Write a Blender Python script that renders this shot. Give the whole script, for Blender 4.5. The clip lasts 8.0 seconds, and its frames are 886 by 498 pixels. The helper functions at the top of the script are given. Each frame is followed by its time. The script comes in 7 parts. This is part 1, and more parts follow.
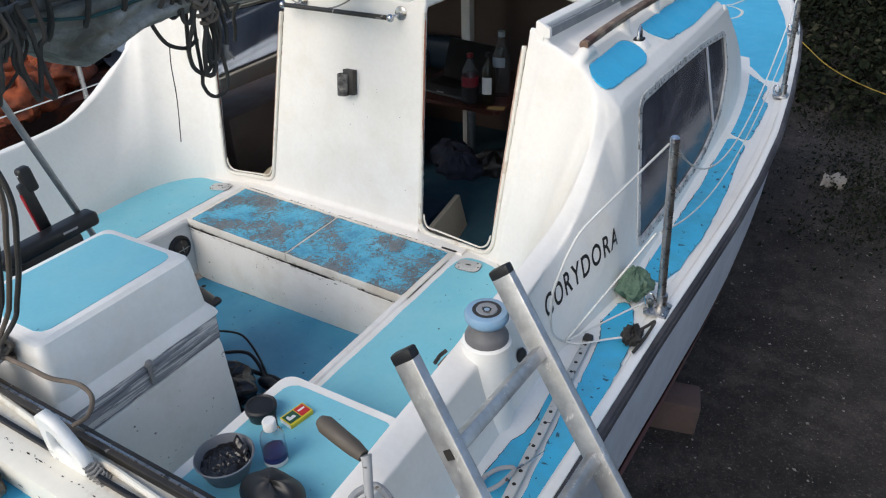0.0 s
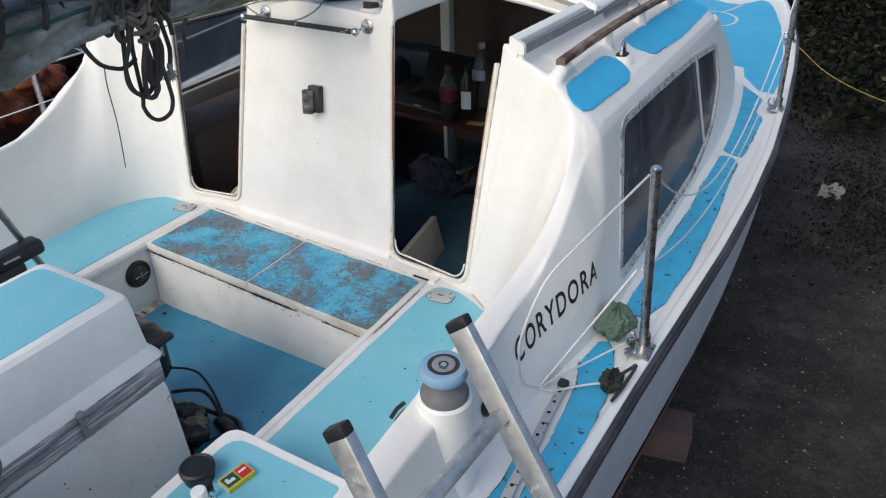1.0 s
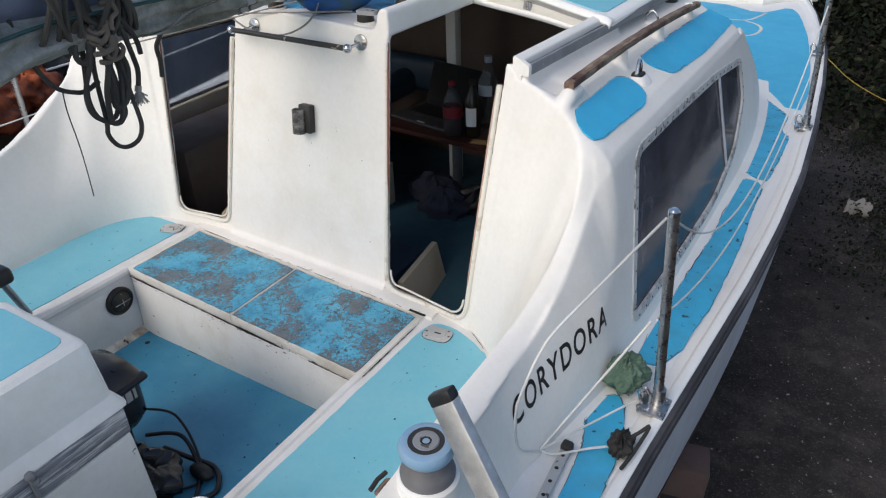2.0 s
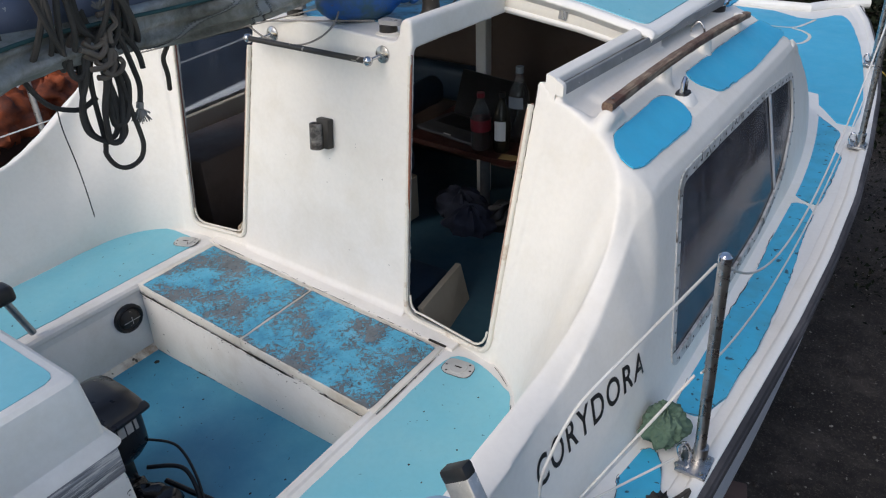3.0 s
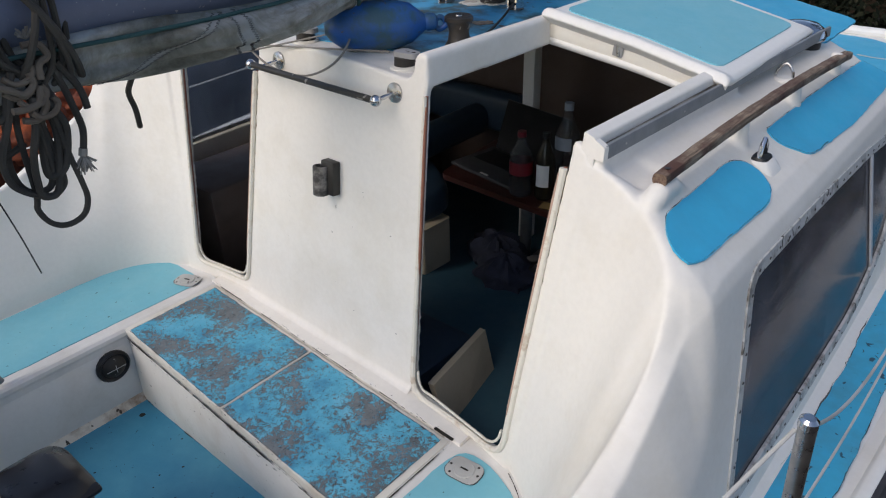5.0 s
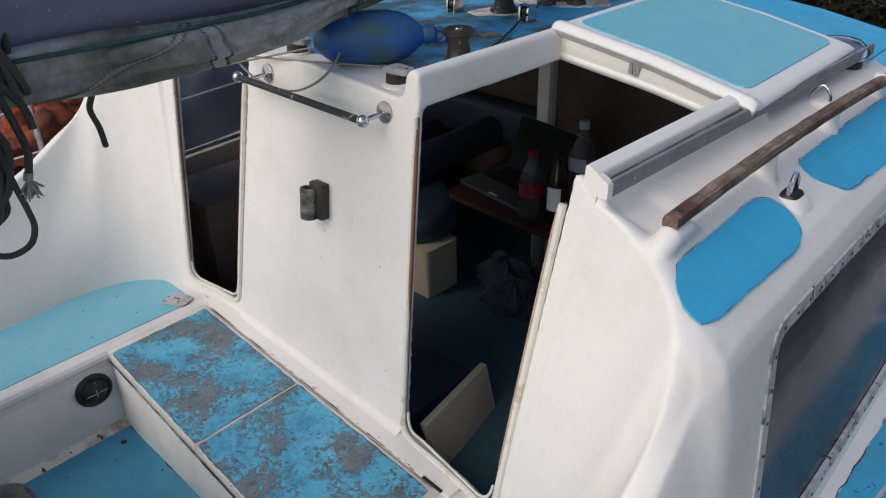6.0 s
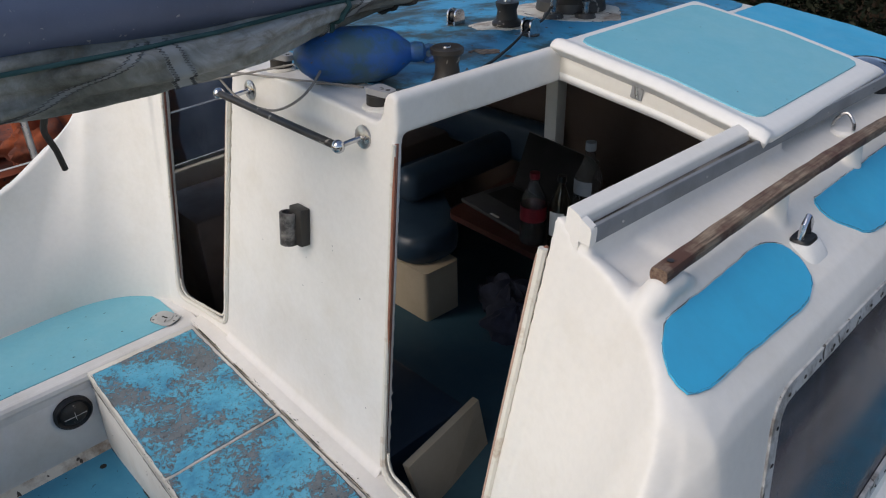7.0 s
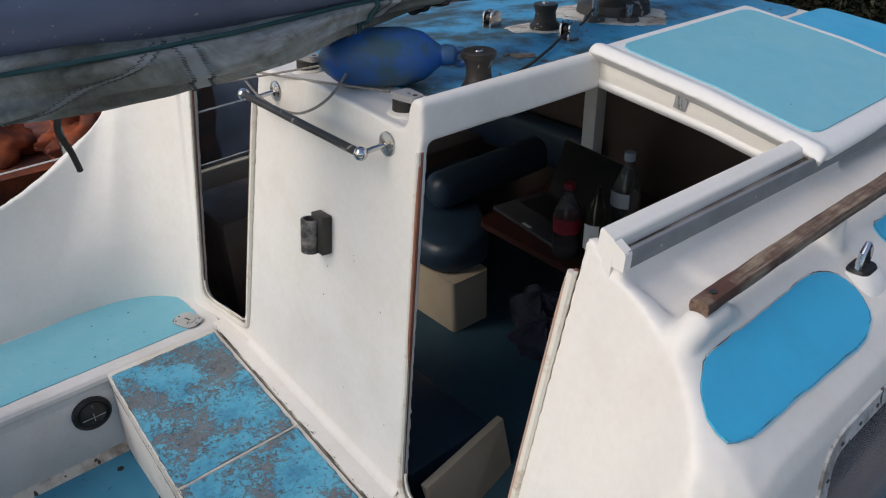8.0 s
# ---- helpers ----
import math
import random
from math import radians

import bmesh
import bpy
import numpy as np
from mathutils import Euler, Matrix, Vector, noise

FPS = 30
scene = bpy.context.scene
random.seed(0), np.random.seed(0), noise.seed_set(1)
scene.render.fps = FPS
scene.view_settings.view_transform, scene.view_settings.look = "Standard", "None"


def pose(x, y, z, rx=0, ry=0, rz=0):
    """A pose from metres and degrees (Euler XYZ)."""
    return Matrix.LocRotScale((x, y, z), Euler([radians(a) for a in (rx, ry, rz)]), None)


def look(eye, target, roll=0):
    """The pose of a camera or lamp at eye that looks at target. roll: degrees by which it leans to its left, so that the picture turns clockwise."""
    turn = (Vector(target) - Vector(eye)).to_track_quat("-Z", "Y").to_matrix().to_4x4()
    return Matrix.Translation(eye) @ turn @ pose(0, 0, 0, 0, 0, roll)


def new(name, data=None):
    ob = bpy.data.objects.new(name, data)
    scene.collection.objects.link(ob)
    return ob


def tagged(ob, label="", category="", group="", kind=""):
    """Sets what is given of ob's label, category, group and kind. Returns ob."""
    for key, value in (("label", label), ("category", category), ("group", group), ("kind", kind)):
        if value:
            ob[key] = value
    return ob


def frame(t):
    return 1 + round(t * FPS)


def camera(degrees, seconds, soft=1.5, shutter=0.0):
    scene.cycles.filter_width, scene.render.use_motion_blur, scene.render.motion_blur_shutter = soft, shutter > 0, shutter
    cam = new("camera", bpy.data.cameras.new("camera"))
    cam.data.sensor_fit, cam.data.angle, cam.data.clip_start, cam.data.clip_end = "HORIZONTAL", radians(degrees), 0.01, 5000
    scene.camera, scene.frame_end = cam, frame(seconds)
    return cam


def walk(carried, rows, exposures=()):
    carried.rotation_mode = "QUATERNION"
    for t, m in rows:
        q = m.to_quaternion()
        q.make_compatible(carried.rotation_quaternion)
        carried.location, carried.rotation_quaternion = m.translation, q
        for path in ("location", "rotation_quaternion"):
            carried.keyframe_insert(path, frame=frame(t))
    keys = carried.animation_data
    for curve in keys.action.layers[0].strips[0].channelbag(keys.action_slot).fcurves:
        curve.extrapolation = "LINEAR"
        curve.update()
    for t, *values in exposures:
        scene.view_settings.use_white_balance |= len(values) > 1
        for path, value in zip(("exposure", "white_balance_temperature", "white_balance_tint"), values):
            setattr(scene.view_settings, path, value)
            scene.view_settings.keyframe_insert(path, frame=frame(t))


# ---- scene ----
cam = camera(63.6, 8.0, 1.15)
PATH = [
    (0, (1.901, -1.849, 1.533), (1.005, -0.39, 0.5), -1.9),
    (0.5, (1.897, -1.733, 1.527), (1.003, -0.274, 0.493), -1.9),
    (1, (1.884, -1.612, 1.524), (0.989, -0.149, 0.493), -1.9),
    (1.5, (1.854, -1.485, 1.517), (0.946, -0.029, 0.49), -1.9),
    (3, (1.728, -1.208, 1.507), (0.73, 0.188, 0.48), -2.1),
    (3.5, (1.683, -1.116, 1.485), (0.644, 0.254, 0.464), -1.9),
    (4, (1.655, -0.999, 1.469), (0.569, 0.34, 0.454), -1.9),
    (4.5, (1.625, -0.89, 1.477), (0.508, 0.427, 0.467), -1.8),
    (6, (1.537, -0.588, 1.454), (0.332, 0.659, 0.458), -1.6),
    (6.5, (1.523, -0.49, 1.446), (0.284, 0.728, 0.456), -1.6),
    (7, (1.512, -0.408, 1.456), (0.25, 0.787, 0.466), -1.6),
    (7.5, (1.493, -0.361, 1.454), (0.203, 0.803, 0.465), -1.5),
    (8, (1.463, -0.329, 1.441), (0.133, 0.792, 0.453), -1.5),
]
walk(cam, [(t, look(eye, target, roll)) for t, eye, target, roll in PATH], [(0, 0.47, 6850, 10), (3, 0.28, 6900, 12), (6, 0.12, 7000, 13), (8, 0.11, 7050, 13)])

# ---- world and light ----
world = bpy.data.worlds.new("sky")
scene.world = world
world.use_nodes = True
wn = world.node_tree.nodes
sky = wn.new("ShaderNodeTexSky")
sky.sky_type, sky.sun_disc = "NISHITA", False
sky.sun_elevation, sky.sun_rotation = radians(41), radians(193)
wn["Background"].inputs["Strength"].default_value = 0.15
world.node_tree.links.new(sky.outputs[0], wn["Background"].inputs["Color"])
sun = new("sun", bpy.data.lights.new("sun", "SUN"))
sun.data.energy, sun.data.angle, sun.data.color = 1.4, radians(45), (1.0, 0.95, 0.88)
sun.matrix_world = look((-1.9, -8, 7.6), (0, 0.5, 0))

# ---- materials ----


def shade(name, rough=0.5, metal=0.0, **inputs):
    m = bpy.data.materials.new(name)
    m.use_nodes = True
    b = m.node_tree.nodes["Principled BSDF"]
    b.inputs["Roughness"].default_value, b.inputs["Metallic"].default_value = rough, metal
    for key, value in inputs.items():
        b.inputs[key.replace("_", " ")].default_value = value
    return m, m.node_tree.nodes, m.node_tree.links, b


def noise_at(nodes, links, scale, detail=5, rough=0.6, stretch=None, distort=0.0):
    co = nodes.new("ShaderNodeTexCoord")
    tex = nodes.new("ShaderNodeTexNoise")
    tex.inputs["Scale"].default_value, tex.inputs["Detail"].default_value = scale, detail
    tex.inputs["Roughness"].default_value, tex.inputs["Distortion"].default_value = rough, distort
    if stretch:
        mp = nodes.new("ShaderNodeMapping")
        mp.inputs["Scale"].default_value = stretch
        links.new(co.outputs["Object"], mp.inputs["Vector"])
        links.new(mp.outputs["Vector"], tex.inputs["Vector"])
    else:
        links.new(co.outputs["Object"], tex.inputs["Vector"])
    return tex.outputs["Fac"]


def ramp(nodes, links, fac, stops):
    r = nodes.new("ShaderNodeValToRGB")
    links.new(fac, r.inputs["Fac"])
    el = r.color_ramp.elements
    while len(el) < len(stops):
        el.new(0.5)
    for e, (p, c) in zip(el, stops):
        e.position, e.color = p, (*c, 1) if len(c) == 3 else c
    return r.outputs["Color"]


def mix(nodes, links, fac, a, b, how="MIX"):
    m = nodes.new("ShaderNodeMix")
    m.data_type, m.blend_type = "RGBA", how
    for sock, val in ((m.inputs["Factor"], fac), (m.inputs["A"], a), (m.inputs["B"], b)):
        if isinstance(val, (int, float)):
            sock.default_value = val
        elif isinstance(val, tuple):
            sock.default_value = (*val, 1)
        else:
            links.new(val, sock)
    return m.outputs["Result"]


def bump(nodes, links, b, height, strength, dist=0.002):
    n = nodes.new("ShaderNodeBump")
    n.inputs["Strength"].default_value, n.inputs["Distance"].default_value = strength, dist
    links.new(height, n.inputs["Height"])
    links.new(n.outputs["Normal"], b.inputs["Normal"])


def painted(name, base, dirt, rough=0.4, amount=(0.52, 0.75), speck=0.0, speck_col=(0.08, 0.07, 0.06), big=3.0, relief=0.15, spot=38):
    """A painted or moulded surface: soft stains, fine specks and a slight orange peel."""
    m, n, l, b = shade(name, rough)
    tone = ramp(n, l, noise_at(n, l, big, 6, 0.65), [(amount[0], base), (amount[1], dirt)])
    fine = ramp(n, l, noise_at(n, l, 60, 4), [(0.35, (0.95, 0.95, 0.95)), (0.6, (1, 1, 1))])
    tone = mix(n, l, 0.6, tone, fine, "MULTIPLY")
    if speck:
        s = ramp(n, l, noise_at(n, l, spot, 2, 0.4, distort=0.6), [(0.70 - speck, (0, 0, 0)), (0.73 - speck, (1, 1, 1))])
        tone = mix(n, l, s, tone, speck_col)
    l.new(tone, b.inputs["Base Color"])
    l.new(ramp(n, l, noise_at(n, l, 9, 5), [(0.3, (rough - 0.1,) * 3), (0.7, (rough + 0.15,) * 3)]), b.inputs["Roughness"])
    bump(n, l, b, noise_at(n, l, 120, 3), relief, 0.001)
    return m


def flaked(name, paint, under, low, high):
    """Old paint flaking off a grey under-coat."""
    m, n, l, b = shade(name, 0.65)

    def blend(a, ka, c, kc):
        half = n.new("ShaderNodeMath")
        half.operation, half.inputs[1].default_value = "MULTIPLY", ka
        l.new(a, half.inputs[0])
        out = n.new("ShaderNodeMath")
        out.operation, out.inputs[1].default_value = "MULTIPLY_ADD", kc
        l.new(c, out.inputs[0])
        l.new(half.outputs[0], out.inputs[2])
        return out.outputs[0]
    field = blend(noise_at(n, l, 6.0, 3, 0.55), 0.42, noise_at(n, l, 70, 11, 0.8, distort=0.6), 0.58)
    edge = ramp(n, l, field, [(low, (0, 0, 0)), (high, (1, 1, 1))])
    grey = ramp(n, l, noise_at(n, l, 13, 9, 0.75), [(0.30, tuple(c * 0.38 for c in under)), (0.5, under), (0.66, tuple(c * 1.3 for c in under)), (0.8, tuple(min(1, c * 2.1) for c in under))])
    grey = mix(n, l, ramp(n, l, noise_at(n, l, 6, 5, 0.7), [(0.52, (0, 0, 0)), (0.68, (0.35, 0.35, 0.35))]), grey, (0.13, 0.125, 0.12))
    blue = ramp(n, l, noise_at(n, l, 7, 8, 0.7), [(0.36, (paint[0] * 0.55, paint[1] * 0.62, paint[2] * 0.72)), (0.5, paint), (0.68, (paint[0] * 1.9, paint[1] * 1.18, paint[2] * 1.12))])
    rim = ramp(n, l, field, [(low - 0.009, (0, 0, 0)), (low - 0.002, (0.6, 0.6, 0.6)), (high, (0.8, 0.8, 0.8)), (high + 0.010, (0, 0, 0))])
    chips = ramp(n, l, noise_at(n, l, 75, 5, 0.7, distort=0.6), [(0.605, (0, 0, 0)), (0.625, (0.85, 0.85, 0.85))])
    pale = ramp(n, l, noise_at(n, l, 16, 8, 0.75, distort=1.0), [(0.66, (0, 0, 0)), (0.70, (0.7, 0.7, 0.7))])
    tone = mix(n, l, edge, blue, grey)
    tone = mix(n, l, rim, tone, tuple(c * 0.32 for c in under))
    tone = mix(n, l, chips, tone, (0.045, 0.055, 0.065))
    l.new(mix(n, l, pale, tone, (0.36, 0.38, 0.38)), b.inputs["Base Color"])
    inv = n.new("ShaderNodeInvert")
    l.new(edge, inv.inputs["Color"])
    bump(n, l, b, inv.outputs["Color"], 0.7, 0.0018)
    return m


GELCOAT = painted("white_gelcoat", (0.80, 0.785, 0.75), (0.68, 0.65, 0.58), 0.48, (0.5, 0.85), relief=0.03)
DECK_WHITE = painted("creamy_white_gelcoat", (0.805, 0.77, 0.712), (0.70, 0.65, 0.56), 0.5, (0.5, 0.85), relief=0.03)
# Stained bench white, greyed so the cockpit's ambient shade sits in its colour.
BENCH_WHITE = painted("shade_toned_white_gelcoat", (0.74, 0.725, 0.70), (0.58, 0.55, 0.49), 0.5, (0.46, 0.75), relief=0.03)
CREAM = painted("cream_gelcoat", (0.79, 0.755, 0.68), (0.66, 0.60, 0.49), 0.42, (0.5, 0.85), relief=0.03)
WORN_WHITE = painted("worn_white_paint", (0.72, 0.69, 0.62), (0.42, 0.36, 0.27), 0.55, (0.52, 0.8), 0.0, (0.22, 0.18, 0.13))
STAINED = painted("rust_stained_white", (0.66, 0.62, 0.54), (0.20, 0.12, 0.07), 0.6, (0.48, 0.7), 0.03, (0.05, 0.04, 0.03), 9)
BENCH_BLUE = painted("pale_blue_deck_paint", (0.17, 0.50, 0.60), (0.21, 0.52, 0.60), 0.55, (0.4, 0.7), -0.055, (0.07, 0.22, 0.28), 4, 0.25, 70)
# Cabin sole blue, taken down so its colour carries the dim interior.
CABIN_BLUE = painted("shade_toned_cabin_blue", (0.021, 0.068, 0.095), (0.034, 0.07, 0.09), 0.6)
FLOOR_BLUE = painted("blue_sole_paint", (0.032, 0.22, 0.36), (0.065, 0.29, 0.42), 0.45, (0.38, 0.66), -0.02, (0.02, 0.12, 0.19), 3, 0.2, 60)
DECK_BLUE = painted("bright_blue_deck_paint", (0.028, 0.42, 0.68), (0.035, 0.38, 0.62), 0.42, (0.45, 0.75), 0.0, (0.05, 0.13, 0.2), 5, 0.25)
WORN_BLUE = painted("worn_blue_deck_paint", (0.04, 0.42, 0.66), (0.06, 0.36, 0.54), 0.5, (0.42, 0.66), 0.03, (0.03, 0.09, 0.14), 9, 0.3)
FORE_BLUE = painted("foredeck_blue_paint", (0.06, 0.45, 0.68), (0.05, 0.40, 0.61), 0.5, (0.4, 0.7), 0.0, big=1.5, relief=0.25)
SPECKLED = painted("speckled_white_gelcoat", (0.78, 0.77, 0.73), (0.62, 0.58, 0.50), 0.45, (0.52, 0.8), -0.03, (0.06, 0.05, 0.04), spot=75)
LID_PAINT = flaked("flaking_blue_lid_paint", (0.085, 0.42, 0.59), (0.165, 0.195, 0.21), 0.512, 0.517)
RIM = painted("stained_cream_rim", (0.74, 0.70, 0.61), (0.42, 0.29, 0.18), 0.5, (0.55, 0.75), 0.0, big=17)
STAINED_CREAM = painted("stained_cream_edge", (0.74, 0.70, 0.60), (0.40, 0.30, 0.18), 0.5, (0.55, 0.78), 0.0, big=6)
GROOVE = painted("stained_groove", (0.20, 0.18, 0.16), (0.04, 0.032, 0.026), 0.85, (0.42, 0.56), 0.02, big=4)
SEAL = painted("grubby_window_seal", (0.55, 0.54, 0.52), (0.14, 0.12, 0.10), 0.7, (0.52, 0.70), 0.02, big=14)
STRIP_GREY = painted("dull_grey_aluminium", (0.24, 0.25, 0.26), (0.17, 0.175, 0.18), 0.5, (0.4, 0.7), 0.0, big=7)
BOTTLE_LABEL = painted("pale_blue_paper_label", (0.33, 0.37, 0.41), (0.28, 0.32, 0.36), 0.7)
PLATE_GREY = painted("pale_grey_cast_plate", (0.50, 0.50, 0.48), (0.30, 0.30, 0.29), 0.45, (0.4, 0.75), 0.03)
GREY_WOOD, gn, gl, gb = shade("bare_grey_timber", 0.8)
gl.new(mix(gn, gl, ramp(gn, gl, noise_at(gn, gl, 14, 8, 0.7, (1, 0.3, 6)), [(0.50, (0, 0, 0)), (0.55, (1, 1, 1))]),
           ramp(gn, gl, noise_at(gn, gl, 30, 6, 0.6, (1, 0.12, 4)), [(0.3, (0.09, 0.09, 0.10)), (0.6, (0.34, 0.34, 0.36))]), (0.62, 0.60, 0.58)), gb.inputs["Base Color"])
bump(gn, gl, gb, noise_at(gn, gl, 40, 6, 0.6, (1, 0.12, 4)), 0.6, 0.003)


def timber(name, dark, light, stretch, rough=0.75, patch_col=None):
    m, n, l, b = shade(name, rough)
    grain = noise_at(n, l, 30, 8, 0.65, stretch)
    col = ramp(n, l, grain, [(0.32, dark), (0.62, light)])
    worn = ramp(n, l, noise_at(n, l, 7, 5, 0.7), [(0.45, (0, 0, 0)), (0.62, (1, 1, 1))])
    l.new(mix(n, l, worn, col, patch_col or tuple(0.5 * (a + b2) * 1.25 for a, b2 in zip(dark, light))), b.inputs["Base Color"])
    bump(n, l, b, grain, 0.5, 0.002)
    return m


TEAK = timber("weathered_teak", (0.045, 0.026, 0.018), (0.34, 0.25, 0.175), (5, 0.35, 5), 0.75, (0.10, 0.045, 0.03))
MAHOGANY = timber("varnished_mahogany", (0.028, 0.008, 0.006), (0.065, 0.018, 0.013), (4, 0.5, 4), 0.3)
PINK_TRIM = timber("pinkish_bare_timber", (0.30, 0.17, 0.12), (0.50, 0.36, 0.29), (8, 8, 0.6), 0.7)
RED_TRIM = timber("red_brown_timber_trim", (0.16, 0.05, 0.03), (0.36, 0.15, 0.09), (8, 8, 0.6), 0.6)


def metal(name, col, rough, spots=0.0, spot_col=(0.5, 0.5, 0.5), m0=1.0):
    m, n, l, b = shade(name, rough, m0)
    tone = ramp(n, l, noise_at(n, l, 25, 5), [(0.3, tuple(c * 0.72 for c in col)), (0.65, col)])
    if spots:
        s = ramp(n, l, noise_at(n, l, 30, 7, 0.8, (1, 1, 0.35)), [(0.62 - spots, (0, 0, 0)), (0.65 - spots, (1, 1, 1))])
        tone = mix(n, l, s, tone, spot_col)
        inv = n.new("ShaderNodeInvert")
        l.new(s, inv.inputs["Color"])
        l.new(inv.outputs["Color"], b.inputs["Metallic"])
    l.new(tone, b.inputs["Base Color"])
    l.new(ramp(n, l, noise_at(n, l, 40, 4), [(0.3, (max(0.03, rough - 0.12),) * 3), (0.7, (rough + 0.15,) * 3)]), b.inputs["Roughness"])
    return m


CHROME = metal("polished_steel", (0.66, 0.66, 0.68), 0.14)
STEEL = metal("dull_stainless_steel", (0.52, 0.51, 0.50), 0.28)
ALLOY = metal("scuffed_aluminium", (0.60, 0.59, 0.575), 0.5, 0.025, (0.70, 0.67, 0.62))
GREY_ALLOY = metal("grey_anodised_aluminium", (0.33, 0.35, 0.37), 0.45)
BLACK = painted("black_plastic", (0.008, 0.008, 0.009), (0.022, 0.022, 0.022), 0.42, (0.5, 0.8))
GREASY = painted("greasy_black_bronze", (0.018, 0.016, 0.014), (0.05, 0.042, 0.034), 0.45, (0.45, 0.7), 0.02, (0.25, 0.23, 0.2))
SCUFFED = painted("scuffed_dark_box", (0.05, 0.043, 0.038), (0.25, 0.225, 0.20), 0.5, (0.42, 0.62), big=30)
ORANGE_CLOTH = painted("faded_orange_canvas", (0.32, 0.065, 0.016), (0.10, 0.025, 0.012), 0.85, (0.40, 0.62), big=6)
GREY_WINCH = painted("grey_winch_drum", (0.19, 0.19, 0.20), (0.10, 0.095, 0.09), 0.45, (0.4, 0.7))
BLUE_WINCH = painted("blue_grey_winch_rim", (0.16, 0.33, 0.50), (0.33, 0.40, 0.46), 0.4, (0.45, 0.7))
GALV = painted("dull_grey_plate", (0.36, 0.36, 0.36), (0.2, 0.2, 0.2), 0.5, (0.4, 0.7), 0.05)
RUBBER = painted("dark_rubber_strake", (0.035, 0.033, 0.036), (0.12, 0.11, 0.115), 0.6, (0.4, 0.72))
LINE_BLACK = painted("black_braided_rope", (0.024, 0.022, 0.020), (0.075, 0.066, 0.056), 0.85, (0.4, 0.7), relief=0.6)
LINE_TAN = painted("old_tan_rope", (0.085, 0.065, 0.05), (0.18, 0.145, 0.115), 0.9, (0.4, 0.7), relief=0.6)
LINE_GREY = painted("weathered_grey_rope", (0.20, 0.185, 0.17), (0.32, 0.30, 0.27), 0.9, (0.4, 0.7), relief=0.6)
LINE_WHITE = painted("white_coated_wire", (0.68, 0.67, 0.64), (0.4, 0.38, 0.34), 0.5, (0.45, 0.75))
LINE_TEAL = painted("dark_teal_rope", (0.015, 0.06, 0.065), (0.04, 0.10, 0.10), 0.85, (0.4, 0.7))
SAIL, an, al, ab = shade("mildewed_sailcloth", 0.8)
cloth = ramp(an, al, noise_at(an, al, 4.5, 8, 0.7, (1, 0.7, 1), 0.8), [(0.34, (0.085, 0.085, 0.07)), (0.48, (0.20, 0.20, 0.18)), (0.66, (0.40, 0.41, 0.41))])
brown = ramp(an, al, noise_at(an, al, 9, 7, 0.72, distort=1.0), [(0.54, (0, 0, 0)), (0.66, (0.6, 0.6, 0.6))])
al.new(mix(an, al, brown, cloth, (0.12, 0.095, 0.06)), ab.inputs["Base Color"])
bump(an, al, ab, noise_at(an, al, 14, 8, 0.65, (1, 0.5, 1), 1.2), 0.55, 0.012)
SAIL_BAND = painted("sailcloth_patch", (0.31, 0.32, 0.32), (0.19, 0.19, 0.17), 0.8, (0.45, 0.7))
THREAD = painted("dark_stitching", (0.09, 0.09, 0.09), (0.16, 0.16, 0.15), 0.9)
BOOM_PAINT = painted("slate_blue_boom_anodising", (0.13, 0.155, 0.24), (0.10, 0.12, 0.19), 0.42, (0.4, 0.7), -0.01, (0.4, 0.4, 0.42), 4, spot=80)
FENDER_BLUE = painted("blue_vinyl_fender", (0.010, 0.095, 0.36), (0.03, 0.085, 0.12), 0.45, (0.42, 0.58), 0.03, (0.08, 0.07, 0.06), 7)
NAVY_INK = painted("navy_label_ink", (0.012, 0.014, 0.10), (0.02, 0.022, 0.14), 0.5)
NAVY = painted("navy_vinyl_cushion", (0.016, 0.036, 0.062), (0.026, 0.05, 0.078), 0.42, (0.4, 0.7))
BEIGE = painted("beige_moulding", (0.52, 0.44, 0.32), (0.40, 0.32, 0.21), 0.5, (0.45, 0.75))
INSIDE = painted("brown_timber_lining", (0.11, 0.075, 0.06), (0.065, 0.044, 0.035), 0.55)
DARK_CLOTH = painted("dark_blue_cloth", (0.018, 0.022, 0.036), (0.035, 0.04, 0.065), 0.95, (0.4, 0.6), big=9, relief=0.5)
GREEN_CLOTH = painted("sage_green_cloth", (0.085, 0.145, 0.10), (0.13, 0.19, 0.14), 0.95, (0.4, 0.7), relief=0.6)
RED_PLASTIC = painted("red_plastic", (0.36, 0.012, 0.02), (0.28, 0.012, 0.02), 0.4)
WHITE_PLASTIC = painted("white_plastic", (0.78, 0.77, 0.74), (0.66, 0.65, 0.6), 0.35)
BOWL_GREY = painted("grey_plastic_bowl", (0.15, 0.16, 0.18), (0.20, 0.21, 0.23), 0.4, (0.4, 0.7))
BROWN_GRIP = painted("brown_winch_grip", (0.075, 0.06, 0.045), (0.13, 0.105, 0.08), 0.55, (0.4, 0.7))
COWL = painted("black_engine_cowl", (0.02, 0.017, 0.018), (0.055, 0.045, 0.045), 0.3, (0.45, 0.8))
LETTERS = painted("black_vinyl_lettering", (0.012, 0.012, 0.013), (0.03, 0.03, 0.03), 0.45, (0.45, 0.8))
PALE_INK = painted("pale_grey_lettering", (0.42, 0.42, 0.42), (0.3, 0.3, 0.3), 0.5)
# Black for joint dirt, and for shade painted into gaps and holes.
DARK_GAP = painted("black_grime_and_gap_shade", (0.02, 0.017, 0.013), (0.05, 0.04, 0.03), 0.9)
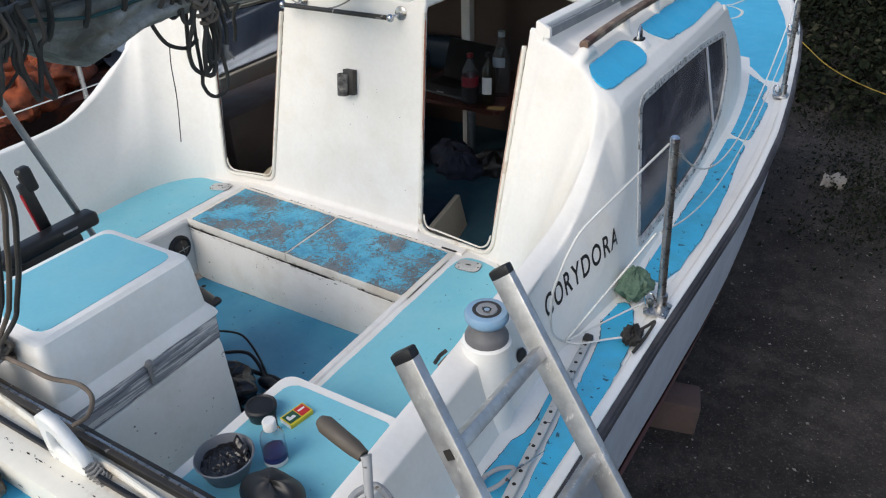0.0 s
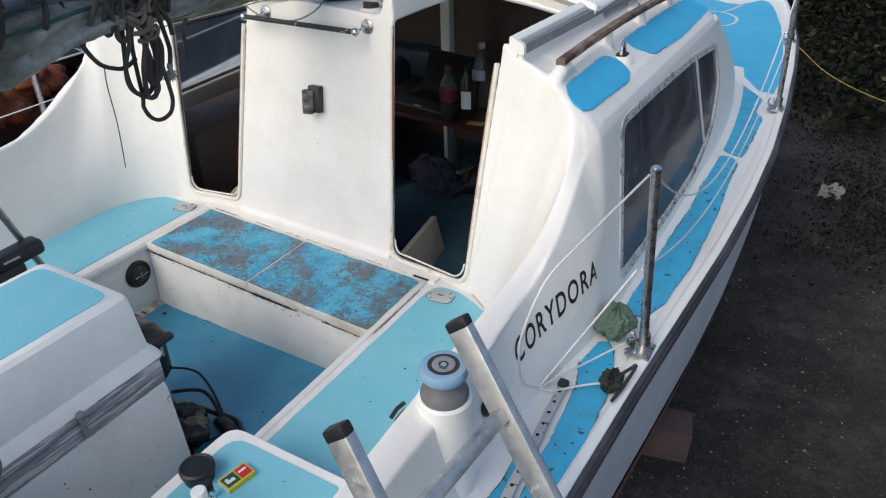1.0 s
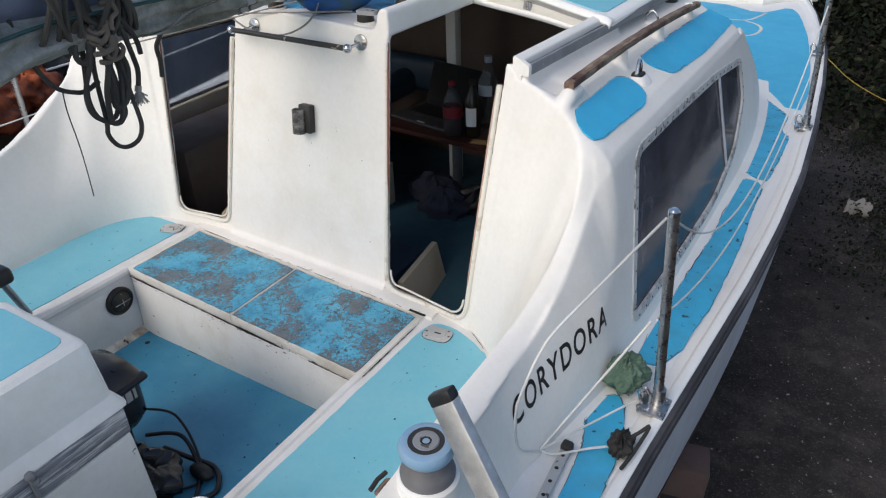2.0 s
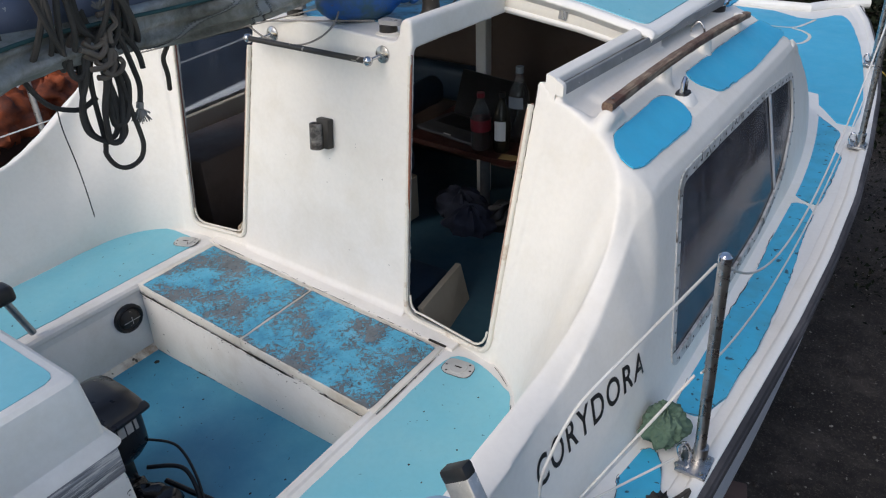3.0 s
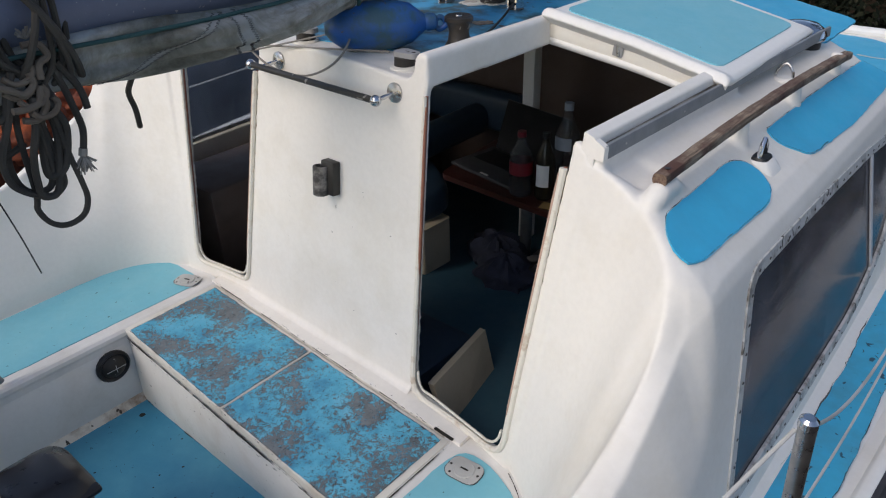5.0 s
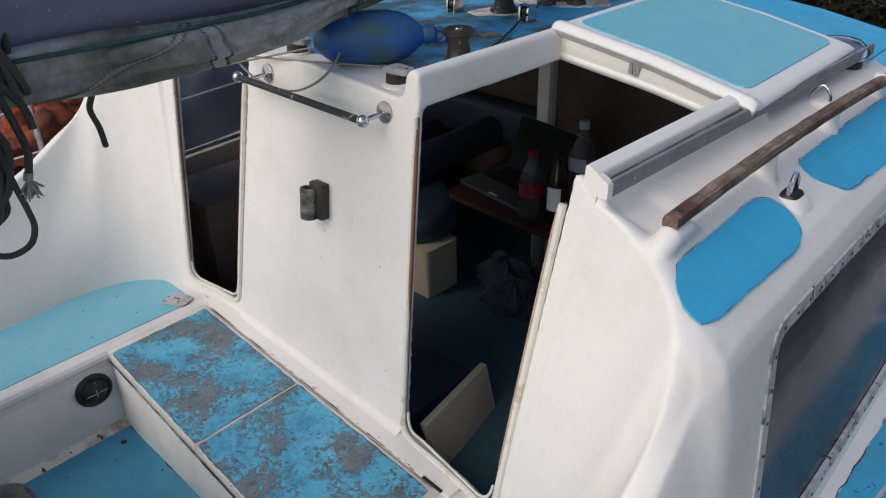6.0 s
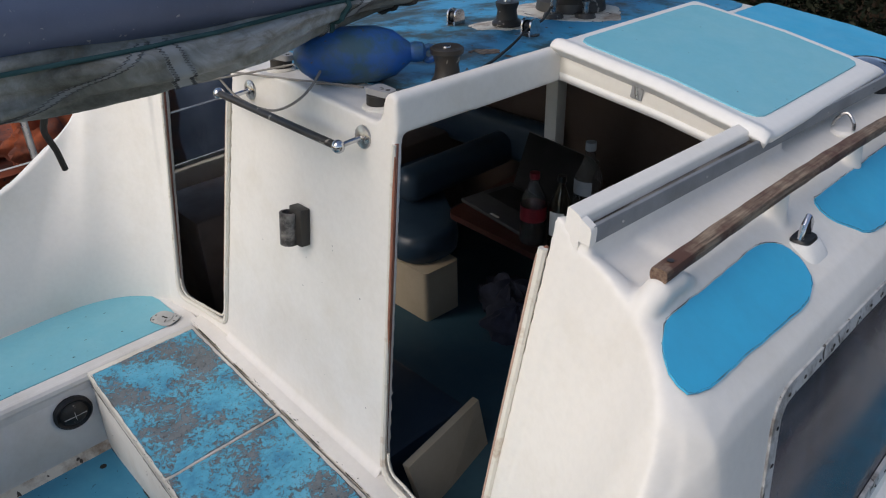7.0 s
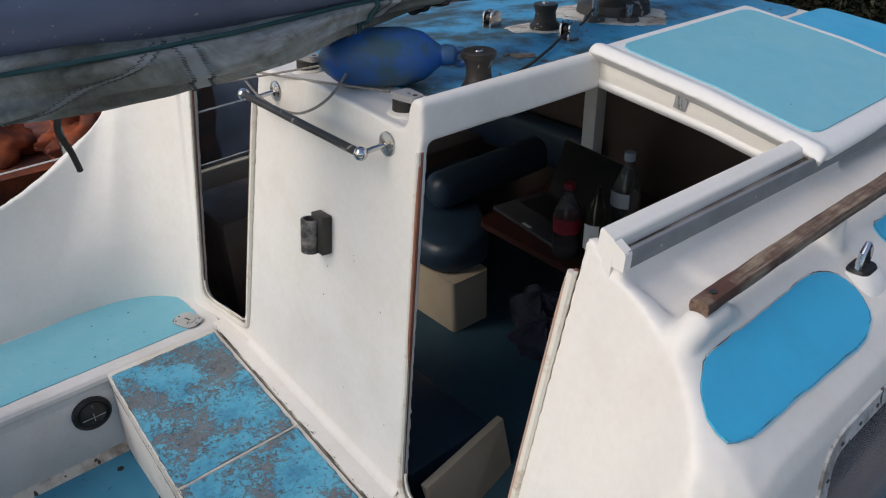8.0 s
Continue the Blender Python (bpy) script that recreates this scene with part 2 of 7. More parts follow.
EDGE_DIRT = painted("panel_edge_dirt", (0.05, 0.06, 0.07), (0.14, 0.13, 0.12), 0.9, (0.45, 0.6), big=12)
FILM = painted("shiny_black_film", (0.008, 0.007, 0.008), (0.02, 0.018, 0.018), 0.18, (0.5, 0.8), relief=0.3)
ROPE_YELLOW = painted("dull_yellow_rope", (0.30, 0.21, 0.03), (0.2, 0.14, 0.03), 0.8)
COLA_RED = painted("dark_red_wrapper", (0.20, 0.012, 0.022), (0.15, 0.01, 0.018), 0.4)
YELLOW = painted("yellow_card", (0.62, 0.50, 0.03), (0.55, 0.45, 0.05), 0.6)
CARD_TAN = painted("tan_card", (0.35, 0.22, 0.08), (0.3, 0.18, 0.06), 0.7)
RED_CARD = painted("red_card", (0.50, 0.02, 0.02), (0.42, 0.02, 0.02), 0.6)
GREEN_CARD = painted("dark_green_card", (0.012, 0.075, 0.035), (0.02, 0.09, 0.045), 0.6)
WHITE_CARD = painted("white_paper_label", (0.72, 0.72, 0.70), (0.62, 0.62, 0.6), 0.7)
TOPSIDE = painted("pale_grey_topside", (0.52, 0.53, 0.56), (0.42, 0.42, 0.44), 0.4, (0.45, 0.75))
ANTIFOUL = painted("dull_red_antifouling", (0.13, 0.045, 0.045), (0.09, 0.04, 0.04), 0.85, (0.4, 0.7))
PINK_WOOD = painted("weathered_timber_block", (0.11, 0.07, 0.06), (0.06, 0.042, 0.036), 0.9, (0.4, 0.7), relief=0.6)
LAPTOP_GREY = painted("brushed_grey_laptop_case", (0.045, 0.045, 0.048), (0.03, 0.03, 0.033), 0.4)
ORANGE = painted("rusty_orange_paint", (0.24, 0.05, 0.014), (0.035, 0.014, 0.01), 0.75, (0.36, 0.58), 0.05, (0.03, 0.02, 0.015), 2.5)
GREY_COVER = painted("dirty_grey_tarpaulin", (0.075, 0.075, 0.078), (0.026, 0.026, 0.027), 0.7, (0.4, 0.66), big=6)
SCREEN = painted("dark_laptop_screen", (0.004, 0.004, 0.0045), (0.007, 0.007, 0.0075), 0.9)
BOOM_COVER = painted("dull_grey_boom_cover", (0.14, 0.15, 0.165), (0.07, 0.075, 0.085), 0.7, (0.4, 0.66), big=5)
TARP = painted("blue_grey_tarpaulin", (0.24, 0.27, 0.31), (0.13, 0.15, 0.175), 0.5, (0.4, 0.7), big=3)
ROOF_BLUE = painted("grimy_blue_roof_paint", (0.035, 0.31, 0.54), (0.022, 0.055, 0.065), 0.5, (0.45, 0.60), 0.02, (0.10, 0.06, 0.04), 5, 0.3)
BARK = painted("dark_bark", (0.055, 0.035, 0.022), (0.03, 0.02, 0.013), 0.95, (0.4, 0.7), relief=0.8)
PEBBLE = painted("pale_shell_chips", (0.30, 0.28, 0.25), (0.10, 0.09, 0.08), 0.8, (0.4, 0.6), big=1.5)
RUBBISH = painted("crumpled_white_sheet", (0.24, 0.22, 0.20), (0.11, 0.10, 0.09), 0.8)


def glassy(name, tint, rough=0.04, transmission=1.0, ior=1.45):
    m, n, l, b = shade(name, rough)
    b.inputs["Base Color"].default_value = (*tint, 1)
    b.inputs["Transmission Weight"].default_value, b.inputs["IOR"].default_value = transmission, ior
    return m


CLEAR = glassy("clear_bottle_plastic", (0.86, 0.89, 0.92), 0.04, 0.985, 1.28)
COLA = glassy("dark_cola", (0.03, 0.01, 0.006), 0.05, 0.5)
PURPLE = glassy("purple_spirit", (0.10, 0.08, 0.32), 0.05, 0.7)
WINE_GLASS = glassy("dark_bottle_glass", (0.05, 0.045, 0.03), 0.05, 0.7)
PERSPEX, pn, plk, pb = shade("scratched_smoky_perspex", 0.12)
plk.new(ramp(pn, plk, noise_at(pn, plk, 2.5, 6, 0.7, (1, 2.5, 1), 1.2), [(0.42, (0.07, 0.07, 0.088)), (0.7, (0.17, 0.175, 0.21))]), pb.inputs["Base Color"])
pb.inputs["Transmission Weight"].default_value, pb.inputs["IOR"].default_value = 0.4, 1.2
plk.new(ramp(pn, plk, noise_at(pn, plk, 4, 6, 0.7, (1, 0.7, 2.2), 1.0), [(0.4, (0.10,) * 3), (0.7, (0.18,) * 3)]), pb.inputs["Roughness"])

HAZY, hn, hl, hb = shade("hazy_blue_perspex", 0.1)
hl.new(ramp(hn, hl, noise_at(hn, hl, 3.5, 6, 0.7, (1, 2.5, 1), 1.4), [(0.42, (0.42, 0.47, 0.55)), (0.7, (0.72, 0.77, 0.84))]), hb.inputs["Base Color"])
hb.inputs["Transmission Weight"].default_value, hb.inputs["IOR"].default_value = 0.8, 1.2

SOIL, sn, sl, sb = shade("dark_cinder_ground", 0.95)
soil = ramp(sn, sl, noise_at(sn, sl, 2.2, 10, 0.78), [(0.36, (0.013, 0.0105, 0.0095)), (0.5, (0.032, 0.026, 0.023)), (0.66, (0.078, 0.064, 0.055))])
grit = ramp(sn, sl, noise_at(sn, sl, 60, 9, 0.8), [(0.54, (0, 0, 0)), (0.70, (0.16, 0.135, 0.115))])
sl.new(mix(sn, sl, 1.0, soil, grit, "ADD"), sb.inputs["Base Color"])
bump(sn, sl, sb, noise_at(sn, sl, 22, 10, 0.78), 0.9, 0.035)
# Leaf greens go nearly black: the shade under the trees is in them.
LEAF, ln, ll, lb = shade("shade_darkened_leaves", 0.85)
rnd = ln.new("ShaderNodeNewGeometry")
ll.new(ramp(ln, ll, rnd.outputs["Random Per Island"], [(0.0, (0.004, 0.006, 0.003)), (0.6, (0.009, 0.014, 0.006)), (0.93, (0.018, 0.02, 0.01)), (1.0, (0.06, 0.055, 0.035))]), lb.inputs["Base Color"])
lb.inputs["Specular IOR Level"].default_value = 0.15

# ---- building blocks ----


class Geo:
    """Gathers the vertices and faces of one part."""

    def __init__(self):
        self.v, self.f = [], []

    def add(self, verts, faces):
        k = len(self.v)
        self.v += [tuple(p) for p in verts]
        self.f += [tuple(i + k for i in face) for face in faces]
        return self

    def box(self, c, s, turn=None, r=0.0, seg=2):
        bm = bmesh.new()
        bmesh.ops.create_cube(bm, size=1)
        bmesh.ops.scale(bm, vec=s, verts=bm.verts)
        if r:
            bmesh.ops.bevel(bm, geom=bm.edges[:], offset=r, segments=seg, profile=0.5, affect="EDGES")
        m = Matrix.Translation(c) @ (turn.to_4x4() if turn else Matrix())
        return self.take(bm, m)

    def take(self, bm, m=Matrix()):
        bm.verts.index_update()
        self.add([m @ v.co for v in bm.verts], [[v.index for v in f.verts] for f in bm.faces])
        bm.free()
        return self

    def grid(self, fn, nu, nv, wrap=False):
        pts = [fn(i / (nu if wrap else nu - 1), j / (nv - 1)) for i in range(nu) for j in range(nv)]
        faces = []
        for i in range(nu if wrap else nu - 1):
            a, b = i * nv, ((i + 1) % nu) * nv
            faces += [(a + j, b + j, b + j + 1, a + j + 1) for j in range(nv - 1)]
        return self.add(pts, faces)

    def tube(self, pts, r, n=8, closed=False, cap=True):
        pts = [Vector(p) for p in pts]
        N = len(pts)
        rs = r if isinstance(r, (list, tuple)) else [r] * N
        rings, up = [], Vector((0.13, 0.21, 1)).normalized()
        for i, p in enumerate(pts):
            a = pts[(i - 1) % N] if closed or i else p
            b = pts[(i + 1) % N] if closed or i < N - 1 else p
            d = (b - a).normalized()
            side = d.cross(up)
            if side.length < 0.05:
                side = d.cross(Vector((1, 0, 0)))
            side.normalize()
            up = side.cross(d).normalized()
            rings += [p + rs[i] * (math.cos(q) * side + math.sin(q) * up) for q in (2 * math.pi * k / n for k in range(n))]
        faces = []
        for i in range(N if closed else N - 1):
            a, b = i * n, ((i + 1) % N) * n
            faces += [(a + k, a + (k + 1) % n, b + (k + 1) % n, b + k) for k in range(n)]
        if cap and not closed:
            faces += [tuple(range(n))[::-1], tuple(range((N - 1) * n, N * n))]
        return self.add(rings, faces)

    def cyl(self, p0, p1, r0, r1=None, n=20):
        return self.tube([p0, p1], [r0, r0 if r1 is None else r1], n)

    def lathe(self, prof, at=(0, 0, 0), n=28, turn=None):
        """prof: (radius, height) from one end to the other."""
        m = Matrix.Translation(at) @ (turn.to_4x4() if turn else Matrix())
        k = len(prof)
        pts = [m @ Vector((r * math.cos(q), r * math.sin(q), z)) for q in (2 * math.pi * i / n for i in range(n)) for r, z in prof]
        faces = [(i * k + j, ((i + 1) % n) * k + j, ((i + 1) % n) * k + j + 1, i * k + j + 1) for i in range(n) for j in range(k - 1)]
        if prof[0][0] > 1e-6:
            faces.append(tuple(i * k for i in range(n))[::-1])
        if prof[-1][0] > 1e-6:
            faces.append(tuple(i * k + k - 1 for i in range(n)))
        return self.add(pts, faces)

    def prism(self, pts, push):
        """A flat outline in space, pushed along a vector."""
        n = len(pts)
        push = Vector(push)
        low = [Vector(p) for p in pts]
        self.add(low + [p + push for p in low], [tuple(range(n))[::-1], tuple(range(n, 2 * n))] + [(i, (i + 1) % n, n + (i + 1) % n, n + i) for i in range(n)])
        return self

    def ball(self, c, r, n=16, squash=(1, 1, 1)):
        bm = bmesh.new()
        bmesh.ops.create_uvsphere(bm, u_segments=n, v_segments=n // 2, radius=r)
        return self.take(bm, Matrix.Translation(c) @ Matrix.Diagonal((*squash, 1)))


def part(name, geo, material, parent=None, label="", angle=35, solid=0.0, off=-1.0, out=None):
    me = bpy.data.meshes.new(name)
    me.from_pydata(geo.v, [], geo.f)
    bm = bmesh.new()
    bm.from_mesh(me)
    bmesh.ops.remove_doubles(bm, verts=bm.verts, dist=1e-5)
    bmesh.ops.recalc_face_normals(bm, faces=bm.faces)
    if out and sum((f.normal.dot(Vector(out)) * f.calc_area() for f in bm.faces)) < 0:
        bmesh.ops.reverse_faces(bm, faces=bm.faces)
    bm.to_mesh(me)
    bm.free()
    me.polygons.foreach_set("use_smooth", [True] * len(me.polygons))
    me.set_sharp_from_angle(angle=radians(angle))
    me.materials.append(material)
    ob = new(name, me)
    if solid:
        s = ob.modifiers.new("thickness", "SOLIDIFY")
        s.thickness, s.offset = solid, off
    if parent:
        ob.parent = parent
        ob.matrix_parent_inverse = parent.matrix_world.inverted() if parent.type == "EMPTY" else Matrix()
    if label:
        ob["label"] = label
    return ob


def thing(name, label, category, at=(0, 0, 0), group="", kind=""):
    e = new(name)
    e.empty_display_size = 0.05
    e.matrix_world = Matrix.Translation(at)
    e.location = at
    return tagged(e, label, category, group, kind)


def single(name, geo, material, label, category, group="", kind="", angle=35):
    return tagged(part(name, geo, material, None, "", angle), label, category, group, kind)


def lerp_table(table, q):
    if q <= table[0][0]:
        return table[0][1]
    for (a, va), (b, vb) in zip(table, table[1:]):
        if q <= b:
            return va + (vb - va) * (q - a) / (b - a)
    return table[-1][1]


def curve(pts, n, closed=False):
    """A smooth line through points (Catmull-Rom)."""
    P = [Vector(p) for p in pts]
    N = len(P)
    out = []
    spans = N if closed else N - 1
    for k in range(n if closed else n + 1):
        q = k / n * spans
        i = min(int(q), spans - 1)
        t = q - i
        a, b, c, d = ((P[(i + j) % N] if closed else P[max(0, min(N - 1, i + j))]) for j in (-1, 0, 1, 2))
        out.append(0.5 * (2 * b + (c - a) * t + (2 * a - 5 * b + 4 * c - d) * t * t + (3 * b - a - 3 * c + d) * t ** 3))
    return out


def rounded(pts, r, seg=5):
    """A flat outline with its corners rounded; r one radius or one per corner."""
    out, n = [], len(pts)
    for i in range(n):
        p, a, b = (Vector(pts[k][:2]) for k in (i, i - 1, (i + 1) % n))
        rr = r[i] if isinstance(r, (list, tuple)) else r
        da, db = (a - p), (b - p)
        k = min(rr, da.length * 0.48, db.length * 0.48)
        s, e = p + da.normalized() * k, p + db.normalized() * k
        for j in range(seg + 1):
            t = j / seg
            out.append(((1 - t) ** 2 * s + 2 * t * (1 - t) * p + t * t * e)[:])
    return out


def ragged(poly, step, amp, seed):
    """An outline resampled at a step and frayed by an amplitude."""
    rng = random.Random(seed)
    out, n = [], len(poly)
    for i in range(n):
        a, b = Vector(poly[i][:2]), Vector(poly[(i + 1) % n][:2])
        d = b - a
        k = max(1, int(d.length / step))
        for j in range(k):
            nrm = Vector((d.y, -d.x)).normalized() if d.length > 1e-9 else Vector((0, 0))
            out.append((a + d * (j / k) + nrm * rng.uniform(-amp, amp))[:])
    return out


def inside(poly, x, y):
    hit, j = False, len(poly) - 1
    for i in range(len(poly)):
        (xi, yi), (xj, yj) = poly[i][:2], poly[j][:2]
        if (yi > y) != (yj > y) and x < (xj - xi) * (y - yi) / (yj - yi) + xi:
            hit = not hit
        j = i
    return hit


def nearest(poly, x, y):
    best, at = 1e9, (x, y)
    n = len(poly)
    for i in range(n):
        (ax, ay), (bx, by) = poly[i][:2], poly[(i + 1) % n][:2]
        dx, dy = bx - ax, by - ay
        L = dx * dx + dy * dy
        t = 0 if L < 1e-12 else max(0, min(1, ((x - ax) * dx + (y - ay) * dy) / L))
        px, py = ax + t * dx, ay + t * dy
        d = (px - x) ** 2 + (py - y) ** 2
        if d < best:
            best, at = d, (px, py)
    return at, best ** 0.5


def sheet(us, vs, fn, outer=None, holes=(), skirt=None):
    """A curved sheet fn(u, v) over a grid, kept inside an outline, with holes; its edges lie on the outlines.
    skirt: a vector by which the rim is drawn down."""
    nu, nv = len(us), len(vs)
    keep = []
    for i in range(nu - 1):
        for j in range(nv - 1):
            cu, cv = (us[i] + us[i + 1]) / 2, (vs[j] + vs[j + 1]) / 2
            if (outer is None or inside(outer, cu, cv)) and not any(inside(h, cu, cv) for h in holes):
                keep.append((i, j))
    kept = set(keep)
    edge = set()
    for i, j in keep:
        for di, dj, a, b in ((-1, 0, (i, j), (i, j + 1)), (1, 0, (i + 1, j), (i + 1, j + 1)), (0, -1, (i, j), (i + 1, j)), (0, 1, (i, j + 1), (i + 1, j + 1))):
            if (i + di, j + dj) not in kept:
                edge.add((a, b) if (di, dj) in ((1, 0), (0, -1)) else (b, a))
    rim = {p for e in edge for p in e}
    lines = ([outer] if outer else []) + list(holes)
    size = 1.6 * max(us[1] - us[0], vs[1] - vs[0])
    index, verts = {}, []

    def vert(p):
        if p not in index:
            u, v = us[p[0]], vs[p[1]]
            if p in rim:
                best = min((nearest(h, u, v) for h in lines), key=lambda q: q[1], default=None)
                if best and best[1] < size:
                    u, v = best[0]
            index[p] = len(verts)
            verts.append(Vector(fn(u, v)))
        return index[p]

    faces = [tuple(vert(p) for p in ((i, j), (i + 1, j), (i + 1, j + 1), (i, j + 1))) for i, j in keep]
    if skirt:
        low = {}
        for a, b in edge:
            for p in (a, b):
                if p not in low:
                    low[p] = len(verts)
                    verts.append(verts[index[p]] + Vector(skirt))
            faces.append((index[a], index[b], low[b], low[a]))
    g = Geo()
    return g.add(verts, faces)


def span(a, b, step):
    n = max(2, round(abs(b - a) / step) + 1)
    return [a + (b - a) * i / (n - 1) for i in range(n)]


def patch(poly, fn, step, lift):
    """A thin raised patch with the given outline on a surface fn(u, v)."""
    us = span(min(p[0] for p in poly), max(p[0] for p in poly), step)
    vs = span(min(p[1] for p in poly), max(p[1] for p in poly), step)

    def up(u, v):
        p = Vector(fn(u, v))
        e = 0.01
        n = (Vector(fn(u + e, v)) - p).cross(Vector(fn(u, v + e)) - p).normalized()
        if n.z < 0 and abs(n.z) > 0.2 or (abs(n.z) <= 0.2 and n.x * p.x < 0):
            n = -n
        return p + n * lift
    c = poly[0]
    p = Vector(fn(c[0], c[1]))
    down = (p - Vector(up(c[0], c[1]))) * 1.5
    return sheet(us, vs, up, poly, (), down)


def mirrored(geo):
    g = Geo()
    return g.add([(-x, y, z) for x, y, z in geo.v], [f[::-1] for f in geo.f])


def lettering(text, size):
    """The built-in font as flat vertices and faces."""
    cu = bpy.data.curves.new("lettering", "FONT")
    cu.body, cu.size, cu.resolution_u = text, size, 4
    cu.space_character, cu.offset = 1.22, 0.016
    ob = bpy.data.objects.new("lettering", cu)
    scene.collection.objects.link(ob)
    me = bpy.data.meshes.new_from_object(ob.evaluated_get(bpy.context.evaluated_depsgraph_get()))
    bpy.data.objects.remove(ob)
    verts, faces = [v.co[:] for v in me.vertices], [tuple(p.vertices) for p in me.polygons]
    bpy.data.meshes.remove(me)
    bpy.data.curves.remove(cu)
    return verts, faces


def facing(geo, out):
    """The same shape with its faces turned towards one direction."""
    total = Vector()
    for f in geo.f:
        p = [Vector(geo.v[i]) for i in f[:4]]
        total += (p[2] - p[0]).cross(p[-1] - p[1]) if len(p) > 3 else (p[1] - p[0]).cross(p[2] - p[0])
    if total.dot(Vector(out)) < 0:
        geo.f = [f[::-1] for f in geo.f]
    return geo


def outward(geo):
    """A closed shape with all its faces turned out."""
    bm = bmesh.new()
    vs = [bm.verts.new(p) for p in geo.v]
    for f in geo.f:
        bm.faces.new([vs[i] for i in f])
    bmesh.ops.recalc_face_normals(bm, faces=bm.faces)
    return Geo().take(bm)


def moulding(name, pieces, material, parent, label, voxel=0.008, rounds=7, solid=0.024):
    """Sheets of laminate run together into one skin with soft fillets."""
    me = bpy.data.meshes.new(name)
    g = Geo()
    for piece in pieces:
        g.add(piece.v, piece.f)
    me.from_pydata(g.v, [], g.f)
    me.materials.append(material)
    ob = new(name, me)
    s = ob.modifiers.new("thickness", "SOLIDIFY")
    s.thickness, s.offset = solid, -1.0
    r = ob.modifiers.new("skin", "REMESH")
    r.mode, r.voxel_size, r.use_smooth_shade = "VOXEL", voxel, True
    k = ob.modifiers.new("fillet", "SMOOTH")
    k.factor, k.iterations = 0.5, rounds
    ob.parent = parent
    ob.matrix_parent_inverse = parent.matrix_world.inverted() if parent.type == "EMPTY" else Matrix()
    ob["label"] = label
    return ob

# ---- the catamaran: shapes (x to starboard, y to the bow, z = 0 at the cockpit seats) ----
GROUND = -1.6
SHEER = [(-1.5, 1.44), (-0.8, 1.495), (-0.35, 1.516), (0.0, 1.532), (0.4, 1.558), (0.9, 1.588), (1.37, 1.603), (1.9, 1.60), (2.5, 1.567), (3.2, 1.51), (3.9, 1.43), (4.8, 1.25), (5.5, 1.05)]
PROFILE = [(1.242, 0.68), (1.228, 0.708), (1.19, 0.742), (1.10, 0.787), (1.05, 0.812), (0.94, 0.838), (0.70, 0.885), (0.40, 0.925), (0.0, 0.945)]


def sheer(y):
    return lerp_table(SHEER, y)


def deck_z(y):
    return 0.10 + 0.02 * max(0, y - 1)


def roll_in(y, z):
    """How far the side rolls inwards below its crest."""
    crest = lerp_table([(-0.5, 0.352), (-0.25, 0.358), (-0.08, 0.38), (0.085, 0.458), (0.2, 0.54), (0.305, 0.612), (0.345, 0.675), (0.362, 0.722), (0.392, 0.758), (0.7, 0.78)], y)
    most = lerp_table([(-0.5, 0.002), (-0.25, 0.02), (-0.08, 0.037), (0.085, 0.039), (0.2, 0.043), (0.305, 0.04), (0.345, 0.036), (0.362, 0.022), (0.392, 0.004), (0.5, 0)], y)
    return most * max(0.0, min(1.0, 1 - (crest - z) / 0.22)) ** 1.3


def side_x(y, z):
    """The cabin side and the outside of the cockpit coaming."""
    x = 1.385 - 0.21 * z
    if y < 0.2:
        x -= min(0.07, (0.2 - y) * 0.16)
    if y > 1.7:
        x -= 0.13 * ((y - 1.7) / 1.2) ** 2
    return x - roll_in(y, z)


def front_y(z):
    return 2.95 - 1.6 * (z - 0.1)


def roof_front(x):
    return lerp_table([(0, 2.36), (0.6, 2.27), (0.85, 2.14), (1.0, 2.0), (1.1, 1.90), (1.18, 1.87), (1.242, 2.02)], abs(x))


def shell_x(y, z):
    if z <= 0.68:
        return side_x(y, z)
    for (xa, za), (xb, zb) in zip(PROFILE, PROFILE[1:]):
        if z <= zb:
            return xa + (xb - xa) * (z - za) / (zb - za) - roll_in(y, z)
    return 0.0


def roof_z(x):
    return lerp_table([(a, b) for a, b in reversed(PROFILE)], abs(x))


def bulkhead_y(x, z):
    return 0.39 + 0.035 * (0.45 - x) + 0.125 * z - 0.32 * max(0, abs(x) - 0.42) ** 2 * max(0.2, 1 - 0.9 * max(0, z))


# the edge between the cabin side and the top of the coaming, as (y, z)
CREASE = [(0.392, 0.758), (0.362, 0.722), (0.351, 0.70), (0.345, 0.675), (0.33, 0.642), (0.305, 0.612), (0.26, 0.578), (0.2, 0.54), (0.145, 0.5), (0.085, 0.458), (0.0, 0.415), (-0.08, 0.383), (-0.25, 0.362), (-0.5, 0.354), (-0.9, 0.347), (-1.37, 0.338)]


def port_shift(y):
    """The port coaming reaches a little further forward than the starboard one."""
    return 0.045 * max(0, min(1, (y + 0.2) / 0.5))


boat = thing("catamaran", "old white and blue fibreglass sailing catamaran laid up ashore", "sailing boat")

